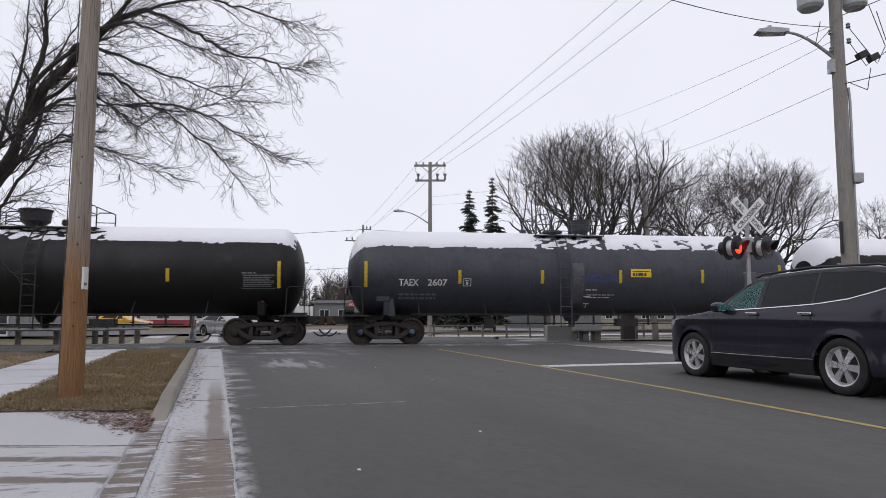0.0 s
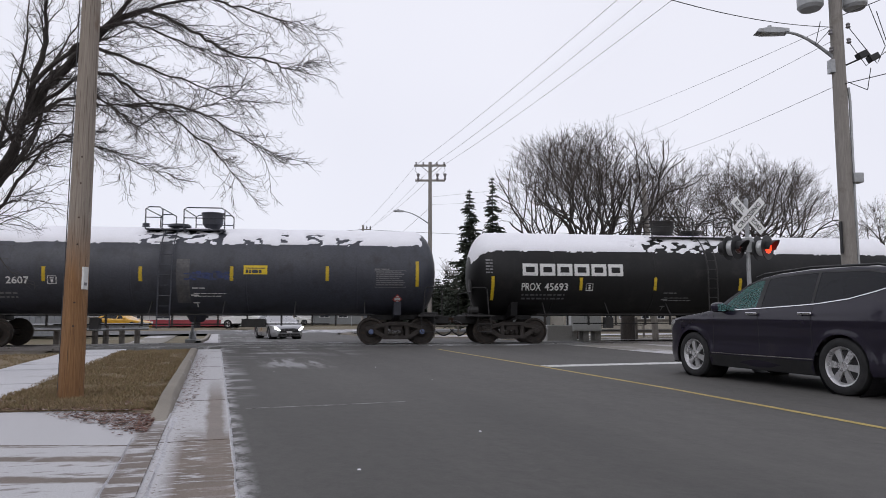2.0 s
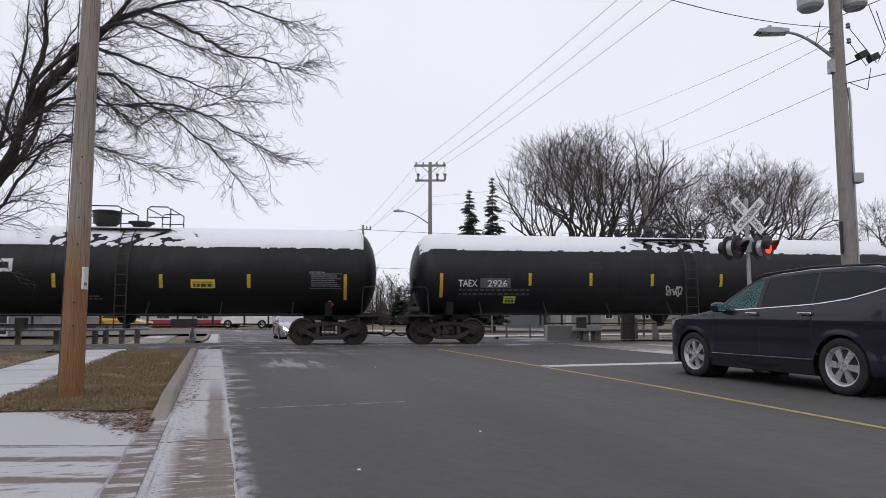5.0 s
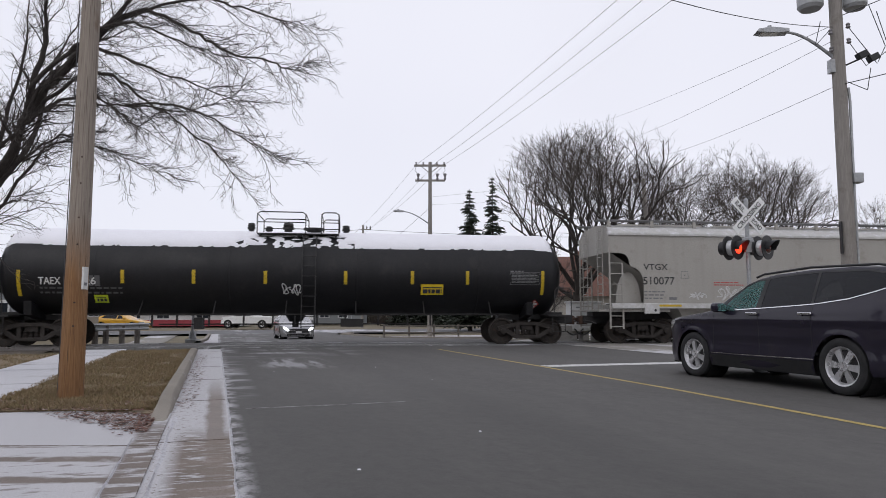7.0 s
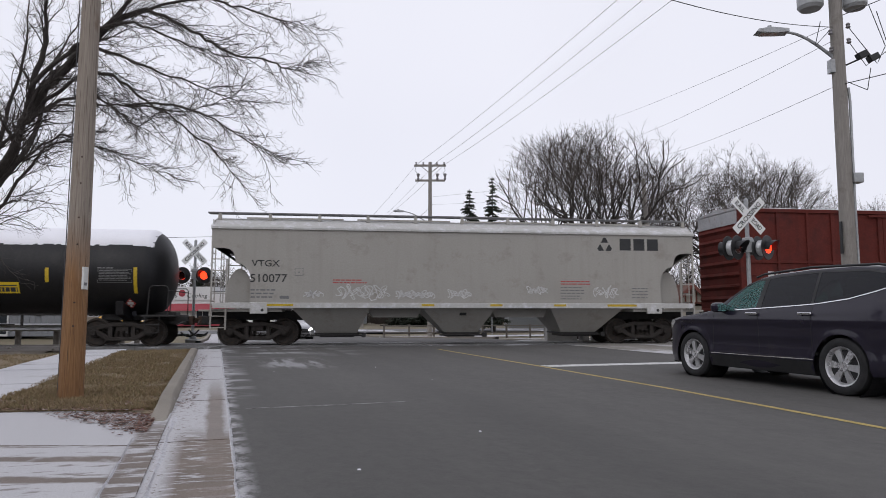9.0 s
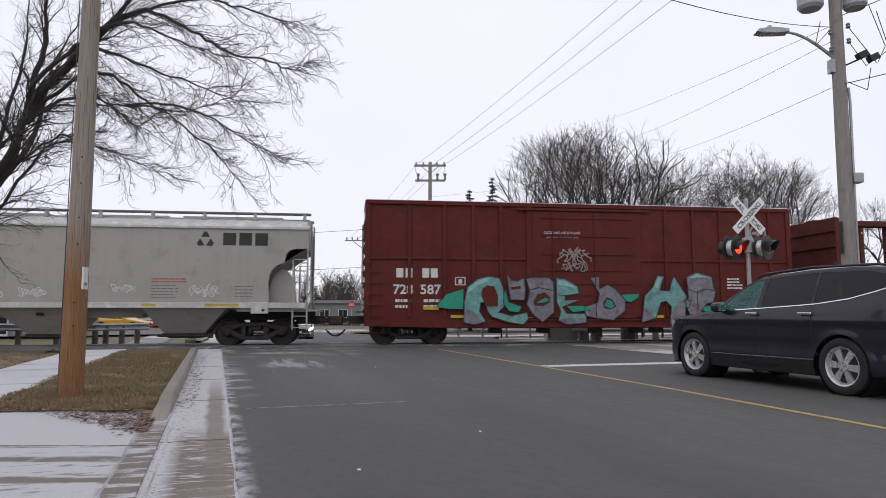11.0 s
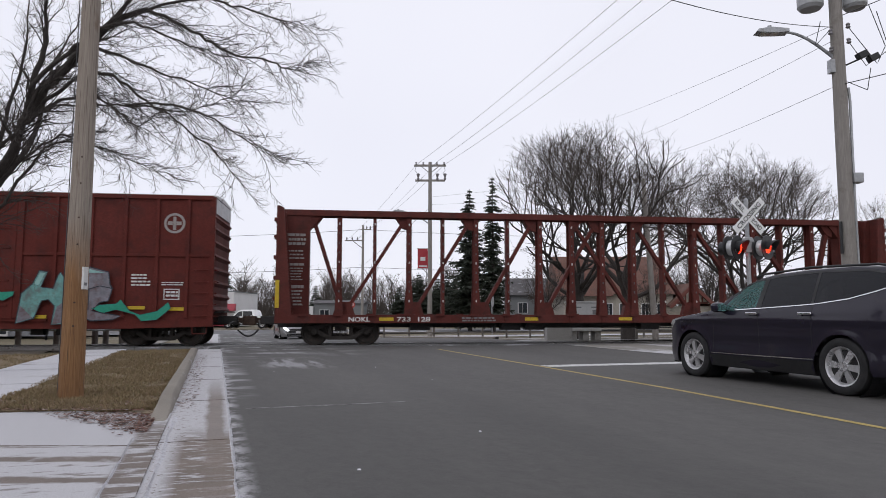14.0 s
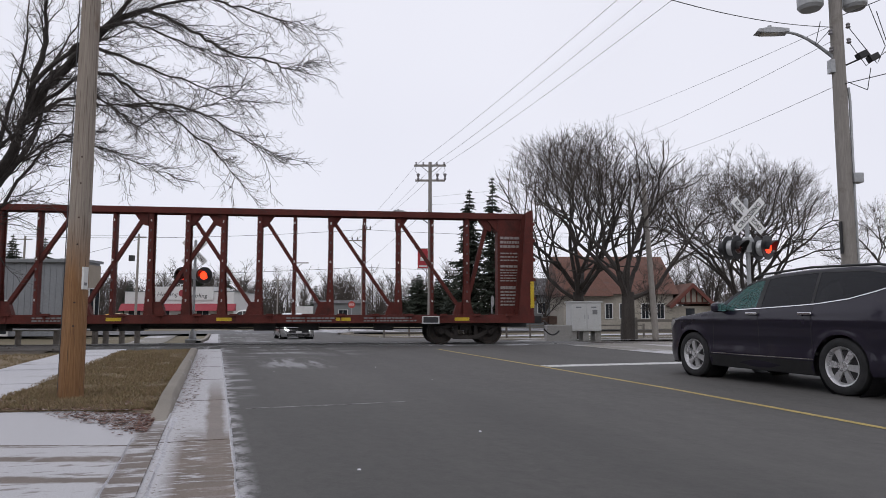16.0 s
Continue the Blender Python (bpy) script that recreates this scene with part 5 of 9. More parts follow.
        g = Geo().tube([(e * (h - 0.6), -1.5, 0.7), (e * (h - 0.58), -1.5, 0.42), (e * (h - 0.15), -1.5, 0.42), (e * (h - 0.12), -1.5, 0.7)], 0.02)
        part("sill_step", g, R, car)
        part("end_walk", Geo().box(min(e * h, e * (h + 0.35)), max(e * h, e * (h + 0.35)), -1.1, 1.1, 1.12, 1.16), UNDERFRAME, car)
        coupling(car, e * (h + 0.15), e)
        bogie(car, (74.3 if e < 0 else 86.86) - c)
    g = Geo()
    g.box(-6, 6, -0.3, 0.3, 0.55, 0.86)
    for x in (-3.2, -1.4, 0.6, 2.2, 3.0):
        g.box(x - 0.2, x + 0.2, -0.7, -0.3, 0.38, 0.7)
        g.box(x + 0.22, x + 0.26, -0.6, -0.5, 0.2, 0.6)
    part("centre_sill", g, UNDERFRAME, car)
    # lettering: railway's initials as plain blocks, number, notices
    yy = -1.534
    def flat(words, s0, s1, z0, z1, mat=MARK_WHITE, yv=yy, bold=0.02):
        me = lettering(words, z1 - z0, s1 - s0, bold)
        for v in me.vertices:
            v.co = (v.co.x + (s0 + s1) / 2 - c, yv, v.co.z + z0)
        painted(car, "stencil", me, mat, "white stencilled lettering")
    for x in (73.78, 74.1, 74.68, 74.98):
        part("brand_block", bar_sheet([(x - c, x - c + 0.24, 2.33, 2.65)], None, 0, yy), MARK_WHITE, car, "white block of the railway's initials")
    flat("728", 73.68, 74.36, 1.75, 2.09)
    flat("587", 74.62, 75.34, 1.75, 2.09)
    part("weight_stencil", bar_sheet(bars(2, 73.75 - c, 74.3 - c, 1.58, 0.2, 1, 71, 0.5) + bars(2, 74.73 - c, 75.3 - c, 1.58, 0.2, 1, 72, 0.5), None, 0, yy), MARK_WHITE, car)
    flat("CLOSE AND LOCK DOORS", 79.03, 80.38, 3.92, 4.01, MARK_WHITE, -1.604, 0.0)
    flat("BEFORE MOVING CAR", 79.15, 80.3, 3.78, 3.87, MARK_WHITE, -1.604, 0.0)
    part("consolidated_stencil", bar_sheet(ring_spans(75.83 - c, 76.2 - c, 2.07, 2.36, 0.03) + [(75.95 - c, 76.08 - c, 2.13, 2.28)], None, 0, yy), MARK_WHITE, car)
    part("data_panel", bar_sheet(ring_spans(87.03 - c, 87.53 - c, 1.54, 1.9, 0.03) + bars(2, 87.1 - c, 87.48 - c, 1.82, 0.11, 1.5, 73, 0.6), None, 0, yy), MARK_WHITE, car)
    part("notice", bar_sheet(bars(4, 86.0 - c, 86.6 - c, 2.38, 0.11, 1.2, 74, 0.5) + bars(2, 86.95 - c, 87.65 - c, 2.12, 0.07, 1.5, 75, 0.5), None, 0, yy), MARK_WHITE, car)
    spans = []
    for k in range(40):
        a0, a1 = 2 * math.pi * k / 40, 2 * math.pi * (k + 1) / 40
        spans.append([(87.30 - c + q * math.cos(a), 4.08 + q * math.sin(a)) for q, a in ((0.34, a0), (0.34, a1), (0.26, a1), (0.26, a0))])
    spans += [[(87.30 - c + px, 4.08 + pz) for px, pz in q] for q in (((-0.05, -0.22), (0.05, -0.22), (0.05, 0.22), (-0.05, 0.22)), ((-0.22, -0.06), (-0.06, -0.06), (-0.06, 0.06), (-0.22, 0.06)), ((0.06, -0.06), (0.22, -0.06), (0.22, 0.06), (0.06, 0.06)))]
    block_letters(car, "railway_emblem", spans, lambda z: yy, MARK_PALE, "pale round emblem with a cross")
    for s, z in ((74.98, 1.22), (75.95, 0.93), (78.35, 0.93), (80.9, 0.92), (83.2, 0.93), (85.2, 0.93), (86.2, 1.22), (87.45, 1.18)):
        part("reflector_strip", Geo().box(s - c - 0.27, s - c + 0.27, -1.575, -1.571, z, z + 0.11), REFLECTOR, car, "yellow reflector strip")
    # the sprayed piece: filled shapes with dark outlines, over the ribs
    gy = -1.648
    def spray(name, polys, material, label, depth=0.0):
        for poly in polys:
            part(name, Geo().add([(75.2 - c + x, gy - depth, z) for x, z in poly], [tuple(range(len(poly)))]), material, car, label)
    def ink(ring, material, label, depth):
        n = len(ring)
        v = [(75.2 - c + x, gy - depth, z) for pair in ring for x, z in pair]
        part("sprayed_outline", Geo().add(v, [(2 * i, 2 * i + 1, (2 * i + 3) % (2 * n), (2 * i + 2) % (2 * n)) for i in range(n)]), material, car, label)
    def outline(poly, w=0.045):
        """One closed band round the polygon."""
        n, ring = len(poly), []
        for i in range(n):
            (a, b), (p, q), (e, f) = poly[i - 1], poly[i], poly[(i + 1) % n]
            u, v = Vector((p - a, q - b)).normalized(), Vector((e - p, f - q)).normalized()
            m = Vector((-(u.y + v.y), u.x + v.x))
            m = m.normalized() * w / 2 if m.length > 0.05 else Vector((w / 2, 0))
            ring.append(((p + m.x, q + m.y), (p - m.x, q - m.y)))
        return ring
    teal = [[(0.92, 0.78), (0.93, 1.47), (1.05, 2.01), (1.39, 2.29), (1.8, 2.39), (2.19, 2.32), (2.33, 1.94), (2.34, 1.32), (2.14, 1.13), (2.6, 1.01), (3.17, 1.13), (3.21, 0.89), (3.02, 0.7),
             (2.52, 0.78), (1.91, 0.97), (1.75, 1.17), (1.71, 1.47), (1.52, 1.47), (1.47, 1.17), (1.69, 0.82), (1.31, 0.7)],
            [(4.24, 2.35), (4.59, 2.31), (5.03, 2.04), (5.07, 1.8), (4.56, 1.72), (4.56, 1.56), (5.04, 1.56), (4.45, 1.32), (4.61, 1.09), (5.32, 1.09), (5.32, 0.77), (4.61, 0.7), (4.3, 0.85), (4.4, 1.17), (4.25, 1.48)]]
    teal += [[(7.4, 0.77), (7.53, 1.73), (7.85, 2.05), (8.03, 2.47), (8.28, 2.42), (8.1, 1.93), (8.47, 1.89), (8.59, 2.3), (8.67, 2.42), (9.12, 1.73), (9.03, 0.77), (8.46, 0.73), (8.54, 1.33), (8.34, 1.53), (8.14, 1.49), (7.93, 0.93)]]
    grey = [[(2.45, 2.45), (2.61, 2.26), (2.84, 2.22), (3.07, 2.34), (3.12, 1.95), (3.08, 1.56), (2.58, 1.57)],
            [(3.15, 2.3), (3.34, 2.36), (3.97, 2.35), (4.16, 2.19), (4.17, 1.48), (4.14, 1.13), (3.72, 0.78), (3.36, 1.09), (3.16, 1.4), (3.27, 1.87)],
            [(5.51, 2.36), (5.83, 2.4), (5.83, 1.96), (6.15, 2.12), (6.43, 1.96), (6.8, 1.57), (6.76, 1.17), (6.32, 0.85), (5.68, 0.93), (5.28, 1.01), (5.28, 1.33), (5.76, 1.48), (5.83, 1.8)],
            [(9.15, 2.42), (9.55, 2.59), (10.13, 2.43), (10.19, 2.02), (10.27, 1.9), (10.16, 1.49), (9.91, 1.45), (9.66, 1.17), (10.32, 1.05), (10.57, 1.01), (10.32, 0.89), (9.66, 0.85), (9.24, 1.05), (9.0, 1.57), (9.21, 1.65)]]
    shade = [[(0.94, 0.80), (0.95, 1.30), (1.25, 1.15), (1.45, 0.95), (1.62, 0.82), (1.31, 0.73)], [(4.34, 0.86), (4.62, 0.73), (5.28, 0.79), (5.28, 0.92), (4.7, 0.95)], [(8.5, 0.76), (8.6, 1.3), (8.85, 1.5), (9.05, 1.6), (9.0, 0.79)], [(7.43, 0.80), (7.5, 1.35), (7.75, 1.1), (7.9, 0.95)]]
    gleam = [[(1.0, 1.75), (1.12, 2.0), (1.42, 2.24), (1.8, 2.32), (1.8, 2.2), (1.45, 2.1), (1.2, 1.9)], [(4.3, 2.28), (4.55, 2.25), (4.95, 2.0), (4.55, 2.08), (4.32, 2.1)], [(7.9, 2.05), (8.06, 2.4), (8.2, 2.38), (8.02, 1.98)], [(9.2, 2.36), (9.55, 2.52), (10.05, 2.4), (9.55, 2.4)]]
    green = [[(-0.05, 1.32), (0.2, 1.62), (0.31, 1.76), (0.91, 1.94), (0.89, 1.24), (0.4, 1.24)], [(2.39, 1.94), (2.51, 1.48), (2.97, 1.32), (2.86, 1.13), (2.52, 1.17), (2.30, 1.48)], [(3.51, 1.48), (3.82, 1.64), (3.98, 1.6), (3.9, 1.5), (3.59, 1.44)],
             [(4.6, 1.36), (5.39, 1.36), (5.47, 1.21), (4.84, 1.13)], [(6.0, 1.36), (6.11, 1.60), (6.30, 1.52), (6.38, 1.33), (6.2, 1.27)], [(6.64, 1.76), (7.32, 1.79), (7.28, 1.66), (7.0, 1.49), (6.84, 1.53)],
             [(9.66, 1.25), (9.91, 1.37), (10.41, 1.41), (10.54, 1.54), (10.83, 1.17), (11.16, 1.05), (11.68, 1.17), (12.02, 1.46), (12.1, 1.25), (11.67, 0.88), (11.2, 0.84), (11.0, 1.05), (10.41, 1.21), (9.99, 1.09)]]
    spray("sprayed_fill", teal, SPRAY_TEAL, "pale teal sprayed letter shapes", 0.003)
    spray("sprayed_fill", grey, SPRAY_GREY, "silver grey sprayed letter shapes", 0.0)
    spray("sprayed_shade", shade, SPRAY_GREY, "silver grey sprayed shading", 0.005)
    spray("sprayed_gleam", gleam, SPRAY_PALE, "pale sprayed highlight", 0.005)
    holes = [[(1.55, 1.70), (1.58, 1.94), (1.74, 2.06), (2.0, 2.02), (2.12, 1.71), (2.12, 1.34), (1.70, 1.34)], [(3.4, 1.48), (3.55, 1.75), (3.82, 1.83), (4.01, 1.64), (3.98, 1.48), (3.75, 1.36), (3.47, 1.36)], [(5.96, 1.48), (6.11, 1.66), (6.32, 1.56), (6.44, 1.33), (6.2, 1.25), (6.0, 1.29)], [(2.6, 2.0), (2.95, 2.05), (2.93, 1.96), (2.62, 1.92)]]
    spray("sprayed_gap", holes, BOX_RED, "", 0.004)
    spray("sprayed_fill", green, SPRAY_GREEN, "emerald sprayed flourishes", 0.008)
    for poly in teal + grey:
        ink(outline(poly, 0.035), SPRAY_LINE, "dark sprayed outline", 0.012)
    for poly in holes:
        ink(outline(poly, 0.025), SPRAY_LINE, "", 0.011)
    for poly in green:
        ink(outline(poly, 0.015), SPRAY_LINE, "", 0.010)
    strokes = [[(9.14, 1.98), (9.5, 1.86), (9.88, 1.98), (10.25, 1.9)], [(9.55, 1.86), (9.55, 1.2)], [(9.0, 1.5), (9.15, 1.62), (9.28, 1.5), (9.22, 1.3), (9.02, 1.32)], [(3.2, 1.9), (3.6, 2.0), (4.1, 1.9)], [(4.3, 1.75), (4.6, 1.72)]]
    for line in strokes:
        g = Geo()
        for (a, b), (p, q) in zip(line, line[1:]):
            k = 0.015 / (math.hypot(p - a, q - b) or 1)
            nx, nz = -(q - b) * k, (p - a) * k
            g.add([(75.2 - c + x, gy - 0.014, z) for x, z in ((a + nx, b + nz), (p + nx, q + nz), (p - nx, q - nz), (a - nx, b - nz))], [(0, 1, 2, 3)])
        part("sprayed_stroke", g, SPRAY_LINE, car, "dark sprayed stroke")
    scribble(car, 79.5 - c, 80.75 - c, 2.75, 3.45, lambda z: gy, 91, 0.035, "pale looping sprayed tag", MARK_PALE)
    scribble(car, 79.65 - c, 80.6 - c, 2.55, 2.95, lambda z: gy, 92, 0.03, "pale looping sprayed tag", MARK_PALE)
    scribble(car, 79.6 - c, 80.6 - c, 3.0, 3.5, lambda z: gy, 97, 0.03, "pale looping sprayed tag", MARK_PALE)


def build_centre_beam():
    c = 102.1
    car = thing("centre_beam_car", "empty oxide red centre-beam flatcar with open truss", "flatcar", train_pose(c, 0), "cars of the passing train")
    CARS.append((car, c))
    R, h = BEAM_RED, 11.5
    for s in (-1, 1):
        part("side_sill", Geo().prism([(s * 1.45, 0.76), (s * 1.45, 1.02), (s * 1.36, 1.02), (s * 1.36, 0.98), (s * 1.43, 0.98), (s * 1.43, 0.80), (s * 1.36, 0.80), (s * 1.36, 0.76)], "x", -h, h), R, car)
        for k in range(19):
            x = -h + 0.9 + k * (2 * h - 1.8) / 18
            part("winch", Geo().box(x - 0.13, x + 0.13, s * 1.47 - 0.05, s * 1.47 + 0.05, 1.0, 1.08), R, car)
            part("sill_gusset", Geo().box(x - 0.02, x + 0.02, s * 1.46 - 0.02, s * 1.46 + 0.02, 0.78, 1.0), R, car)
    part("deck", Geo().box(-h, h, -1.42, 1.42, 0.98, 1.04), R, car)
    part("centre_sill", Geo().box(-h, h, -0.35, 0.35, 0.6, 0.98), UNDERFRAME, car)
    g = Geo()
    for x in (-6.5, -3.2, -2.3, 2.1, 3.6, 6.2):
        g.box(x - 0.35, x + 0.35, -0.8, -0.35, 0.5, 0.8)
    g.tube([(-8, -0.6, 0.62), (8, -0.6, 0.55)], 0.025)
    g.tube([(-3.9, -1.3, 0.98), (-3.9, -1.3, 0.48)], 0.02)
    g.tube([(5.0, -1.3, 0.98), (5.0, -1.3, 0.48)], 0.02)
    part("brake_rigging", g, UNDERFRAME, car)
    part("top_chord", Geo().prism([(-0.28, 4.60), (-0.28, 4.82), (0.28, 4.82), (0.28, 4.60), (0.2, 4.60), (0.2, 4.72), (-0.2, 4.72), (-0.2, 4.60)], "x", -h, h), R, car, bevel=0.01)
    main = [92.71, 95.25, 97.74, 100.19, 101.43, 102.64, 103.89, 106.4, 108.86, 111.4]
    thin = [93.99, 96.5, 98.96, 105.12, 107.61, 110.1]
    for p in main:
        x = p - c
        for s in (-1, 1):
            g = Geo().prism([(x - 0.16, 1.03), (x + 0.16, 1.03), (x + 0.09, 2.2), (x + 0.085, 4.62), (x - 0.085, 4.62), (x - 0.09, 2.2)], "y", s * 0.20, s * 0.17)
            part("post_flange", g, R, car)
        part("post_web", Geo().box(x - 0.02, x + 0.02, -0.18, 0.18, 1.03, 4.62), R, car)
    for p in thin:
        x = p - c
        part("thin_post", Geo().box(x - 0.06, x + 0.06, -0.16, 0.16, 1.03, 4.62), R, car, bevel=0.012)
    diagonals = [(92.85, 91.75), (92.95, 95.1), (95.45, 97.55), (97.98, 99.95), (100.4, 102.45)]
    for lo_s, hi_s in diagonals + [(204.2 - a - 0.02, 204.2 - b - 0.24) for a, b in diagonals]:
        a, b = lo_s - c, hi_s - c
        w = 0.075
        part("diagonal", Geo().prism([(a - w, 1.15), (a + w, 1.15), (b + w, 4.55), (b - w, 4.55)], "y", -0.10, 0.10), R, car, bevel=0.012)
        k = 1 if b > a else -1
        part("gusset_plate", Geo().prism([(b - k * 0.38, 4.62), (b + k * 0.12, 4.62), (b + k * 0.12, 4.15), (b - k * 0.1, 4.22)], "y", -0.13, 0.13), R, car)
        part("foot_plate", Geo().prism([(a - k * 0.2, 1.03), (a + k * 0.35, 1.03), (a + k * 0.2, 1.5), (a - k * 0.1, 1.5)], "y", -0.13, 0.13), R, car)
    holes = []
    for p in main + thin:
        for k in range(9):
            part("strap_hole", Geo().box(p - c - 0.018, p - c + 0.018, -0.206, -0.201, 1.5 + 0.35 * k, 1.58 + 0.35 * k), SPRAY_WHITE if k % 4 == 0 else MARK_DIM, car)
    for e in (-1, 1):
        part("bulkhead", Geo().box(min(e * h, e * (h - 0.1)), max(e * h, e * (h - 0.1)), -1.42, 1.42, 1.0, 4.78), R, car, bevel=0.015)
        for y in (-1.36, -0.7, 0.7, 1.36):
            part("bulkhead_stake", Geo().prism([(e * (h - 0.1), 1.03), (e * (h - 0.55), 1.03), (e * (h - 0.24), 4.7), (e * (h - 0.1), 4.78)], "y", y - 0.05, y + 0.05), R, car)
        for z in (1.6, 2.3, 3.0, 3.7, 4.3):
            part("bulkhead_rib", Geo().box(min(e * h, e * (h + 0.08)), max(e * h, e * (h + 0.08)), -1.38, 1.38, z - 0.06, z + 0.06), R, car)
        part("end_panel", Geo().box(min(e * (h - 0.1), e * (h - 1.05)), max(e * (h - 0.1), e * (h - 1.05)), -0.24, 0.24, 1.03, 4.65), R, car)
        part("panel_gusset", Geo().prism([(e * (h - 1.05), 4.6), (e * (h - 1.45), 4.6), (e * (h - 1.05), 4.1)], "y", -0.2, 0.2), R, car)
        x0 = -h + 0.17 if e < 0 else h - 0.95
        spans = bars(3, x0, x0 + 0.75, 3.95, 0.16, 1.5, 95, 0.6) + bars(3, x0, x0 + 0.7, 3.35, 0.13, 1.2, 96, 0.4) + bars(1, x0, x0 + 0.7, 2.88, 0.12, 2, 97, 0.7) + bars(5, x0, x0 + 0.65, 2.72, 0.1, 1.3, 98, 0.4) + bars(1, x0, x0 + 0.7, 2.1, 0.16, 3, 99, 0.7) + bars(5, x0, x0 + 0.65, 1.92, 0.12, 1.4, 100, 0.5)
        tagged(part("notice", bar_sheet(spans, None, 0, -0.246), MARK_PALE, car, "pale stencilled loading notice"), kind="stuff")
        part("reflector_strip", Geo().box(min(e * h, e * (h - 0.13)), max(e * h, e * (h - 0.13)), -1.435, -1.425, 1.28, 2.22), REFLECTOR, car, "tall yellow reflector strip")
        coupling(car, e * (h + 0.1), e)
        bogie(car, (92.8 if e < 0 else 111.2) - c)
    yy = -1.456
    def flat(words, s0, s1):
        me = lettering(words, 0.16, s1 - s0, 0.02)
        for v in me.vertices:
            v.co = (v.co.x + (s0 + s1) / 2 - c, yy, v.co.z + 0.81)
        painted(car, "stencil", me, MARK_WHITE, "white stencilled reporting mark")
    flat("NOKL", 93.07, 93.8)
    flat("733", 94.72, 95.2)
    flat("128", 95.45, 95.88)
    part("weight_stencil", bar_sheet(bars(2, 97.0 - c, 98.2 - c, 0.96, 0.09, 1, 101, 0.6) + bars(2, 105.0 - c, 106.6 - c, 0.96, 0.09, 1, 102, 0.6) + bars(2, 107.6 - c, 109.4 - c, 0.96, 0.09, 1, 103, 0.6), None, 0, yy), MARK_GREY, car)
    for s in (94.36, 99.5, 102.97, 106.9, 111.0):
        part("reflector_strip", Geo().box(s - c - 0.25, s - c + 0.25, -1.462, -1.455, 0.84, 0.95), REFLECTOR, car, "yellow reflector strip")
    p = part("tag_reader_plate", Geo().box(109.6 - c, 110.2 - c, -1.475, -1.455, 0.74, 1.0), MARK_WHITE, car, "small white framed data plate")
    part("plate_face", Geo().box(109.64 - c, 110.16 - c, -1.479, -1.475, 0.77, 0.97), MARK_BLACK, p)


build_first_tank()
build_grey_tank()
build_lettered_tank()
build_long_tank()
build_hopper()
build_boxcar()
build_centre_beam()


# ---- vehicles ----
CHROME = surface("chrome_trim", (0.75, 0.75, 0.76), 0.12, 1.0, 30, 4, 0.05, bump=0)
ALLOY = surface("silver_alloy", (0.56, 0.56, 0.57), 0.3, 0.65, 30, 4, 0.1, (0.3, 0.29, 0.27), 0.15, 0)
TYRE = surface("black_tyre_rubber", (0.018, 0.018, 0.019), 0.85, 0, 40, 5, 0.3)
TRIM_BLACK = surface("black_plastic_trim", (0.012, 0.012, 0.013), 0.5, 0, 40, 4, 0.2, bump=0)
SEAT = surface("dark_seat_cloth", (0.05, 0.048, 0.05), 0.9, 0, 60, 5, 0.2)
LAMP_GLASS = surface("clear_headlamp_lens", (0.62, 0.62, 0.60), 0.1, 0.2, 30, 4, 0.1, bump=0, coat=1.0)
LAMP_ON = glowing("lit_headlamp", (0.92, 0.95, 1.0), 5.0)
TAIL = surface("red_tail_lens", (0.25, 0.01, 0.01), 0.15, 0, 30, 4, 0.1, bump=0, coat=1.0)
DARK_GLASS = glassy("privacy_glass", (0.012, 0.013, 0.016), 0.02, 0.96)
DARK_GLASS.node_tree.nodes["Principled BSDF"].inputs["Specular IOR Level"].default_value = 0.22
CLEAR_GLASS = glassy("green_tinted_glass", (0.14, 0.30, 0.29), 0.02, 0.34)
PLUM = surface("dark_plum_metallic_paint", (0.012, 0.0092, 0.020), 0.34, 0.0, 60, 0.8, 0.12, (0.024, 0.020, 0.025), 0.1, 0, coat=0.55, spec=0.25)
SILVER = surface("silver_car_paint", (0.30, 0.30, 0.31), 0.3, 0.6, 60, 1, 0.08, (0.2, 0.19, 0.18), 0.15, 0, coat=1.0)
WHITE_PAINT = surface("white_car_paint", (0.68, 0.68, 0.67), 0.35, 0, 60, 1, 0.05, (0.4, 0.39, 0.37), 0.12, 0, coat=0.8)
YELLOW_PAINT = surface("yellow_truck_paint", (0.62, 0.33, 0.02), 0.4, 0, 60, 1, 0.08, (0.3, 0.2, 0.08), 0.12, 0, coat=0.6)
PLATE_WHITE = surface("pale_plate", (0.6, 0.6, 0.6), 0.5, 0, 60, 1, 0.05, bump=0)


def curve_at(points, x):
    for (x0, z0), (x1, z1) in zip(points, points[1:]):
        if (x0 - x) * (x1 - x) <= 0 and x0 != x1:
            k = (x - x0) / (x1 - x0)
            return z0 + (z1 - z0) * k
    return points[0][1] if abs(x - points[0][0]) < abs(x - points[-1][0]) else points[-1][1]


def inside(poly, x, z):
    hit = False
    for (x0, z0), (x1, z1) in zip(poly, poly[1:] + poly[:1]):
        if (z0 > z) != (z1 > z) and x < x0 + (z - z0) / (z1 - z0) * (x1 - x0):
            hit = not hit
    return hit


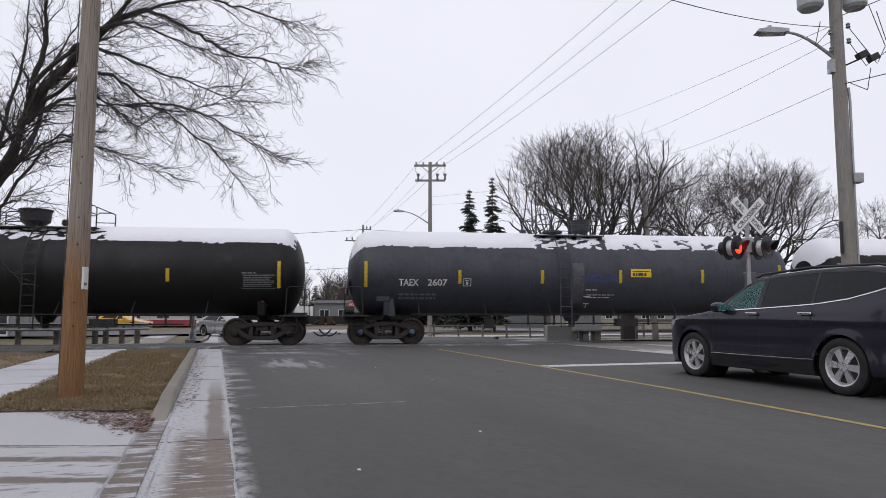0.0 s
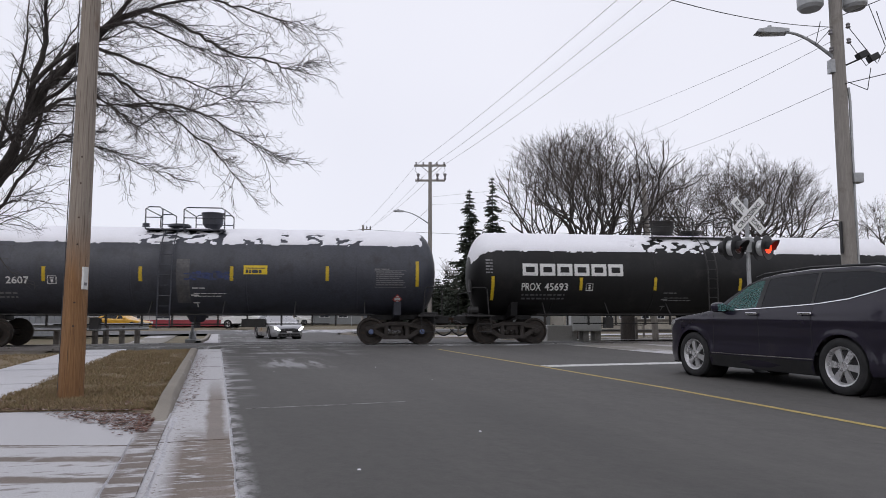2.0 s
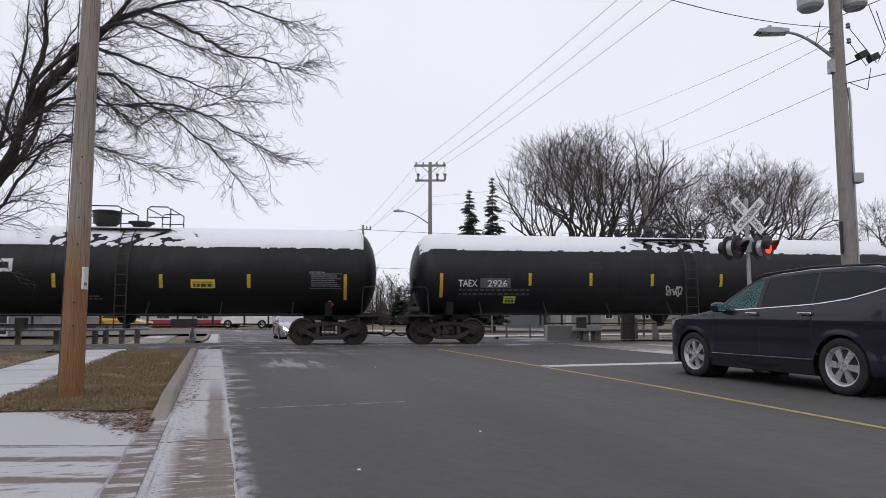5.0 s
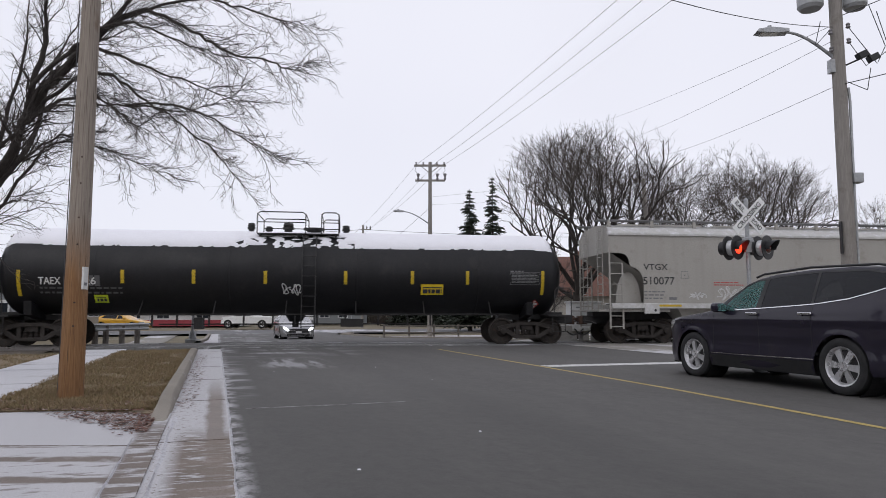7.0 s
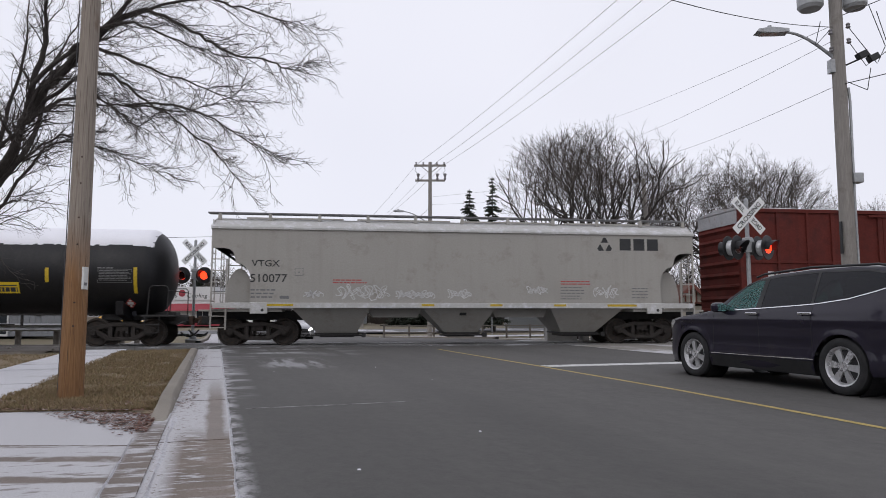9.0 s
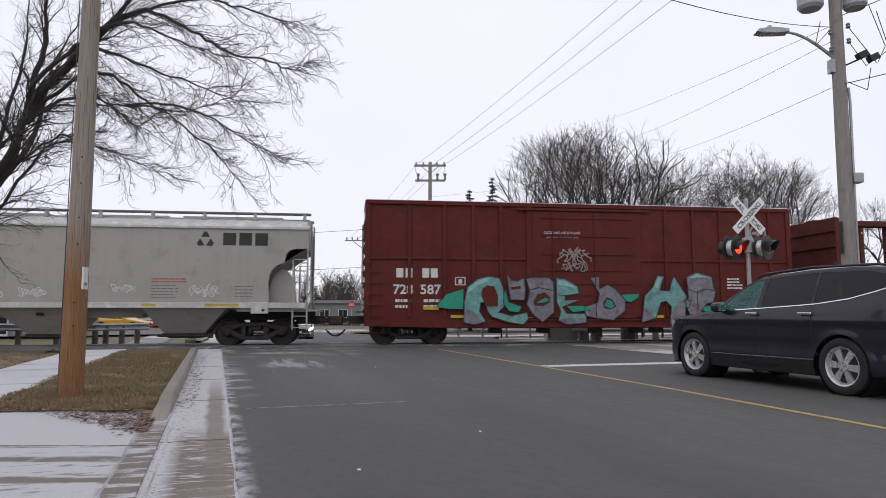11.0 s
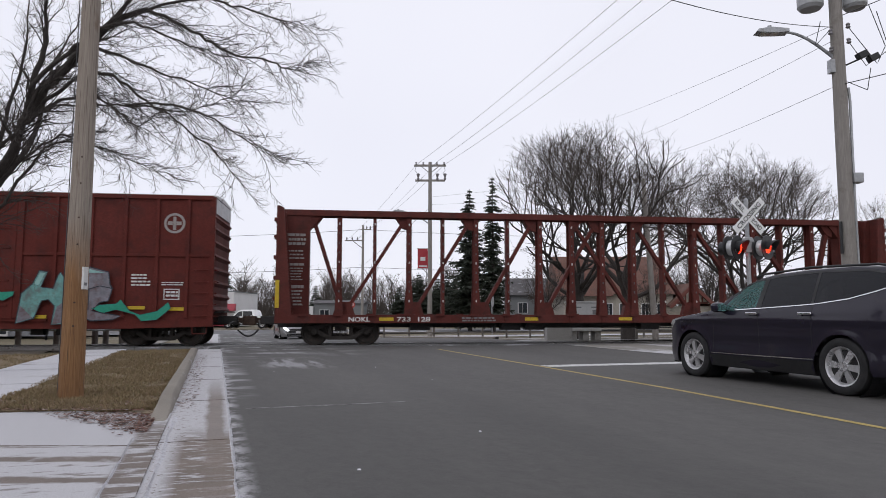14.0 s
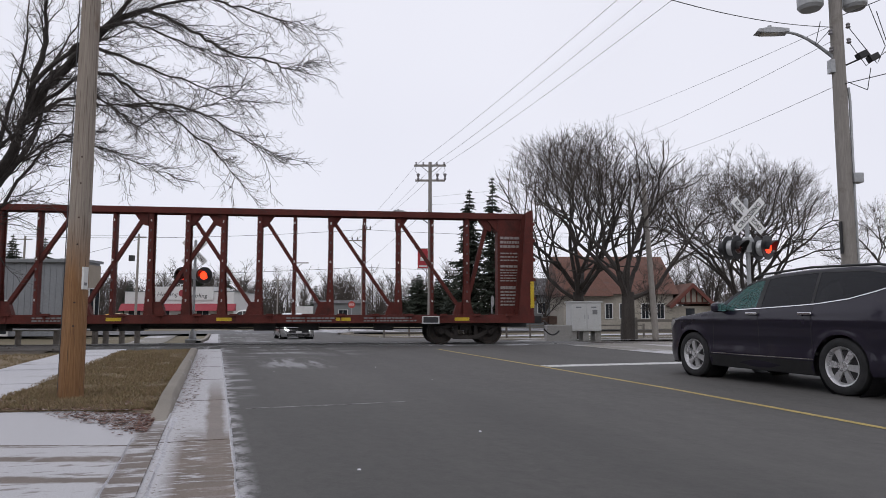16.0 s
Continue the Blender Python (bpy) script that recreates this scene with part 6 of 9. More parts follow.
class Shell:
    """A car's outer skin: a side silhouette with plan taper, tumblehome and open wheel arches."""

    def __init__(self, top, low, half, belt, roof_half, axles, arch):
        self.top, self.low, self.half, self.belt, self.roof_half, self.axles, self.arch = top, low, half, belt, roof_half, axles, arch
        self.x0, self.x1 = top[-1][0], top[0][0]

    def width(self, x, z):
        w = self.half
        zt = max(p[1] for p in self.top)
        if z > self.belt:
            w -= (self.half - self.roof_half) * ((z - self.belt) / (zt - self.belt)) ** 1.15
        if z < 0.42:
            w -= 0.10 * ((0.42 - z) / 0.3) ** 2
        w += 0.018 * math.exp(-((z - self.belt + 0.10) / 0.05) ** 2) - 0.012 * math.exp(-((z - 0.62) / 0.10) ** 2)
        for ax in self.axles:
            d = math.hypot(x - ax, (z - 0.38) * 1.0)
            w += 0.012 * math.exp(-((d - self.arch) / 0.07) ** 2) * (z < self.belt)
        f, r = (x - (self.x1 - 0.85)) / 0.85, ((self.x0 + 0.75) - x) / 0.75
        if f > 0:
            w -= 0.34 * f ** 2.3
        if r > 0:
            w -= 0.16 * r ** 2.2
        return max(0.12, w)

    def bottom(self, x):
        z = curve_at(self.low, x)
        for ax in self.axles:
            d = abs(x - ax)
            if d < self.arch:
                z = max(z, 0.38 + math.sqrt(self.arch ** 2 - d ** 2))
        return z

    def skin(self, windows, nx=150, nz=30):
        xs = sorted({self.x0 + (self.x1 - self.x0) * i / nx for i in range(nx + 1)} | {ax + s * self.arch * k for ax in self.axles for s in (-1, 1) for k in (1.0, 0.97, 0.9)})
        g = Geo()
        cols = []
        for x in xs:
            zb, zt = self.bottom(x), curve_at(self.top, x)
            zb = min(zb, zt - 0.02)
            rim = 0.05
            col = []
            for j in range(nz + 1):
                z = zb + (zt - rim - zb) * j / nz
                col.append((x, self.width(x, z), z))
            w = self.width(x, zt - rim)
            col += [(x, w - 0.018, zt - 0.02), (x, w - 0.06, zt - 0.003), (x, w * 0.6, zt + 0.016), (x, 0, zt + 0.022)]
            cols.append(col)
        m = len(cols[0])
        for s in (1, -1):
            k = len(g.v)
            g.v += [(x, s * y, z) for col in cols for x, y, z in col]
            for i in range(len(cols) - 1):
                for j in range(m - 1):
                    q = [cols[i][j], cols[i + 1][j], cols[i + 1][j + 1], cols[i][j + 1]]
                    cx, cz = sum(p[0] for p in q) / 4, sum(p[2] for p in q) / 4
                    if j < nz and any(inside(poly, cx, cz) for poly in windows):
                        continue
                    f = (k + i * m + j, k + (i + 1) * m + j, k + (i + 1) * m + j + 1, k + i * m + j + 1)
                    g.f.append(f if s > 0 else f[::-1])
        for c0 in (0, (len(cols) - 1)):
            k0 = c0 * m
            k1 = len(cols) * m + c0 * m
            for j in range(m - 1):
                g.f.append((k0 + j, k0 + j + 1, k1 + j + 1, k1 + j))
        return g

    def pane(self, poly, lift, side, n=14):
        """A sheet that follows the skin inside a window's outline."""
        g = Geo()
        zs = [p[1] for p in poly]
        rows = []
        for j in range(n + 1):
            z = min(zs) + 0.001 + (max(zs) - min(zs) - 0.002) * j / n
            hits = []
            for (x0, z0), (x1, z1) in zip(poly, poly[1:] + poly[:1]):
                if (z0 > z) != (z1 > z):
                    hits.append(x0 + (z - z0) / (z1 - z0) * (x1 - x0))
            a, b = min(hits), max(hits)
            rows.append([(a + (b - a) * i / 10, side * (self.width(a + (b - a) * i / 10, z) + lift), z) for i in range(11)])
        return g.sheet(rows)

    def line(self, pts, w, lift, side):
        """A narrow band along the skin through the points (x, z)."""
        rows = []
        for x, z in pts:
            rows.append([(x, side * (self.width(x, z - w / 2) + lift), z - w / 2), (x, side * (self.width(x, z + w / 2) + lift), z + w / 2)])
        return Geo().sheet(rows)

    def seam(self, x, z0, z1, w, lift, side, lean=0.0):
        rows = []
        for j in range(11):
            z = z0 + (z1 - z0) * j / 10
            xx = x + lean * j / 10
            rows.append([(xx - w / 2, side * (self.width(xx, z) + lift), z), (xx + w / 2, side * (self.width(xx, z) + lift), z)])
        return Geo().sheet(rows)


def road_wheel(car, x, y, r, rim_r, spokes=6, turn=0.0):
    side = 1 if y > 0 else -1
    w = part("wheel", Geo().cyl((0, -0.1, 0), (0, 0.05, 0), rim_r * 0.9, n=24), TRIM_BLACK, car, at=pose(x, y, r))
    prof = [(-0.12, rim_r - 0.01), (-0.12, r - 0.03), (-0.10, r - 0.008), (-0.07, r), (0.07, r), (0.10, r - 0.008), (0.118, r - 0.035), (0.125, (r + rim_r) / 2), (0.115, rim_r + 0.01), (0.10, rim_r - 0.005)]
    part("tyre", Geo().lathe([(side * a, b) for a, b in prof], (0, 0, 0), "y", 40, False), TYRE, w, smooth=True)
    g = Geo()
    g.lathe([(side * a, b) for a, b in [(0.02, rim_r - 0.06), (0.06, rim_r - 0.035), (0.10, rim_r - 0.02), (0.112, rim_r), (0.10, rim_r + 0.008), (-0.1, rim_r)]], (0, 0, 0), "y", 36, False)
    for k in range(spokes):
        a = 2 * math.pi * k / spokes + turn
        for d in (-0.11, 0.11):
            u = (math.cos(a + d), math.sin(a + d))
            t = (-u[1], u[0])
            p = []
            for q, hw, yy in ((0.045, 0.028, 0.085), (rim_r - 0.02, 0.026, 0.075)):
                for s in (-1, 1):
                    for dy in (0, -0.035):
                        p.append((u[0] * q + t[0] * hw * s, side * (yy + dy), u[1] * q + t[1] * hw * s))
            g.add(p, [(0, 2, 6, 4), (1, 5, 7, 3), (0, 4, 5, 1), (2, 3, 7, 6), (4, 6, 7, 5), (0, 1, 3, 2)])
    g.cyl((0, side * 0.04, 0), (0, side * 0.095, 0), 0.075, n=18)
    rim = part("rim", g, ALLOY, w, "silver alloy rim", True)
    for k in range(spokes):
        a = 2 * math.pi * (k + 0.5) / spokes + turn
        g = Geo().cyl((0.05 * math.cos(a), side * 0.09, 0.05 * math.sin(a)), (0.05 * math.cos(a), side * 0.105, 0.05 * math.sin(a)), 0.009, n=8)
        part("lug_nut", g, CHROME, w)
    return w


def seats(car, places, top):
    for x, y in places:
        g = Geo()
        g.prism([(x - 0.25, 0.55), (x + 0.27, 0.55), (x + 0.27, 0.70), (x - 0.12, 0.72), (x - 0.28, top - 0.2), (x - 0.42, top - 0.2), (x - 0.30, 0.7)], "y", y - 0.25, y + 0.25)
        g.prism([(x - 0.33, top - 0.18), (x - 0.22, top - 0.18), (x - 0.24, top), (x - 0.34, top)], "y", y - 0.13, y + 0.13)
        part("seat", g, SEAT, car, bevel=0.03)


def build_suv():
    top = [(2.55, 0.60), (2.53, 0.80), (2.46, 0.93), (2.30, 1.00), (1.95, 1.045), (1.5, 1.105), (1.06, 1.165), (0.88, 1.25), (0.53, 1.48), (0.32, 1.60), (0.14, 1.67), (-0.2, 1.73), (-0.8, 1.765), (-1.5, 1.765), (-2.05, 1.73), (-2.32, 1.66), (-2.46, 1.50), (-2.60, 1.20), (-2.67, 0.95), (-2.68, 0.60)]
    low = [(2.55, 0.30), (2.3, 0.24), (1.0, 0.235), (-1.0, 0.235), (-2.2, 0.30), (-2.68, 0.42)]
    sh = Shell(top, low, 0.985, 1.10, 0.70, (1.53, -1.49), 0.44)
    front = [(0.77, 1.175), (0.53, 1.40), (0.31, 1.545), (0.17, 1.600), (0.00, 1.635), (0.05, 1.205)]
    rear = [(-0.07, 1.215), (-0.12, 1.655), (-0.95, 1.695), (-1.0, 1.255)]
    quarter = [(-1.06, 1.26), (-1.02, 1.70), (-1.9, 1.675), (-2.12, 1.62), (-2.17, 1.47), (-1.7, 1.345)]
    car = thing("suv", "dark plum metallic SUV waiting at the stop line", "car", road(9.05, 8.62, -0.018, 90))
    part("body", sh.skin([front, rear, quarter]), PLUM, car, smooth=True)
    for side in (1, -1):
        part("window_trim", sh.line([(0.88, 1.147), (0.5, 1.165), (0, 1.187), (-0.6, 1.215), (-1.1, 1.245), (-1.6, 1.305), (-2.0, 1.40), (-2.2, 1.465)], 0.014, 0.010, side), CHROME, car, "chrome beltline strip")
        for name, poly, mat in (("front_window", front, CLEAR_GLASS), ("rear_window", rear, DARK_GLASS), ("quarter_window", quarter, DARK_GLASS)):
            cx, cz = sum(p[0] for p in poly) / len(poly), sum(p[1] for p in poly) / len(poly)
            big = [(cx + (x - cx) * 1.06, cz + (z - cz) * 1.07) for x, z in poly]
            p = part(name, sh.pane(big, 0.003, side), mat, car, "tinted side glass")
            p.visible_shadow = False
        for z0 in (1.14,):
            part("b_pillar", sh.seam(-0.035, 1.195, 1.665, 0.085, 0.007, side, -0.02), TRIM_BLACK, car)
            part("c_pillar", sh.seam(-1.03, 1.255, 1.70, 0.05, 0.007, side, 0.01), TRIM_BLACK, car)
        part("window_header", sh.line([(0.83, 1.17), (0.55, 1.425), (0.33, 1.568), (0.15, 1.630), (-0.3, 1.680), (-1.0, 1.712), (-1.8, 1.692), (-2.10, 1.635)], 0.028, 0.006, side), TRIM_BLACK, car)
        for x, z0, z1, lean in ((1.02, 0.44, 1.19, -0.06), (-0.02, 0.44, 1.25, -0.02), (-1.02, 0.62, 1.31, -0.02)):
            part("door_seam", sh.seam(x, z0, z1, 0.012, 0.002, side, lean), TRIM_BLACK, car)
        part("rocker_strip", sh.line([(1.05, 0.45), (0, 0.45), (-1.05, 0.46)], 0.012, 0.008, side), CHROME, car, "thin chrome rocker strip")
        part("rocker_panel", sh.line([(1.08, 0.33), (0, 0.325), (-1.05, 0.335)], 0.19, 0.006, side), TRIM_BLACK, car)
        part("door_moulding", sh.line([(0.92, 0.72), (0, 0.73), (-0.95, 0.75)], 0.03, 0.012, side), PLUM, car)
        for x in (0.08, -0.95):
            y = side * (sh.width(x, 1.10) + 0.03)
            part("door_handle", Geo().box(x - 0.12, x + 0.12, y - 0.015, y + 0.015, 1.085, 1.125), CHROME, car, "chrome door handle", bevel=0.012)
        y = side * (sh.width(0.9, 1.12) + 0.10)
        mir = part("mirror", Geo().box(0.65, 0.84, y - 0.10, y + 0.10, 1.13, 1.29), PLUM, car, bevel=0.055)
        part("mirror_glass", Geo().box(0.640, 0.648, y - 0.08, y + 0.08, 1.15, 1.27), CLEAR_GLASS, mir)
        part("mirror_arm", Geo().box(0.70, 0.80, min(y, y - side * 0.14), max(y, y - side * 0.14), 1.14, 1.19), TRIM_BLACK, mir)
        g = Geo().tube([(0.25, side * 0.70, 1.69), (0.1, side * 0.69, 1.735), (-0.8, side * 0.68, 1.79), (-1.9, side * 0.69, 1.765), (-2.1, side * 0.70, 1.73)], 0.018, 8)
        part("roof_rail", g, TRIM_BLACK, car)
        part("headlight", sh.pane([(2.50, 0.74), (2.46, 0.90), (2.1, 1.0), (1.98, 0.985), (2.2, 0.86)], 0.008, side, 8), LAMP_GLASS, car, "clear headlight lens")
        part("fog_light", sh.pane([(2.45, 0.42), (2.45, 0.50), (2.32, 0.50), (2.32, 0.42)], 0.008, side, 4), LAMP_GLASS, car)
        part("tail_light", sh.pane([(-2.35, 1.05), (-2.42, 1.30), (-2.58, 1.2), (-2.62, 1.0)], 0.008, side, 8), TAIL, car, "red tail light lens")
        for ax in (1.53, -1.49):
            part("arch_liner", Geo().lathe([(side * 0.55, 0.43), (side * 0.93, 0.435)], (ax, 0, 0.38), "y", 28, False), TRIM_BLACK, car)
            road_wheel(car, ax, side * 0.86, 0.39, 0.268, 6, 0.3 if ax > 0 else 0.1)
    # windscreen and rear glass lie on the sloping skin
    part("windscreen", Geo().add([(1.0, -0.74, 1.19), (1.0, 0.74, 1.19), (0.36, 0.60, 1.600), (0.36, -0.60, 1.600)], [(0, 1, 2, 3)]), DARK_GLASS, car)
    part("rear_glass", Geo().add([(-2.36, -0.55, 1.66), (-2.36, 0.55, 1.66), (-2.63, 0.62, 1.20), (-2.63, -0.62, 1.20)], [(0, 1, 2, 3)]), DARK_GLASS, car)
    part("underbody", Geo().box(-2.3, 2.3, -0.8, 0.8, 0.21, 0.5), TRIM_BLACK, car)
    part("grille", Geo().box(2.53, 2.57, -0.5, 0.5, 0.55, 0.82), TRIM_BLACK, car, bevel=0.01)
    part("grille_bar", Geo().box(2.56, 2.585, -0.5, 0.5, 0.67, 0.72), CHROME, car, "chrome grille bar")
    part("bumper", Geo().prism([(2.50, 0.28), (2.58, 0.34), (2.59, 0.50), (2.52, 0.56)], "y", -0.6, 0.6), PLUM, car)
    part("dashboard", Geo().prism([(0.75, 0.8), (1.15, 0.85), (1.12, 1.13), (0.85, 1.12)], "y", -0.75, 0.75), SEAT, car)
    g = Geo()
    for k in range(16):
        a0, a1 = 2 * math.pi * k / 16, 2 * math.pi * (k + 1) / 16
        g.cyl((0.62 + 0.06 * math.sin(a0), 0.4 + 0.19 * math.cos(a0), 1.05 + 0.18 * math.sin(a0)), (0.62 + 0.06 * math.sin(a1), 0.4 + 0.19 * math.cos(a1), 1.05 + 0.18 * math.sin(a1)), 0.015, n=6)
    part("steering_wheel", g, TRIM_BLACK, car)
    seats(car, [(0.05, 0.4), (0.05, -0.4), (-0.95, 0.4), (-0.95, -0.4), (-1.8, 0.4), (-1.8, -0.4)], 1.38)


def build_sedan(paint, label, low_beam=True):
    top = [(2.40, 0.48), (2.38, 0.62), (2.28, 0.72), (1.9, 0.82), (1.25, 0.93), (1.0, 0.97), (0.7, 1.13), (0.3, 1.33), (0.0, 1.42), (-0.5, 1.45), (-1.0, 1.42), (-1.5, 1.28), (-1.95, 1.06), (-2.3, 1.02), (-2.42, 0.92), (-2.45, 0.5)]
    low = [(2.40, 0.22), (2.0, 0.18), (-2.0, 0.20), (-2.45, 0.30)]
    sh = Shell(top, low, 0.91, 0.95, 0.60, (1.42, -1.38), 0.38)
    front = [(0.72, 0.99), (0.30, 1.24), (0.05, 1.33), (0.0, 1.0)]
    rear = [(-0.08, 1.0), (-0.04, 1.34), (-0.6, 1.36), (-1.2, 1.27), (-1.5, 1.06)]
    car = thing("sedan", label, "car")
    part("body", sh.skin([front, rear], 90, 20), paint, car, smooth=True)
    for side in (1, -1):
        for name, poly in (("front_window", front), ("rear_window", rear)):
            part(name, sh.pane(poly, 0.004, side, 8), DARK_GLASS, car).visible_shadow = False
        part("headlight", sh.pane([(2.36, 0.56), (2.33, 0.70), (2.0, 0.77), (1.92, 0.72), (2.2, 0.60)], 0.012, side, 6), LAMP_GLASS, car, "clear headlight lens")
        y = side * (sh.width(0.6, 1.0) + 0.09)
        part("mirror", Geo().box(0.55, 0.70, y - 0.09, y + 0.09, 0.98, 1.1), paint, car, bevel=0.03)
        for ax in (1.42, -1.38):
            part("arch_liner", Geo().lathe([(side * 0.5, 0.37), (side * 0.86, 0.375)], (ax, 0, 0.38), "y", 22, False), TRIM_BLACK, car)
            road_wheel(car, ax, side * 0.79, 0.335, 0.225, 5)
        part("lamp_projector", Geo().prism([(side * 0.50, 0.55), (side * 0.56, 0.50), (side * 0.76, 0.62), (side * 0.78, 0.74), (side * 0.70, 0.72)], "x", 2.10, 2.41), LAMP_ON if low_beam else LAMP_GLASS, car, "lit white headlight" if low_beam else "")
        part("fog_light", Geo().cyl((2.2, side * 0.62, 0.36), (2.31, side * 0.62, 0.36), 0.06, n=12), LAMP_GLASS, car)
    part("windscreen", Geo().add([(0.98, -0.70, 0.99), (0.98, 0.70, 0.99), (0.2, 0.56, 1.385), (0.2, -0.56, 1.385)], [(0, 1, 2, 3)]), DARK_GLASS, car)
    part("grille", Geo().prism([(-0.55, 0.42), (0.55, 0.42), (0.50, 0.60), (0.30, 0.64), (-0.30, 0.64), (-0.50, 0.60)], "x", 2.36, 2.41), TRIM_BLACK, car, bevel=0.01)
    part("grille_bar", Geo().box(2.40, 2.425, -0.5, 0.5, 0.545, 0.57), CHROME, car, "chrome grille bar")
    part("lower_intake", Geo().box(2.33, 2.40, -0.6, 0.6, 0.24, 0.36), TRIM_BLACK, car)
    part("plate", Geo().box(2.41, 2.425, -0.15, 0.15, 0.40, 0.5), PLATE_WHITE, car, "blank pale plate")
    part("underbody", Geo().box(-2.1, 2.1, -0.7, 0.7, 0.18, 0.4), TRIM_BLACK, car)
    return car


def build_pickup(paint, label, m, category="pickup truck", box_body=False):
    top = [(2.75, 0.7), (2.72, 0.95), (2.6, 1.08), (1.6, 1.15), (1.35, 1.2), (0.8, 1.75), (0.5, 1.82), (-0.6, 1.82), (-0.85, 1.75), (-0.95, 1.22), (-1.0, 1.18), (-2.7, 1.16), (-2.75, 0.6)]
    if box_body:
        top = [(2.6, 0.7), (2.58, 1.0), (2.4, 1.2), (1.7, 1.3), (1.2, 2.0), (0.9, 2.2), (-2.6, 2.3), (-2.75, 2.2), (-2.75, 0.6)]
    low = [(2.75, 0.35), (-2.75, 0.45)]
    sh = Shell(top, low, 0.98, 1.15, 0.76, (1.85, -1.75), 0.47)
    front = [(1.2, 1.2), (0.78, 1.62), (0.4, 1.68), (0.35, 1.2)]
    rear = [(0.28, 1.2), (0.32, 1.68), (-0.6, 1.68), (-0.75, 1.22)]
    car = thing("pickup_truck", label, category, m)
    part("body", sh.skin([front, rear], 80, 16), paint, car, smooth=True)
    for side in (1, -1):
        for poly in (front, rear):
            part("window", sh.pane(poly, 0.004, side, 8), DARK_GLASS, car).visible_shadow = False
        for ax in (1.85, -1.75):
            road_wheel(car, ax, side * 0.85, 0.40, 0.25, 5)
            part("arch_liner", Geo().lathe([(side * 0.5, 0.46), (side * 0.92, 0.465)], (ax, 0, 0.38), "y", 20, False), TRIM_BLACK, car)
        part("rocker_panel", sh.line([(1.3, 0.42), (-1.2, 0.42)], 0.1, 0.006, side), TRIM_BLACK, car)
        part("headlight", sh.pane([(2.68, 0.8), (2.66, 0.95), (2.4, 0.98), (2.4, 0.82)], 0.012, side, 4), LAMP_GLASS, car)
    part("windscreen", Geo().add([(1.33, -0.78, 1.24), (1.33, 0.78, 1.24), (0.83, 0.68, 1.75), (0.83, -0.68, 1.75)], [(0, 1, 2, 3)]), DARK_GLASS, car)
    part("underbody", Geo().box(-2.5, 2.5, -0.7, 0.7, 0.32, 0.6), TRIM_BLACK, car)
    return car


build_suv()
sedan = build_sedan(SILVER, "silver sedan with lit headlights waiting beyond the crossing")


def sedan_pose(x, y, heading):
    return pose(x, y, -0.02 + ground_z(0.316 * -x + 0.949 * y) , 0, 0, heading)


# it turns in from the cross street and stops before the tracks
MOVERS.append((sedan, [(0.0, sedan_pose(-13.74, 43.8, -35)), (0.5, sedan_pose(-11.94, 42.0, -42)), (1.0, sedan_pose(-10.49, 40.5, -50)), (1.5, sedan_pose(-10.04, 40.0, -56)),
                       (2.2, sedan_pose(-9.39, 39.4, -63)), (3.0, sedan_pose(-8.99, 39.1, -67)), (4.0, sedan_pose(-8.69, 38.95, -70)), (5.5, sedan_pose(-8.56, 38.9, -70.5)),
                       (6.5, sedan_pose(-8.54, 38.9, -70.6)), (10.0, sedan_pose(-8.54, 38.9, -70.6)), (16.0, sedan_pose(-8.54, 38.9, -70.6))]))
build_pickup(WHITE_PAINT, "white pickup truck parked beyond the cross street", pose(-19.6, 69, -0.37, 0, 0, 172))
for paint, label, m in ((WHITE_PAINT, "white sedan parked at the far roadside", pose(-18.9, 86, -0.37, 0, 0, 8)), (YELLOW_PAINT, "yellow car parked beside the grey building", pose(-28.2, 60, -0.37, 0, 0, -5))):
    build_sedan(paint, label, False).matrix_basis = m



# ---- crossing signals ----
GALVANISED = surface("galvanised_steel", (0.36, 0.37, 0.38), 0.5, 0.5, 30, 3, 0.15, (0.25, 0.24, 0.23), 0.2)
SIGN_WHITE = surface("white_sign_sheeting", (0.80, 0.81, 0.81), 0.5, 0, 30, 3, 0.08, (0.4, 0.4, 0.38), 0.12, 0)
SIGN_BLACK = surface("black_sign_paint", (0.016, 0.016, 0.018), 0.5, 0, 30, 3, 0.2, bump=0)
SIGNAL_ON = glowing("lit_red_lens", (1.0, 0.034, 0.010), 3.2)
SIGNAL_OFF = surface("unlit_red_lens", (0.07, 0.006, 0.006), 0.2, 0, 30, 3, 0.2, bump=0, coat=0.8)
ALUMINIUM = surface("brushed_aluminium", (0.55, 0.56, 0.57), 0.4, 0.6, 30, 3, 0.12, (0.35, 0.34, 0.33), 0.15)
DRUMS = []


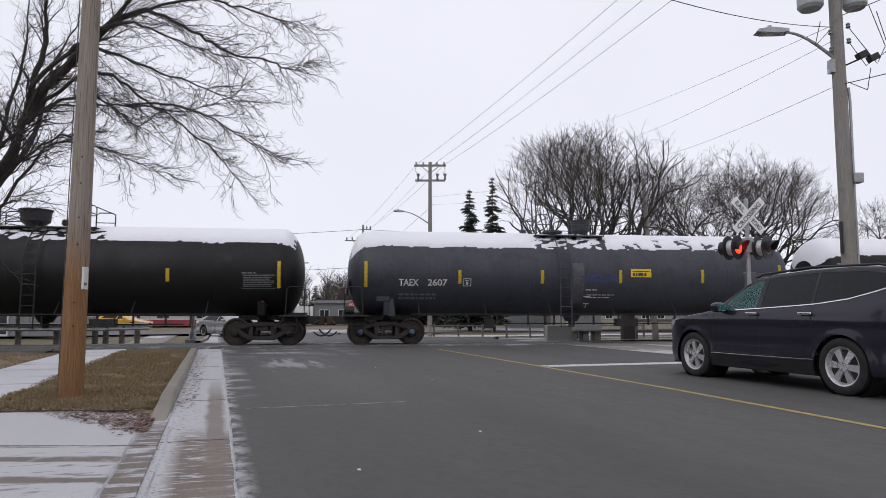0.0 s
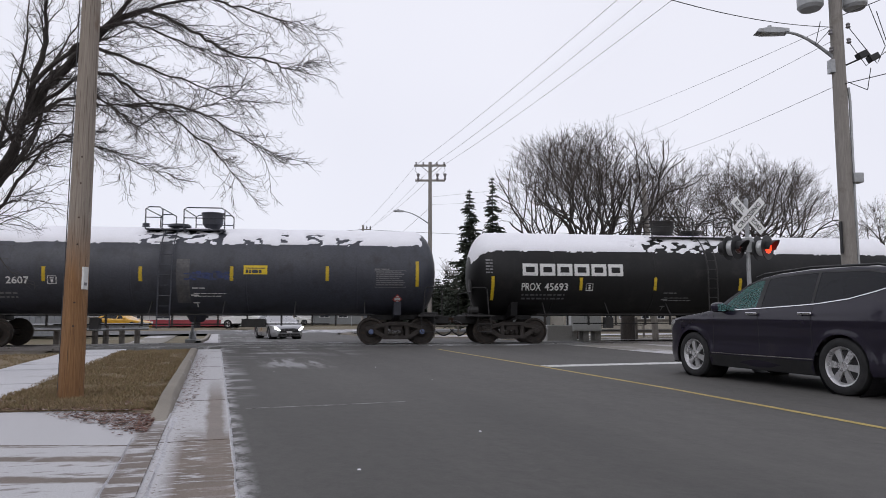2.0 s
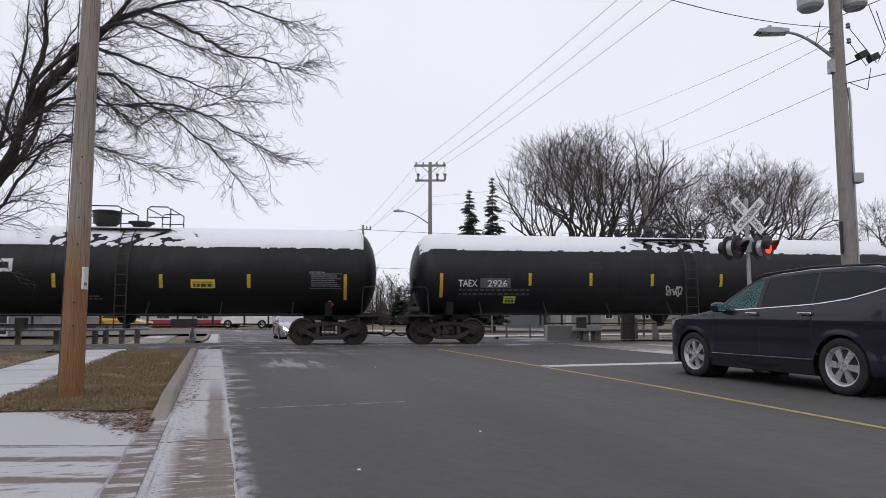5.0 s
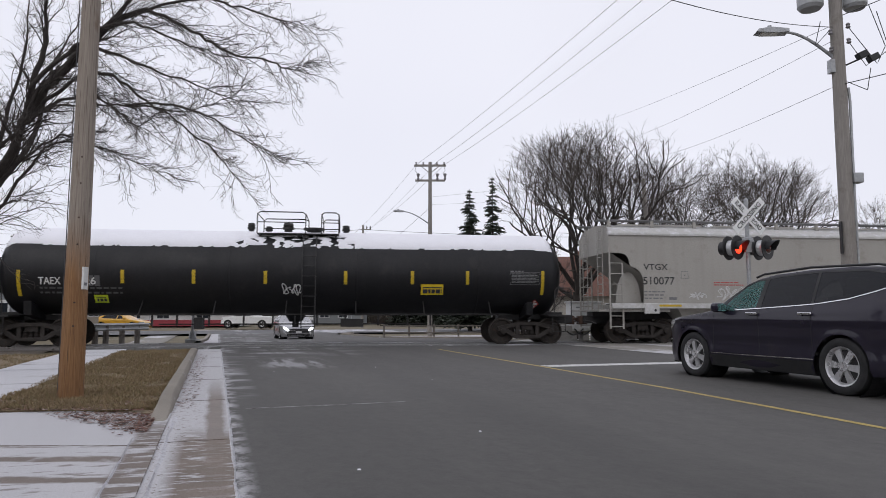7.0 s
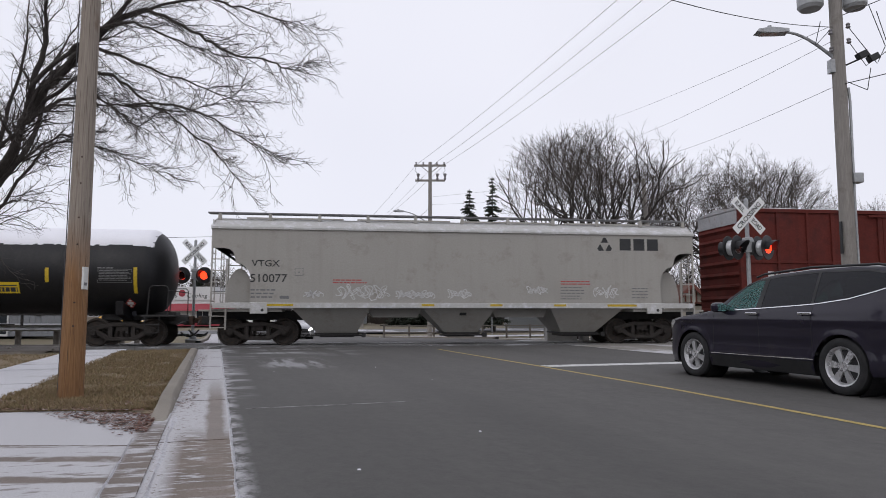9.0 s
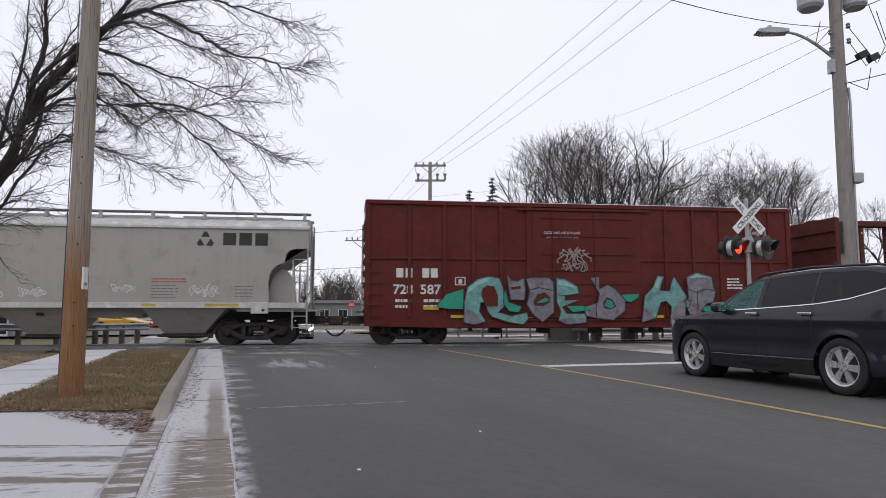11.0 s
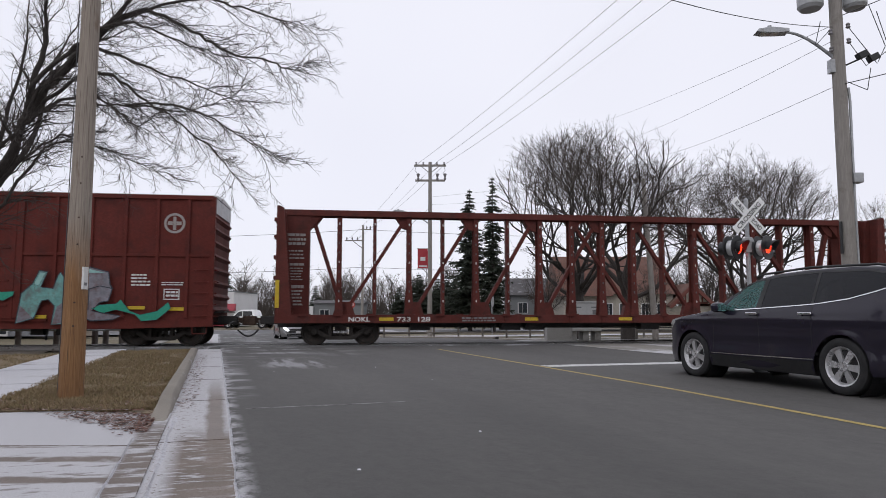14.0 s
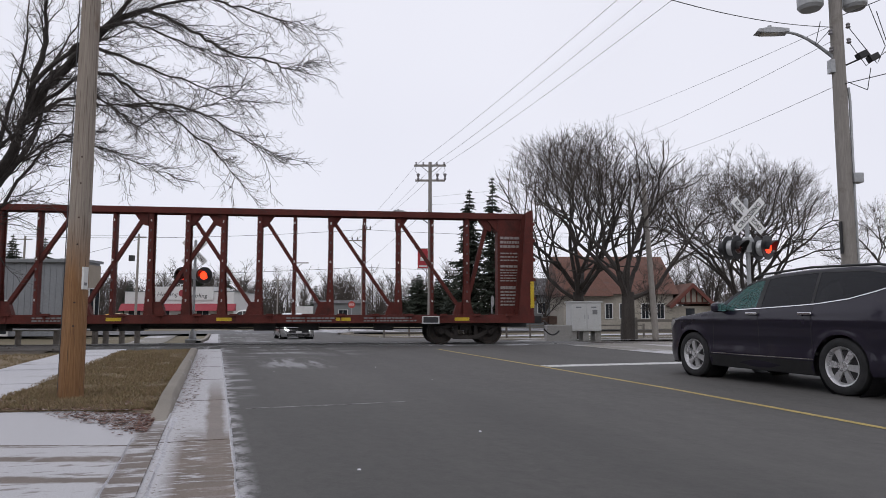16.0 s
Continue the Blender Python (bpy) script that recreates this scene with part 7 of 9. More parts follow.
def crossing_signal(m, aim, turn, light_z, buck_z, label, spacing, paired=False):
    """Mast, crossbuck and two lamps. aim: where the lamps look, turn: where the crossbuck looks (degrees from -y)."""
    sig = thing("crossing_signal", label, "crossing signal", m, "railway crossing signals")
    part("mast", Geo().cyl((0, 0, 0), (0, 0, buck_z + 0.42), 0.055, n=16), GALVANISED, sig, smooth=True)
    g = Geo()
    g.box(-0.22, 0.22, -0.22, 0.22, -0.05, 0.10)
    g.cyl((0, 0, 0.1), (0, 0, 0.42), 0.15, 0.10, 16)
    part("base_casting", g, GALVANISED, sig, bevel=0.02)
    part("mast_cap", Geo().lathe([(buck_z + 0.42, 0.06), (buck_z + 0.46, 0.05), (buck_z + 0.49, 0.01)], (0, 0, 0), "z", 14), GALVANISED, sig)
    b = Matrix.Rotation(radians(turn), 4, "Z")
    for k, (ang, words) in enumerate(((45, (("CROSSING", 0.0, 1.0),)), (-45, (("RAIL", -0.34, 0.34), ("ROAD", 0.34, 0.36))))):
        y = -0.075 - 0.022 * (1 - k)
        lean = Matrix.Rotation(radians(-ang), 4, "Y")
        blade = part("crossbuck_blade", Geo().box(-0.61, 0.61, y - 0.006, y + 0.006, -0.115, 0.115), SIGN_WHITE, sig, "white reflective crossbuck blade",
                     at=b @ Matrix.Translation((0, 0, buck_z)) @ lean)
        for w, cx, width in words:
            me = lettering(w, 0.135, width if w != "CROSSING" else 0.98, 0.02)
            for v in me.vertices:
                v.co = (v.co.x + cx, y - 0.009, v.co.z - 0.0675)
            me.materials.append(SIGN_BLACK)
            part("sign_lettering", me, None, blade, "black lettering")
    g = Geo().tube([(-spacing / 2, 0, light_z + 0.0), (spacing / 2, 0, light_z + 0.0)], 0.035, 10)
    g.box(-0.09, 0.09, -0.09, 0.09, light_z - 0.12, light_z + 0.14)
    part("cross_arm", g, GALVANISED, sig)
    part("junction_box", Geo().prism([(-0.16, light_z + 0.14), (0.16, light_z + 0.14), (0.1, light_z + 0.28), (-0.1, light_z + 0.28)], "y", -0.1, 0.1), GALVANISED, sig, bevel=0.02)
    for s in (-1, 1):
        at = Matrix.Translation((s * spacing / 2, -0.02, light_z)) @ Matrix.Rotation(radians(aim), 4, "Z")
        head = part("signal_head", Geo().lathe([(0.20, 0.05), (0.16, 0.13), (0.0, 0.165), (-0.14, 0.17), (-0.14, 0.165), (0.0, 0.155)], (0, 0, 0), "y", 28), ALUMINIUM, sig, "aluminium lamp housing", True, at=at)
        part("backboard", Geo().lathe([(-0.135, 0.168), (-0.135, 0.325), (-0.115, 0.33), (-0.115, 0.168)], (0, 0, 0), "y", 36, False), SIGN_BLACK, head, "round black backboard")
        if paired:
            part("rear_housing", Geo().lathe([(-0.115, 0.17), (-0.10, 0.20), (-0.02, 0.205), (0.0, 0.195), (0.02, 0.205), (0.10, 0.205), (0.12, 0.17)], (0, 0, 0), "y", 28), ALUMINIUM, head, "ribbed aluminium lamp housing", True)
            part("rear_backboard", Geo().lathe([(0.12, 0.10), (0.12, 0.325), (0.14, 0.33), (0.155, 0.30), (0.155, 0.10)], (0, 0, 0), "y", 36), SIGN_BLACK, head, "round black backboard of the lamp facing away", True)
            part("rear_visor", Geo().lathe([(0.155, 0.175), (0.34, 0.185), (0.34, 0.18), (0.155, 0.17)], (0, 0, 0), "y", 24, False), SIGN_BLACK, head, "black visor")
        rows = []
        for i in range(17):
            a = radians(-20 + 220 * i / 16)
            long = 0.14 + 0.16 * max(0, math.sin(a))
            rows.append([(0.175 * math.cos(a), -0.135, 0.175 * math.sin(a)), (0.185 * math.cos(a), -0.135 - long, 0.185 * math.sin(a))])
        part("visor", Geo().sheet(rows), SIGN_BLACK, head, "black visor")
        # added drum imitates the flashing by turning: one half glows, one is dark glass
        prof = [(-0.06 * math.cos(t * math.pi / 12) - 0.0, 0.16 * math.sin(t * math.pi / 12)) for t in range(0, 7)]
        drum = part("flasher_drum", Geo().lathe([(a, max(0.002, q)) for a, q in prof], (0, -0.012, 0), "y", 24), SIGNAL_ON, head, "glowing red lens half", True, at=pose(0, -0.125, 0))
        prof2 = [(-a, q) for a, q in prof]
        dark = meshed("dark_lens", Geo().lathe([(a, max(0.002, q)) for a, q in prof2], (0, 0.012, 0), "y", 24), SIGNAL_OFF, True)
        me = drum.data
        bm = bmesh.new()
        bm.from_mesh(me)
        n = len(bm.faces)
        bm.from_mesh(dark)
        bm.faces.ensure_lookup_table()
        for q in bm.faces[n:]:
            q.material_index = 1
        bm.to_mesh(me)
        bm.free()
        me.materials.append(SIGNAL_OFF)
        DRUMS.append((drum, s))
    return sig


near_signal = crossing_signal(pose(8.22, 18.2, -0.02), 38, 12, 2.87, 3.74, "railway crossing signal with crossbuck on the snowy verge", 0.80, True)
far_signal = crossing_signal(pose(-9.75, 26.6, 0), -4, 0, 2.57, 3.5, "railway crossing signal with crossbuck beyond the tracks", 0.86)


def flash_rows(side):
    """The right lamp burns 0.82 s of every 1.394 s, the left one the rest; a change takes three frames."""
    home = Matrix.Translation((0, -0.125, 0))
    lit = side > 0
    angle = 180 if lit else 0
    rows = [(0.0, home @ Matrix.Rotation(radians(angle), 4, "Z"))]
    times = []
    for k in range(13):
        times += [0.05 + 1.394 * k, 0.05 + 1.394 * k + 0.82]
    for t in times:
        f = round(t * FPS)
        if f + 2 > 16 * FPS:
            break
        for d in range(4):
            if f - 1 + d > 0 or d == 0 and f - 1 > 0:
                rows.append(((f - 1 + d) / FPS, home @ Matrix.Rotation(radians(angle + 60 * d), 4, "Z")))
        angle += 180
    rows.append((16.0, home @ Matrix.Rotation(radians(angle), 4, "Z")))
    return rows


for drum, side in DRUMS:
    MOVERS.append((drum, flash_rows(side)))


# ---- poles and wires ----


def pole_wood():
    """Treated pine: bleached grey towards the top, still orange brown near the foot, checked along the grain."""
    m, nodes, links, bsdf = base_material("weathered_pole_wood")
    grain = noise_of(nodes, links, 9, 6, (9, 9, 0.25), "Object", 0.32, 0.68, 0.65)
    check = noise_of(nodes, links, 5, 3, (14, 14, 0.22), "Object", 0.60, 0.66)
    knots = noise_of(nodes, links, 2.2, 5, (2.2, 2.2, 0.8), "Object", 0.62, 0.72)
    tc = nodes.new("ShaderNodeTexCoord")
    xyz = nodes.new("ShaderNodeSeparateXYZ")
    links.new(tc.outputs["Object"], xyz.inputs[0])
    blotch = noise_of(nodes, links, 1.6, 5, (2.5, 2.5, 0.5), "Object", 0.0, 1.0)
    up = slope_of(nodes, links, calc(nodes, links, "ADD", xyz.outputs[2], calc(nodes, links, "MULTIPLY", blotch, 1.3)), 2.0, 3.0)
    low = mixed(nodes, links, grain, (0.155, 0.072, 0.028), (0.285, 0.155, 0.068))
    high = mixed(nodes, links, grain, (0.20, 0.165, 0.135), (0.335, 0.29, 0.245))
    c = mixed(nodes, links, up, low, high)
    c = mixed(nodes, links, calc(nodes, links, "MULTIPLY", knots, 0.55), c, (0.12, 0.065, 0.035))
    c = mixed(nodes, links, calc(nodes, links, "MULTIPLY", check, 0.7), c, (0.05, 0.035, 0.025))
    links.new(c, bsdf.inputs["Base Color"])
    bsdf.inputs["Roughness"].default_value = 0.88
    bumped(nodes, links, bsdf, grain, 0.6)
    return m


POLE_WOOD = pole_wood()
GREY_POLE = surface("grey_pole_wood", (0.27, 0.25, 0.23), 0.85, 0, 10, 0.9, 0.25, (0.17, 0.15, 0.13), 0.25, 0.5, stretch=(9, 9, 0.35))
WIRE = surface("dark_overhead_wire", (0.05, 0.05, 0.055), 0.6, 0, 20, 3, 0.2, bump=0)
PORCELAIN = surface("grey_porcelain", (0.22, 0.21, 0.22), 0.25, 0, 20, 3, 0.1, bump=0)
TRANSFORMER = surface("pale_grey_transformer_paint", (0.34, 0.35, 0.36), 0.45, 0, 20, 2, 0.12, (0.25, 0.22, 0.2), 0.12)
BANNER_RED = surface("red_street_banner", (0.36, 0.03, 0.04), 0.7, 0, 20, 2, 0.15, bump=0)
TAG_WHITE = surface("white_pole_tag", (0.6, 0.6, 0.58), 0.6, 0, 20, 2, 0.1, bump=0)


def pole(name, label, x, y, z, h, r0, r1, material, lean=(0, 0), n=20):
    p = thing(name, label, "utility pole", pose(x, y, z))
    rings = []
    for k in range(13):
        t = k / 12
        rings.append([(lean[0] * t + (r0 + (r1 - r0) * t) * (1 + 0.03 * noise.noise((math.cos(a) * 2, math.sin(a) * 2, t * 9 + x))) * math.cos(a),
                       lean[1] * t + (r0 + (r1 - r0) * t) * (1 + 0.03 * noise.noise((math.cos(a) * 2, math.sin(a) * 2, t * 9 + x))) * math.sin(a), -0.2 + (h + 0.2) * t)
                      for a in [2 * math.pi * i / n for i in range(n + 1)]])
    part("shaft", Geo().sheet(rings), material, p, smooth=True)
    part("pole_top", Geo().cyl((lean[0], lean[1], h - 0.02), (lean[0], lean[1], h + 0.02), r1 * 0.98, n=16), material, p)
    return p


def cobra_lamp(p, base, reach, rise, head=0.55):
    """A street lamp on a bent arm: arm and flat head. reach: (x, y) of the head from the pole."""
    path = []
    for k in range(11):
        t = k / 10
        path.append((base[0] + reach[0] * t, base[1] + reach[1] * t, base[2] + rise * math.sin(t * math.pi / 2)))
    part("lamp_arm", Geo().tube(path, [0.04 - 0.012 * k / 10 for k in range(11)], 8), GALVANISED, p, "galvanised lamp arm", True)
    d = Vector((reach[0], reach[1], 0)).normalized()
    e = Vector(path[-1])
    m = Matrix.Translation(e) @ d.to_track_quat("X", "Z").to_matrix().to_4x4()
    hd = part("lamp_head", Geo().prism([(-0.10, 0.04), (head * 0.5, 0.09), (head, 0.06), (head + 0.05, 0.0), (head * 0.8, -0.03), (0.1, -0.04), (-0.1, -0.03)], "y", -0.13, 0.13).moved(m), GALVANISED, p, "grey street lamp head", bevel=0.0)
    part("photo_cell", Geo().cyl((0.28, 0, 0.08), (0.28, 0, 0.16), 0.045, n=12).moved(m), GALVANISED, hd)
    part("lens", Geo().box(0.12, head * 0.9, -0.10, 0.10, -0.045, -0.03).moved(m), LAMP_GLASS, hd)


def build_near_poles():
    p = pole("utility_pole", "weathered wooden utility pole standing in the grass strip", -4.78, 8.84, 0.03, 8.6, 0.153, 0.088, POLE_WOOD, (0.02, 0))
    part("pole_tag", Geo().box(0.120, 0.147, -0.10, 0.01, 1.37, 1.66), TAG_WHITE, p, "white notice nailed to the pole")
    part("tag_marks", Geo().box(0.147, 0.150, -0.08, -0.02, 1.42, 1.46), MARK_GREY, p)
    for z in (0.9, 1.2, 1.95, 2.3, 2.75, 3.1):
        part("nail", Geo().cyl((0.06, -0.125, z), (0.06, -0.150 + 0.007 * z, z), 0.012, n=6), RUST, p)
    part("ground_wire", Geo().tube([(-0.12, -0.09, 0.0), (-0.11, -0.085, 3), (-0.10, -0.075, 6), (-0.13, -0.06, 8.4)], 0.006), WIRE, p)
    q = pole("utility_pole", "tall grey utility pole with street lamp and transformers", 8.83, 14.7, -0.02, 12.4, 0.165, 0.115, GREY_POLE, (0.02, 0))
    cobra_lamp(q, (-0.10, 0, 6.82), (-1.05, 0.1), 0.62)
    part("arm_bracket", Geo().box(-0.20, -0.10, -0.08, 0.08, 6.45, 6.75), GALVANISED, q)
    for x, y, r in ((-0.55, 0.0, 0.27), (0.42, -0.05, 0.25)):
        part("transformer", Geo().lathe([(7.92, 0.02), (7.92, r * 0.8), (7.99, r), (8.7, r), (8.75, r * 1.05), (8.82, r * 0.6), (8.84, 0.02)], (x, y, 0), "z", 24), TRANSFORMER, q, "pale grey transformer can", True)
        part("transformer_hanger", Geo().box(min(x, 0), max(x, 0), y - 0.04, y + 0.04, 8.2, 8.3), GALVANISED, q)
    part("conduit", Geo().tube([(0.18, -0.05, 0.0), (0.17, -0.05, 3.5), (0.19, -0.05, 5.8), (0.17, -0.05, 6.1)], 0.03, 8), GALVANISED, q, "grey conduit pipe")
    part("meter_box", Geo().box(0.12, 0.34, -0.16, 0.06, 3.95, 4.17), GALVANISED, q, "grey metal junction box", bevel=0.02)
    part("cable_guard", Geo().box(-0.19, -0.16, -0.1, -0.02, 2.4, 3.1), TRIM_BLACK, q)
    for z, a in ((7.35, -1), (7.15, 1), (6.95, -1), (7.5, 1)):
        part("insulator", Geo().lathe([(-0.06, 0.03), (-0.04, 0.055), (0.0, 0.035), (0.03, 0.05), (0.06, 0.025)], (a * 0.2, -0.12, z), "z", 12), PORCELAIN, q, smooth=True)
    part("camera_bracket", Geo().tube([(0.12, -0.1, 6.6), (0.4, -0.15, 6.72), (0.6, -0.2, 6.8)], 0.02), TRIM_BLACK, q)
    for x, z in ((0.42, 6.78), (0.66, 6.72)):
        part("floodlight", Geo().box(x - 0.1, x + 0.12, -0.28, -0.12, z - 0.06, z + 0.08).moved(Matrix.Translation((x, 0, z)) @ Matrix.Rotation(radians(-25), 4, "Y") @ Matrix.Translation((-x, 0, -z))), TRIM_BLACK, q, "black floodlight", bevel=0.01)
    for k, pts in enumerate((((-0.2, -0.1, 7.4), (-0.6, -0.2, 7.0), (-0.4, -0.1, 7.6)), ((0.2, -0.1, 7.5), (0.75, -0.2, 6.6), (0.95, -0.2, 7.0), (0.7, -0.1, 8.0)), ((0.15, -0.12, 7.2), (0.5, -0.2, 6.55), (1.0, -0.25, 6.9), (0.8, -0.2, 7.8)), ((0.1, -0.15, 6.2), (0.5, -0.2, 6.0), (0.6, -0.2, 6.5)))):
        path = []
        for i in range(13):
            t = i / 12 * (len(pts) - 1)
            j = min(int(t), len(pts) - 2)
            f = t - j
            f = f * f * (3 - 2 * f)
            path.append(Vector(pts[j]).lerp(Vector(pts[j + 1]), f))
        part("drop_cable", Geo().tube(path, 0.009, 5), WIRE, q)


def build_far_poles():
    # the crossarm pole along the street
    p = pole("utility_pole", "grey utility pole with two crossarms beyond the tracks", -0.85, 44, -0.35, 11.35, 0.16, 0.11, GREY_POLE)
    for z, w in ((11.15, 1.05), (10.15, 0.98)):
        part("crossarm", Geo().box(-w, w, -0.06, 0.06, z - 0.06, z + 0.06), GREY_POLE, p)
    for x in (-0.92, -0.45, 0.92, 0.45):
        part("insulator", Geo().lathe([(0, 0.04), (0.05, 0.07), (0.1, 0.04), (0.16, 0.06), (0.2, 0.02)], (x, 0, 11.2), "z", 10), PORCELAIN, p)
    for x in (-0.78, 0.48, 0.98):
        part("cutout", Geo().lathe([(0, 0.05), (0.12, 0.09), (0.2, 0.05), (0.3, 0.09), (0.42, 0.12), (0.46, 0.04)], (x, -0.08, 10.15), "z", 10), PORCELAIN, p)
    for s in (-1, 1):
        part("brace", Geo().tube([(0, -0.08, 10.6), (s * 0.6, -0.08, 11.1)], 0.025), GREY_POLE, p)
        part("jumper", Geo().tube([(s * 0.9, -0.05, 11.1), (s * 1.0, -0.1, 10.8), (s * 0.8, -0.1, 10.55)], 0.012, 5), WIRE, p)
    cobra_lamp(p, (-0.1, 0, 7.3), (-1.7, -0.3), 0.75)
    b = part("banner", Geo().box(-0.80, -0.14, -0.015, 0.015, 4.35, 5.65), BANNER_RED, p, "red street banner with pale marks")
    part("banner_marks", Geo().box(-0.62, -0.3, -0.02, -0.016, 4.85, 5.1), MARK_WHITE, b)
    part("banner_marks", Geo().box(-0.7, -0.2, -0.02, -0.016, 4.45, 4.55), MARK_WHITE, b)
    for z in (4.35, 5.65):
        part("banner_rod", Geo().tube([(0, 0, z), (-0.85, 0, z)], 0.02), GALVANISED, p)
    # further poles
    q = pole("utility_pole", "grey utility pole with slanting crossarm far down the street", -8.9, 75, -0.35, 11.2, 0.16, 0.12, GREY_POLE)
    part("crossarm", Geo().box(-2.0, 0.1, -0.06, 0.06, 9.45, 9.58), GREY_POLE, q)
    part("brace", Geo().tube([(0, -0.05, 8.6), (-1.1, -0.05, 9.45)], 0.05), GREY_POLE, q)
    part("crossarm", Geo().box(-0.3, 0.9, -0.06, 0.06, 10.7, 10.8), GREY_POLE, q)
    for x in (-1.8, -1.2, -0.6, 0.4, 0.8):
        part("insulator", Geo().lathe([(0, 0.05), (0.2, 0.1), (0.35, 0.03)], (x, 0, 9.58 if x < 0 else 10.8), "z", 8), PORCELAIN, q)
    for x, y, h, w in ((-18.2, 83, 7.8, 0.12), (-22.4, 92, 6.2, 0.12), (-32.5, 72, 9.9, 0.15), (-46.5, 75, 10.0, 0.15)):
        q = pole("utility_pole", "thin grey utility pole far beyond the crossing", x, y, -0.35, h, w, w * 0.7, GREY_POLE, n=10)
        part("crossarm", Geo().box(-0.1, 1.7, -0.05, 0.05, h - 0.25, h - 0.12) if x > -20 else Geo().box(-0.8, 0.8, -0.05, 0.05, h - 0.4, h - 0.28), GREY_POLE, q)
        if x > -20:
            part("brace", Geo().tube([(0, 0, h - 1.1), (0.9, 0, h - 0.25)], 0.04), GREY_POLE, q)
        if x == -32.5:
            part("floodlight", Geo().box(-0.9, -0.4, -0.2, 0.2, h - 2.9, h - 2.3), TRIM_BLACK, q, "dark floodlight")
    q = pole("utility_pole", "leaning grey wooden pole beside the track", 9.85, 31.6, -0.05, 7.5, 0.15, 0.10, GREY_POLE, (-0.36, 0.1))


def sagging(a, b, sag, r, n=24):
    a, b = Vector(a), Vector(b)
    return Geo().tube([a.lerp(b, k / n) - Vector((0, 0, 4 * sag * (k / n) * (1 - k / n))) for k in range(n + 1)], r, 5)


def build_wires():
    label = "dark overhead wire sagging between poles"
    spans = [((-1.77, 44, 10.85), (8.15, 14.7, 11.9), 0.25, 0.008), ((-0.40, 44, 11.05), (8.55, 14.7, 11.6), 0.25, 0.008), ((0.07, 44, 10.85), (9.2, 14.7, 11.3), 0.25, 0.008),
             ((-1.77, 44, 10.85), (-10.6, 75, 9.3), 0.3, 0.009), ((-0.40, 44, 11.05), (-9.6, 75, 9.3), 0.3, 0.009), ((0.07, 44, 10.85), (-8.2, 75, 10.5), 0.3, 0.009),
             ((-0.85, 44, 8.7), (30, 62, 15.6), 0.2, 0.0055), ((-0.85, 44, 8.2), (30, 62, 12.9), 0.2, 0.0055), ((-0.85, 44, 8.0), (-14, 80, 3.2), 0.2, 0.009),
             ((8.78, 14.7, 7.55), (11.6, 60, 17.6), 0.3, 0.0055), ((8.78, 14.7, 7.2), (15.0, 60, 16.2), 0.3, 0.0055), ((8.78, 14.7, 6.15), (15.4, 52, 13.0), 0.3, 0.006), ((8.8, 14.7, 6.15), (12.5, 9.0, 6.1), 0.05, 0.010),
             ((8.78, 14.7, 7.5), (1.5, 9.5, 6.3), 0.25, 0.008), ((8.8, 14.7, 7.7), (12.0, 12.0, 8.6), 0.05, 0.01),
             ((-46.5, 75, 9.6), (-8.9, 75, 10.4), 0.45, 0.022), ((-46.5, 75, 5.6), (-8.9, 75, 6.2), 0.4, 0.022), ((-46.5, 75, 6.5), (-32.5, 72, 9.0), 0.3, 0.02), ((-8.9, 75, 6.2), (40, 85, 6.6), 0.5, 0.02), ((-8.9, 75, 10.4), (40, 85, 10.8), 0.5, 0.02), ((-60, 40, 7.6), (-33, 72, 9.4), 0.5, 0.015)]
    for a, b, sag, r in spans:
        solid("overhead_wire", sagging(a, b, sag, r), WIRE, label, "wire", "overhead wires")


build_near_poles()
build_far_poles()
build_wires()


# ---- trees ----
BARK = surface("dark_ridged_bark", (0.044, 0.037, 0.033), 0.9, 0, 14, 1.2, 0.35, bump=0.7, stretch=(3, 3, 0.7))
TWIG = surface("dark_twig_bark", (0.055, 0.046, 0.042), 0.9, 0, 14, 1.2, 0.25, bump=0)
GREY_TWIG = surface("grey_brown_twig_bark", (0.072, 0.060, 0.052), 0.9, 0, 14, 1.2, 0.25, bump=0)
NEEDLES = surface("dark_spruce_needles", (0.042, 0.052, 0.036), 0.8, 0, 3, 0.5, 0.45, bump=0)


def bend(d, rnd, k):
    return (d + Vector((rnd.uniform(-k, k), rnd.uniform(-k, k), rnd.uniform(-k, k)))).normalized()


def branch(g, p, d, length, r, rnd, segs=5, wander=0.16, lift=0.0, tip=0.35, sides=5):
    """A tapering crooked branch; returns its points and directions."""
    pts, dirs = [p.copy()], [d.copy()]
    for k in range(segs):
        d = bend(d, rnd, wander)
        d = (d + Vector((0, 0, lift))).normalized()
        p = p + d * (length / segs)
        pts.append(p.copy())
        dirs.append(d.copy())
    g.tube(pts, [r * (1 - (1 - tip) * k / segs) for k in range(segs + 1)], sides, sides > 5)
    return pts, dirs


def aside(d, rnd, lo, hi):
    """A direction that leaves d by lo to hi degrees."""
    u = d.cross(Vector((rnd.uniform(-1, 1), rnd.uniform(-1, 1), rnd.uniform(-1, 1)))).normalized()
    return (Matrix.Rotation(radians(rnd.uniform(lo, hi)), 3, u) @ d).normalized()


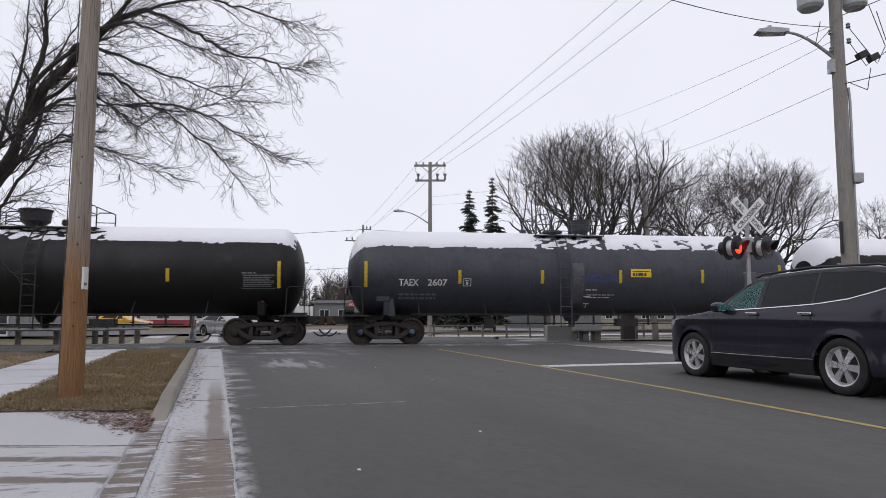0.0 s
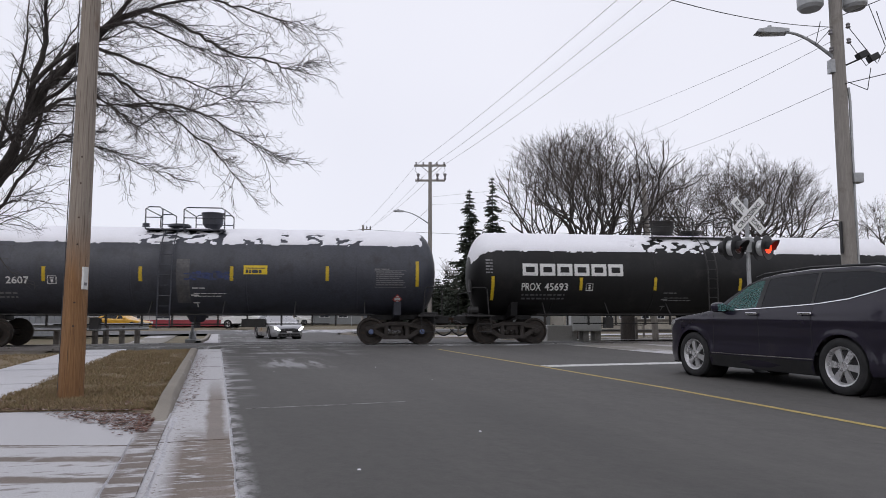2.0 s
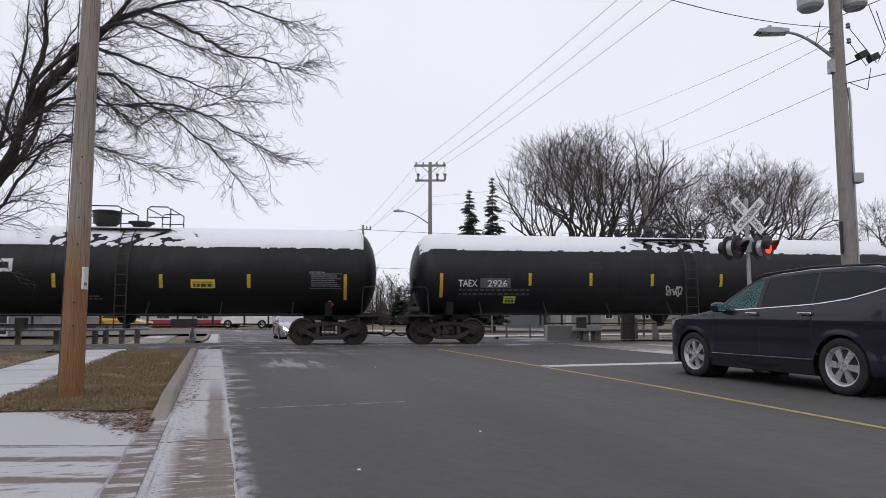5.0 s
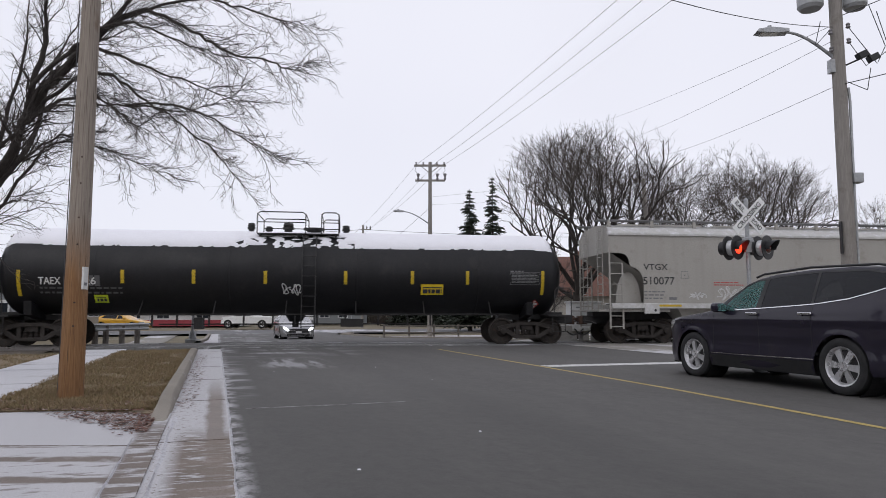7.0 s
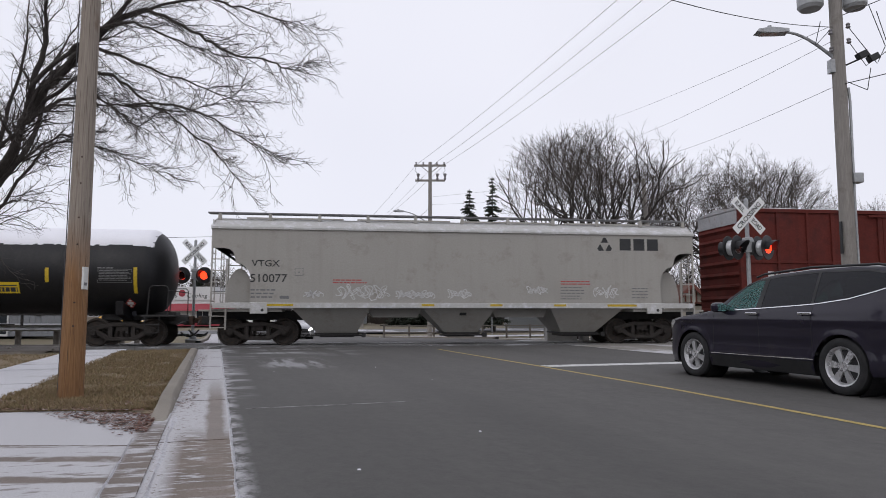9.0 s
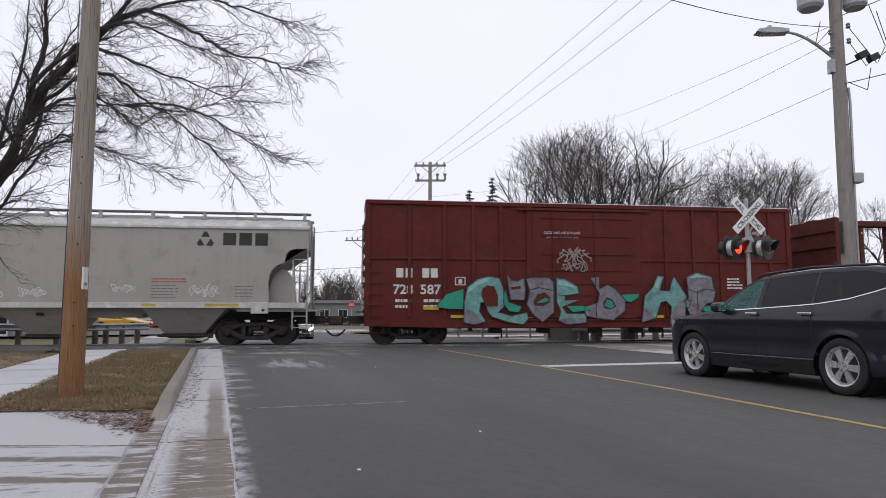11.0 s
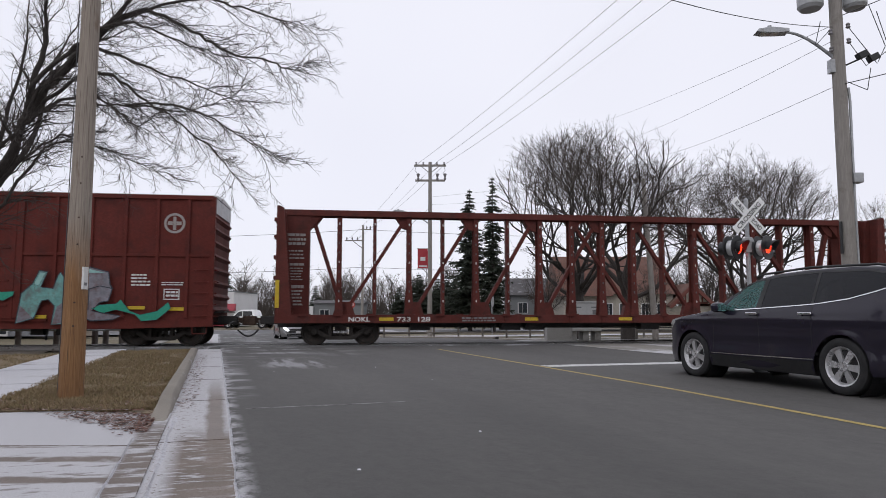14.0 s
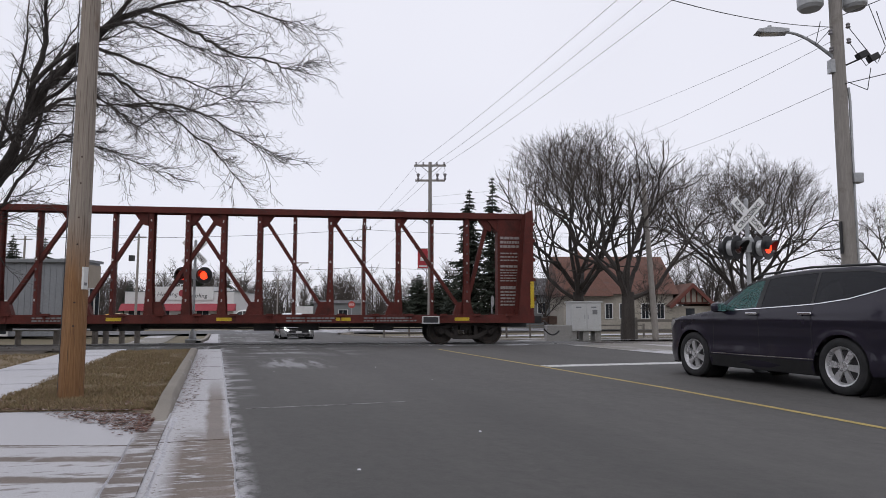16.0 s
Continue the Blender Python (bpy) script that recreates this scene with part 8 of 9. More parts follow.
def twigs_on(g, pts, dirs, length, r, rnd, level, every, lift, start=0.25):
    n = len(pts)
    for i in range(n):
        if i / (n - 1) < start:
            continue
        for _ in range(every):
            d = aside(dirs[i], rnd, 22, 62)
            L = length * rnd.uniform(0.5, 1.15) * (1.15 - 0.5 * i / (n - 1))
            q, e = branch(g, pts[i], d, L, r, rnd, 3 if level > 1 else 2, 0.22, lift, 0.4, 3)
            if level > 1:
                twigs_on(g, q, e, length * 0.52, r * 0.55, rnd, level - 1, every, lift * 0.6, 0.2)


def bare_tree(name, label, x, y, z, height, spread, trunk_h, r, seed, limbs=7, lean=(0, 0), twig=GREY_TWIG, density=1, stems=1, levels=3):
    """A winter tree: trunk and limbs in one mesh, branches and twigs in others, filling a round crown."""
    rnd = random.Random(seed)
    tree = thing(name, label, "tree", pose(x, y, z))
    wood, fine = Geo(), Geo()
    for st in range(stems):
        d = Vector((lean[0] + (st - (stems - 1) / 2) * 0.5, lean[1], 1)).normalized()
        pts, dirs = branch(wood, Vector((0.15 * st, 0, -0.1)), d, trunk_h, r, rnd, 6, 0.05, 0.03, 0.72, 12)
        for k in range(limbs):
            a = 2.4 * k + rnd.random() * 0.6 + seed
            out = 0.18 + 0.80 * ((k + 0.5) / limbs) ** 0.62
            goal = Vector((math.cos(a) * spread * out, math.sin(a) * spread * out, trunk_h + (height - trunk_h) * math.sqrt(max(0.06, 1 - (out * 0.93) ** 2)))) 
            origin = pts[-1] if k % 3 else pts[-2]
            vec = goal - origin
            dl = (vec.normalized() + Vector((0, 0, 0.10))).normalized()
            q, e = branch(wood, origin, dl, vec.length * 0.86, r * rnd.uniform(0.25, 0.38), rnd, 9, 0.09, 0.02, 0.2, 7)
            for i in range(2, len(q)):
                for _ in range(2 if levels < 3 else 3):
                    dd = aside(e[i], rnd, 25, 65)
                    L = vec.length * rnd.uniform(0.16, 0.27) * (1.15 - 0.4 * i / len(q))
                    qq, ee = branch(wood, q[i], dd, L, r * 0.105 * (1.2 - 0.6 * i / len(q)), rnd, 6, 0.15, 0.06, 0.3, 5)
                    twigs_on(fine, qq, ee, L * 0.58, max(0.0075, r * 0.03) * (2.0 if levels < 3 else 1.45), rnd, levels, density, 0.05)
    part("trunk", wood, BARK, tree, smooth=True)
    tagged(part("crown", fine, twig, tree), kind="stuff")
    return tree


def forking_tree(name, label, x, y, z, height, spread, trunk_h, r, seed, limbs=6, levels=8, lean=(0, 0), first=1.7, core=0.0):
    """A winter shade tree: a short trunk that forks again and again into an airy round crown of fine twigs."""
    rnd = random.Random(seed)
    tree = thing(name, label, "tree", pose(x, y, z))
    wood, fine = Geo(), Geo()
    mid = trunk_h + 0.42 * (height - trunk_h)

    def room(p):
        """Below 1 inside the crown's uneven egg."""
        rz = (height - mid) if p.z > mid else (mid - trunk_h * 0.75)
        uneven = 1 + 0.10 * noise.noise((p.x * 0.6 + seed, p.y * 0.6, p.z * 0.6))
        return (((p.x - core) / spread) ** 2 + (p.y / spread) ** 2 + ((p.z - mid) / rz) ** 2) / uneven ** 2

    def grow(p, d, length, rad, level):
        segs = 4 if level < 4 else 3
        out = wood if rad > 0.022 else fine
        q, e = branch(out, p, d, length, rad, rnd, segs, 0.13 if level < 3 else 0.20, 0.035, 0.72, 7 if level < 3 else 4 if rad > 0.022 else 3)
        if level >= 2:
            for i in range(1, len(q)):
                if rnd.random() < 0.46:
                    s = aside(e[i], rnd, 28, 60)
                    k = rnd.uniform(0.35, 0.75)
                    t, u = branch(fine, q[i], s, length * k, min(0.014, max(0.0050, rad * 0.28)), rnd, 3, 0.22, 0.06, 0.5, 3)
                    for j in (1, 2, 3):
                        if rnd.random() < 0.5:
                            branch(fine, t[j], aside(u[j], rnd, 25, 55), length * k * 0.55, 0.0046, rnd, 2, 0.2, 0.06, 0.6, 3)
        if level >= levels or room(q[-1]) > 1:
            return
        n = 3 if rnd.random() < 0.16 else 2
        for k in range(n):
            lo, hi = (8, 22) if k == 0 else (24, 46)
            grow(q[-1], aside(e[-1], rnd, lo, hi), length * rnd.uniform(0.78, 0.94), max(0.0060, rad * (0.74 if k == 0 else 0.58)), level + 1)

    d = Vector((lean[0], lean[1], 1)).normalized()
    pts, dirs = branch(wood, Vector((0, 0, -0.1)), d, trunk_h, r, rnd, 6, 0.04, 0.02, 0.84, 14)
    for k in range(limbs):
        a = 2 * math.pi * k / limbs + rnd.uniform(-0.3, 0.3) + seed
        tilt = radians(rnd.uniform(26, 68) if k else 8)
        s = Vector((math.cos(a) * math.sin(tilt), math.sin(a) * math.sin(tilt), math.cos(tilt)))
        grow(pts[-1 - (k % 2)], s, first * rnd.uniform(0.9, 1.2), r * rnd.uniform(0.36, 0.5), 0)
    part("trunk", wood, BARK, tree, smooth=True)
    tagged(part("crown", fine, GREY_TWIG, tree), kind="stuff")
    return tree


def limb_tree():
    """The near tree at the sidewalk: its limbs reach far over the lawn to the street."""
    rnd = random.Random(11)
    tree = thing("street_tree", "large bare tree with long drooping limbs beside the sidewalk", "tree", pose(-8.6, 12.0, 0))
    wood, fine = Geo(), Geo()
    branch(wood, Vector((-0.1, 0, -0.1)), Vector((0.02, 0, 1)), 2.9, 0.34, rnd, 6, 0.03, 0.02, 0.8, 14)
    fork = Vector((0.0, 0, 2.75))
    limbs = [([(0.63, 0.1, 3.77), (1.17, 0.1, 5.03), (2.05, 0, 5.93), (2.94, -0.1, 6.84), (3.6, -0.2, 7.6)], 0.112),
             ([(0.60, 0.2, 3.67), (0.91, 0.3, 5.08), (1.15, 0.3, 6.2), (1.10, 0.3, 6.9), (1.2, 0.3, 7.8)], 0.106),
             ([(0.45, -0.1, 3.55), (0.81, -0.2, 4.08), (1.4, -0.3, 4.55), (1.9, -0.3, 4.76), (3.13, -0.4, 4.71), (4.16, -0.4, 4.64), (4.97, -0.4, 4.92)], 0.046),
             ([(0.25, 0, 2.5), (0.68, 0, 2.95), (1.05, 0, 3.57), (1.43, 0, 4.03), (1.92, 0.1, 4.27), (2.3, 0.1, 4.34)], 0.050),
             ([(1.17, 0.1, 5.03), (2.05, 0.1, 5.93), (2.54, 0.1, 6.46), (3.15, 0, 6.63), (4.0, 0, 6.25), (4.63, 0, 5.87), (5.46, 0, 5.66), (5.85, 0, 5.52), (6.1, 0, 5.66)], 0.053),
             ([(1.2, -0.2, 5.1), (2.05, -0.3, 5.85), (2.36, -0.3, 5.82), (3.1, -0.3, 5.55), (3.93, -0.3, 5.24), (4.66, -0.2, 4.95), (5.2, -0.2, 4.85)], 0.043),
             ([(1.0, 0.12, 4.65), (1.74, 0.5, 5.6), (2.37, 0.5, 5.55), (2.91, 0.5, 5.13), (3.43, 0.5, 4.81), (3.96, 0.5, 4.4), (4.38, 0.5, 4.08), (4.7, 0.5, 3.62)], 0.040),
             ([(0.98, 0.1, 4.6), (1.67, 0.3, 5.1), (2.29, 0.3, 5.05), (2.93, 0.2, 4.55), (3.4, 0.1, 4.7)], 0.037),
             ([(2.05, 0, 5.93), (2.54, 0.1, 6.46), (3.87, 0.2, 6.95), (4.81, 0.2, 6.79), (5.44, 0.2, 6.6), (6.1, 0.2, 6.45)], 0.043),
             ([(3.0, -0.4, 4.75), (3.95, -0.5, 4.68), (4.68, -0.6, 4.4), (5.3, -0.6, 4.0), (5.75, -0.6, 3.75)], 0.025),
             ([(0.98, 0.1, 4.6), (1.4, -0.2, 5.1), (1.87, -0.3, 5.24), (2.5, -0.4, 5.0), (3.05, -0.4, 4.4)], 0.037),
             ([(1.0, 0.1, 3.9), (1.6, 0.2, 4.35), (1.95, 0.2, 4.26), (2.55, 0.3, 4.03), (3.17, 0.3, 3.77), (3.55, 0.3, 3.66)], 0.028),
             ([(0.3, 0.6, 3.6), (0.5, 1.3, 4.9), (0.4, 1.8, 6.2), (0.7, 2.2, 7.4)], 0.086),
             ([(0.15, -0.5, 3.5), (0.3, -1.2, 4.8), (0.6, -1.6, 6.2), (1.0, -1.9, 7.3)], 0.079),
             ([(-0.4, 0.2, 3.6), (-1.2, 0.3, 4.9), (-2.2, 0.2, 6.0), (-3.0, 0.2, 7.0)], 0.092),
             ([(0.3, 0.3, 4.0), (0.45, 0.5, 5.2), (0.60, 0.6, 6.3), (0.5, 0.7, 7.5)], 0.06), ([(0.9, 0.3, 5.05), (1.4, 0.6, 5.9), (1.7, 0.8, 6.8), (1.9, 0.9, 7.6)], 0.05),
             ([(0.7, 0.2, 4.0), (0.9, -0.5, 4.5), (1.3, -0.9, 4.3), (1.75, -1.0, 3.9)], 0.04), ([(2.0, 0, 5.9), (2.6, -0.5, 6.1), (3.4, -0.7, 6.05), (4.2, -0.7, 5.7), (4.9, -0.7, 5.5)], 0.04)]
    for pts, r in limbs:
        first = Vector(pts[0])
        ctrl = ([fork] if first.length < 4.15 else []) + [Vector(p) for p in pts]
        path = []
        for i in range(len(ctrl) - 1):
            a, b = ctrl[max(0, i - 1)], ctrl[i]
            c, d = ctrl[i + 1], ctrl[min(len(ctrl) - 1, i + 2)]
            for k in range(5):
                t = k / 5
                v = 0.5 * ((2 * b) + (c - a) * t + (2 * a - 5 * b + 4 * c - d) * t * t + (3 * b - a - 3 * c + d) * t ** 3)
                path.append(v + Vector((rnd.uniform(-0.025, 0.025), rnd.uniform(-0.025, 0.025), rnd.uniform(-0.03, 0.03))))
        path.append(ctrl[-1])
        n = len(path)
        wood.tube(path, [r * (1.0 - 0.88 * (k / (n - 1)) ** 0.8) for k in range(n)], 8)
        dirs = [(path[min(n - 1, k + 1)] - path[max(0, k - 1)]).normalized() for k in range(n)]
        for i in range(5, n):
            for _ in range(2 if i % 2 else 1):
                d = aside(dirs[i], rnd, 12, 48)
                d = (d + Vector((0.10, 0, -0.04))).normalized()
                L = rnd.uniform(0.5, 1.45) * (1.15 - 0.6 * i / n)
                q, e = branch(wood, path[i], d, L, max(0.0065, r * 0.19 * (1.2 - 0.8 * i / n)), rnd, 8, 0.27, -0.015, 0.4, 4)
                twigs_on(fine, q, e, L * 0.40, 0.0045, rnd, 2, 1, -0.015, 0.12)
    part("trunk", wood, BARK, tree, smooth=True)
    tagged(part("crown", fine, TWIG, tree), kind="stuff")


def spruce(label, x, y, z, h, w, seed, sparse=0.0, group=""):
    rnd = random.Random(seed)
    tree = thing("spruce_tree", label, "tree", pose(x, y, z), group)
    part("trunk", Geo().cyl((0, 0, -0.1), (0, 0, h * 0.98), h * 0.016, 0.02, 8), BARK, tree, smooth=True)
    g = Geo()
    levels = int(h * 3.2)
    for k in range(levels):
        t = k / levels
        zz = h * (0.06 + 0.93 * t)
        reach = w * (1 - t) ** 0.85 * rnd.uniform(0.75, 1.1) + 0.08
        for b in range(rnd.randint(7, 10)):
            if rnd.random() < sparse:
                continue
            a = rnd.random() * 2 * math.pi
            L = reach * rnd.uniform(0.6, 1.12)
            u = Vector((math.cos(a), math.sin(a), 0))
            s = Vector((-u.y, u.x, 0))
            m = max(3, int(L / 0.17))
            for i in range(m):
                f = (i + 0.5) / m
                c = u * (L * f) + Vector((0, 0, zz - 0.35 * L * f + 0.18 * L * f * f))
                sz = 0.38 * (1.15 - 0.6 * f) * rnd.uniform(0.7, 1.25) * (0.5 + min(1, L))
                for q in range(3):
                    dd = (u * rnd.uniform(0.2, 1) + s * rnd.uniform(-1, 1) + Vector((0, 0, rnd.uniform(-0.6, 0.25)))).normalized()
                    v = dd.cross(Vector((rnd.uniform(-1, 1), rnd.uniform(-1, 1), 1))).normalized() * sz * 0.26
                    g.add([c - v, c + v, c + dd * sz], [(0, 1, 2)])
    tagged(part("crown", g, NEEDLES, tree), kind="stuff")
    return tree


def far_woods():
    """The brown woods on the horizon: crowds of small bare trees."""
    rnd = random.Random(21)
    g = Geo()
    for k in range(560):
        x, y = rnd.uniform(-120, 120), rnd.uniform(100, 150)
        h = rnd.uniform(5.0, 8.8) * (1.1 if x < 10 else 1.0) * (1 + 0.15 * noise.noise((x * 0.05, 0, 0)))
        p = Vector((x, y, -0.4))
        g.tube([p, p + Vector((rnd.uniform(-0.3, 0.3), 0, h * 0.5)), p + Vector((rnd.uniform(-0.6, 0.6), 0, h))], [0.11, 0.08, 0.02], 3, False)
        for i in range(34):
            zz = h * rnd.uniform(0.12, 0.85)
            a, L = rnd.random() * 6.28, h * rnd.uniform(0.12, 0.34)
            s = p + Vector((0, 0, zz))
            e = s + Vector((math.cos(a) * L * 0.7, math.sin(a) * L * 0.5, L * 0.75))
            g.tube([s, s.lerp(e, 0.5) + Vector((rnd.uniform(-.2, .2), 0, -0.1)), e], [0.04, 0.03, 0.012], 3, False)
            for _ in range(4):
                b = s.lerp(e, rnd.uniform(0.25, 1.0))
                g.tube([b, b + Vector((rnd.uniform(-0.7, 0.7), rnd.uniform(-0.5, 0.5), rnd.uniform(0.2, 0.9)))], [0.022, 0.010], 3, False)
    for k in range(420):
        p = Vector((rnd.uniform(-110, 70), rnd.uniform(98, 112), -0.4))
        h = rnd.uniform(1.6, 3.6)
        for i in range(14):
            e = p + Vector((rnd.uniform(-1.3, 1.3), rnd.uniform(-0.8, 0.8), h * rnd.uniform(0.5, 1.1)))
            g.tube([p + Vector((rnd.uniform(-0.5, 0.5), 0, 0)), e], [0.10, 0.04], 3, False)
    solid("far_woods", g, GREY_TWIG, "bare brown woods along the horizon", "woods", "", "stuff")


limb_tree()
forking_tree("park_tree", "bare spreading tree behind the signal cabinet", 8.55, 31.6, -0.1, 9.2, 4.2, 2.3, 0.33, 5, 6, 8, (0.02, 0), 1.5)
forking_tree("park_tree", "tall bare spreading tree beyond the tracks", 7.0, 35.0, -0.2, 10.5, 4.5, 2.5, 0.32, 8, 7, 8, (-0.02, 0), 1.7, 0.1)
forking_tree("park_tree", "broad bare tree behind the crossing signal", 16.4, 37.0, -0.3, 10.1, 5.0, 2.0, 0.33, 14, 9, 8, (0, 0), 1.6)
forking_tree("park_tree", "small bare tree far beside the park", 29.0, 44.0, -0.3, 8.6, 4.0, 2.0, 0.24, 17, 6, 7, (0, 0), 1.5)
bare_tree("park_tree", "young bare tree before the church", 6.6, 44.0, -0.3, 5.6, 2.6, 1.2, 0.12, 19, 6, levels=2)
bare_tree("park_tree", "young bare tree before the church", 14.2, 46.0, -0.3, 5.0, 2.2, 1.0, 0.11, 23, 6, levels=2)
bare_tree("park_tree", "bare tree behind the white shop", -40.0, 105.0, -0.3, 10.0, 6.0, 2.5, 0.3, 29, 7, levels=2)
bare_tree("park_tree", "bare tree far down the street", -26.0, 108.0, -0.3, 9.5, 4.5, 2.5, 0.25, 31, 6, levels=2)
spruce("tall dark spruce beyond the crossing", 2.3, 58, -0.35, 12.4, 2.6, 41)
spruce("tall sparse spruce beside a taller twin", 4.2, 57, -0.35, 13.3, 1.9, 43, 0.2)
for k, (x, y, h, w) in enumerate(((-51, 80, 11.0, 3.4), (-46, 78, 10.4, 3.4), (-40.2, 76, 8.4, 2.8), (-53, 84, 8.0, 2.6), (-41.5, 90, 6.0, 2.2), (-36, 100, 8.0, 3.0), (-31, 98, 6.8, 2.4), (-18, 96, 5.6, 2.0), (-4, 90, 6.2, 2.2), (0.5, 88, 7.0, 2.6), (-1.8, 86, 5.0, 2.4), (-62, 88, 9.5, 2.6), (-5.6, 87, 5.0, 2.6), (-3.0, 85, 6.6, 2.8), (-0.6, 84, 6.0, 2.8), (1.2, 82, 5.2, 2.6))):
    spruce("dark evergreen in the row behind the shops", x, y, -0.35, h, w, 50 + k, 0.1, "evergreens behind the shops")
far_woods()
bare_tree("park_tree", "bare tree behind the church hall", 30.0, 76.0, -0.3, 9.5, 5.5, 2.0, 0.3, 61, 10, levels=2)
bare_tree("park_tree", "bare tree behind the church hall", 25.2, 70.0, -0.3, 8.0, 4.5, 2.0, 0.25, 67, 10, levels=2)
# evergreens and bare trees added unseen behind and beside the camera, darkening SUV reflections
unseen_spruce = spruce("unseen dark evergreen added to darken reflections", -33, 2, -0.2, 9.0, 3.4, 90, 0.0, "evergreens of the yards")
unseen_bare_tree = bare_tree("yard_tree", "unseen bare tree added to darken reflections", -26, -6, -0.2, 11.0, 5.5, 2.6, 0.3, 91, 6, levels=2)
rnd_unseen = random.Random(5)
for k in range(26):
    a = radians(150 + 9.2 * k)
    rad = rnd_unseen.uniform(30, 40)
    x, y = rad * math.cos(a) * 1.1, 6 + rad * math.sin(a)
    if y < 24 and (x < -20 or y < -12 or x > 24):
        copy_thing(unseen_spruce if k % 4 else unseen_bare_tree, pose(x, y, -0.2, 0, 0, 40 * k))


# ---- buildings beyond the crossing ----
SIDING = surface("grey_metal_siding", (0.20, 0.21, 0.225), 0.6, 0, 8, 0.6, 0.1, (0.16, 0.16, 0.17), 0.2, 0.05)
SHOP_WHITE = surface("white_stucco", (0.62, 0.62, 0.62), 0.8, 0, 10, 0.5, 0.06, (0.45, 0.44, 0.43), 0.15, 0.1)
SHOP_RED = surface("red_awning_paint", (0.30, 0.035, 0.05), 0.6, 0, 10, 0.6, 0.12, bump=0.05)
BRICK_TAN = surface("tan_brick_wall", (0.30, 0.26, 0.21), 0.85, 0, 20, 1.0, 0.15, bump=0.3)
CHURCH_STONE = surface("cream_stone_wall", (0.33, 0.305, 0.26), 0.85, 0, 5, 0.7, 0.18, (0.32, 0.29, 0.25), 0.3, 0.3)
CHURCH_ROOF = surface("brown_tile_roof", (0.14, 0.070, 0.053), 0.9, 0, 9, 0.7, 0.28, (0.11, 0.07, 0.06), 0.3, 0.3)
TIMBER_RED = surface("dark_red_timber", (0.14, 0.045, 0.035), 0.8, 0, 10, 1, 0.2)
WINDOW_DARK = surface("dark_window_glass", (0.02, 0.024, 0.03), 0.08, 0, 10, 1, 0.2, bump=0)
FRAME_WHITE = surface("white_window_frame", (0.6, 0.6, 0.6), 0.6, 0, 10, 1, 0.08, bump=0)
HOUSE_GREY = surface("grey_house_siding", (0.17, 0.18, 0.185), 0.75, 0, 10, 1, 0.12, bump=0.1)
SHINGLE = surface("dark_shingle_roof", (0.085, 0.08, 0.082), 0.9, 0, 12, 1, 0.25, (0.4, 0.4, 0.42), 0.2, 0.2)
CABINET = surface("pale_grey_cabinet_paint", (0.46, 0.47, 0.47), 0.5, 0, 20, 2, 0.08, (0.34, 0.32, 0.29), 0.15, 0.05)
CONCRETE = surface("grey_concrete", (0.26, 0.255, 0.245), 0.9, 0, 20, 1.5, 0.15, (0.17, 0.16, 0.15), 0.2, 0.3)
FENCE_WOOD = surface("grey_fence_wood", (0.15, 0.135, 0.12), 0.85, 0, 20, 1.5, 0.2, bump=0.3)


def window(house, x, y, z, w, h, deep=0.08):
    f = part("window", Geo().box(x - w / 2 - 0.06, x + w / 2 + 0.06, y - deep, y + 0.02, z - 0.06, z + h + 0.06), FRAME_WHITE, house)
    for s in (-1, 1):
        part("pane", Geo().box(x + (s - 1) * w / 4 + 0.02, x + (s + 1) * w / 4 - 0.02, y - deep - 0.01, y - deep + 0.005, z, z + h), WINDOW_DARK, f)
    return f


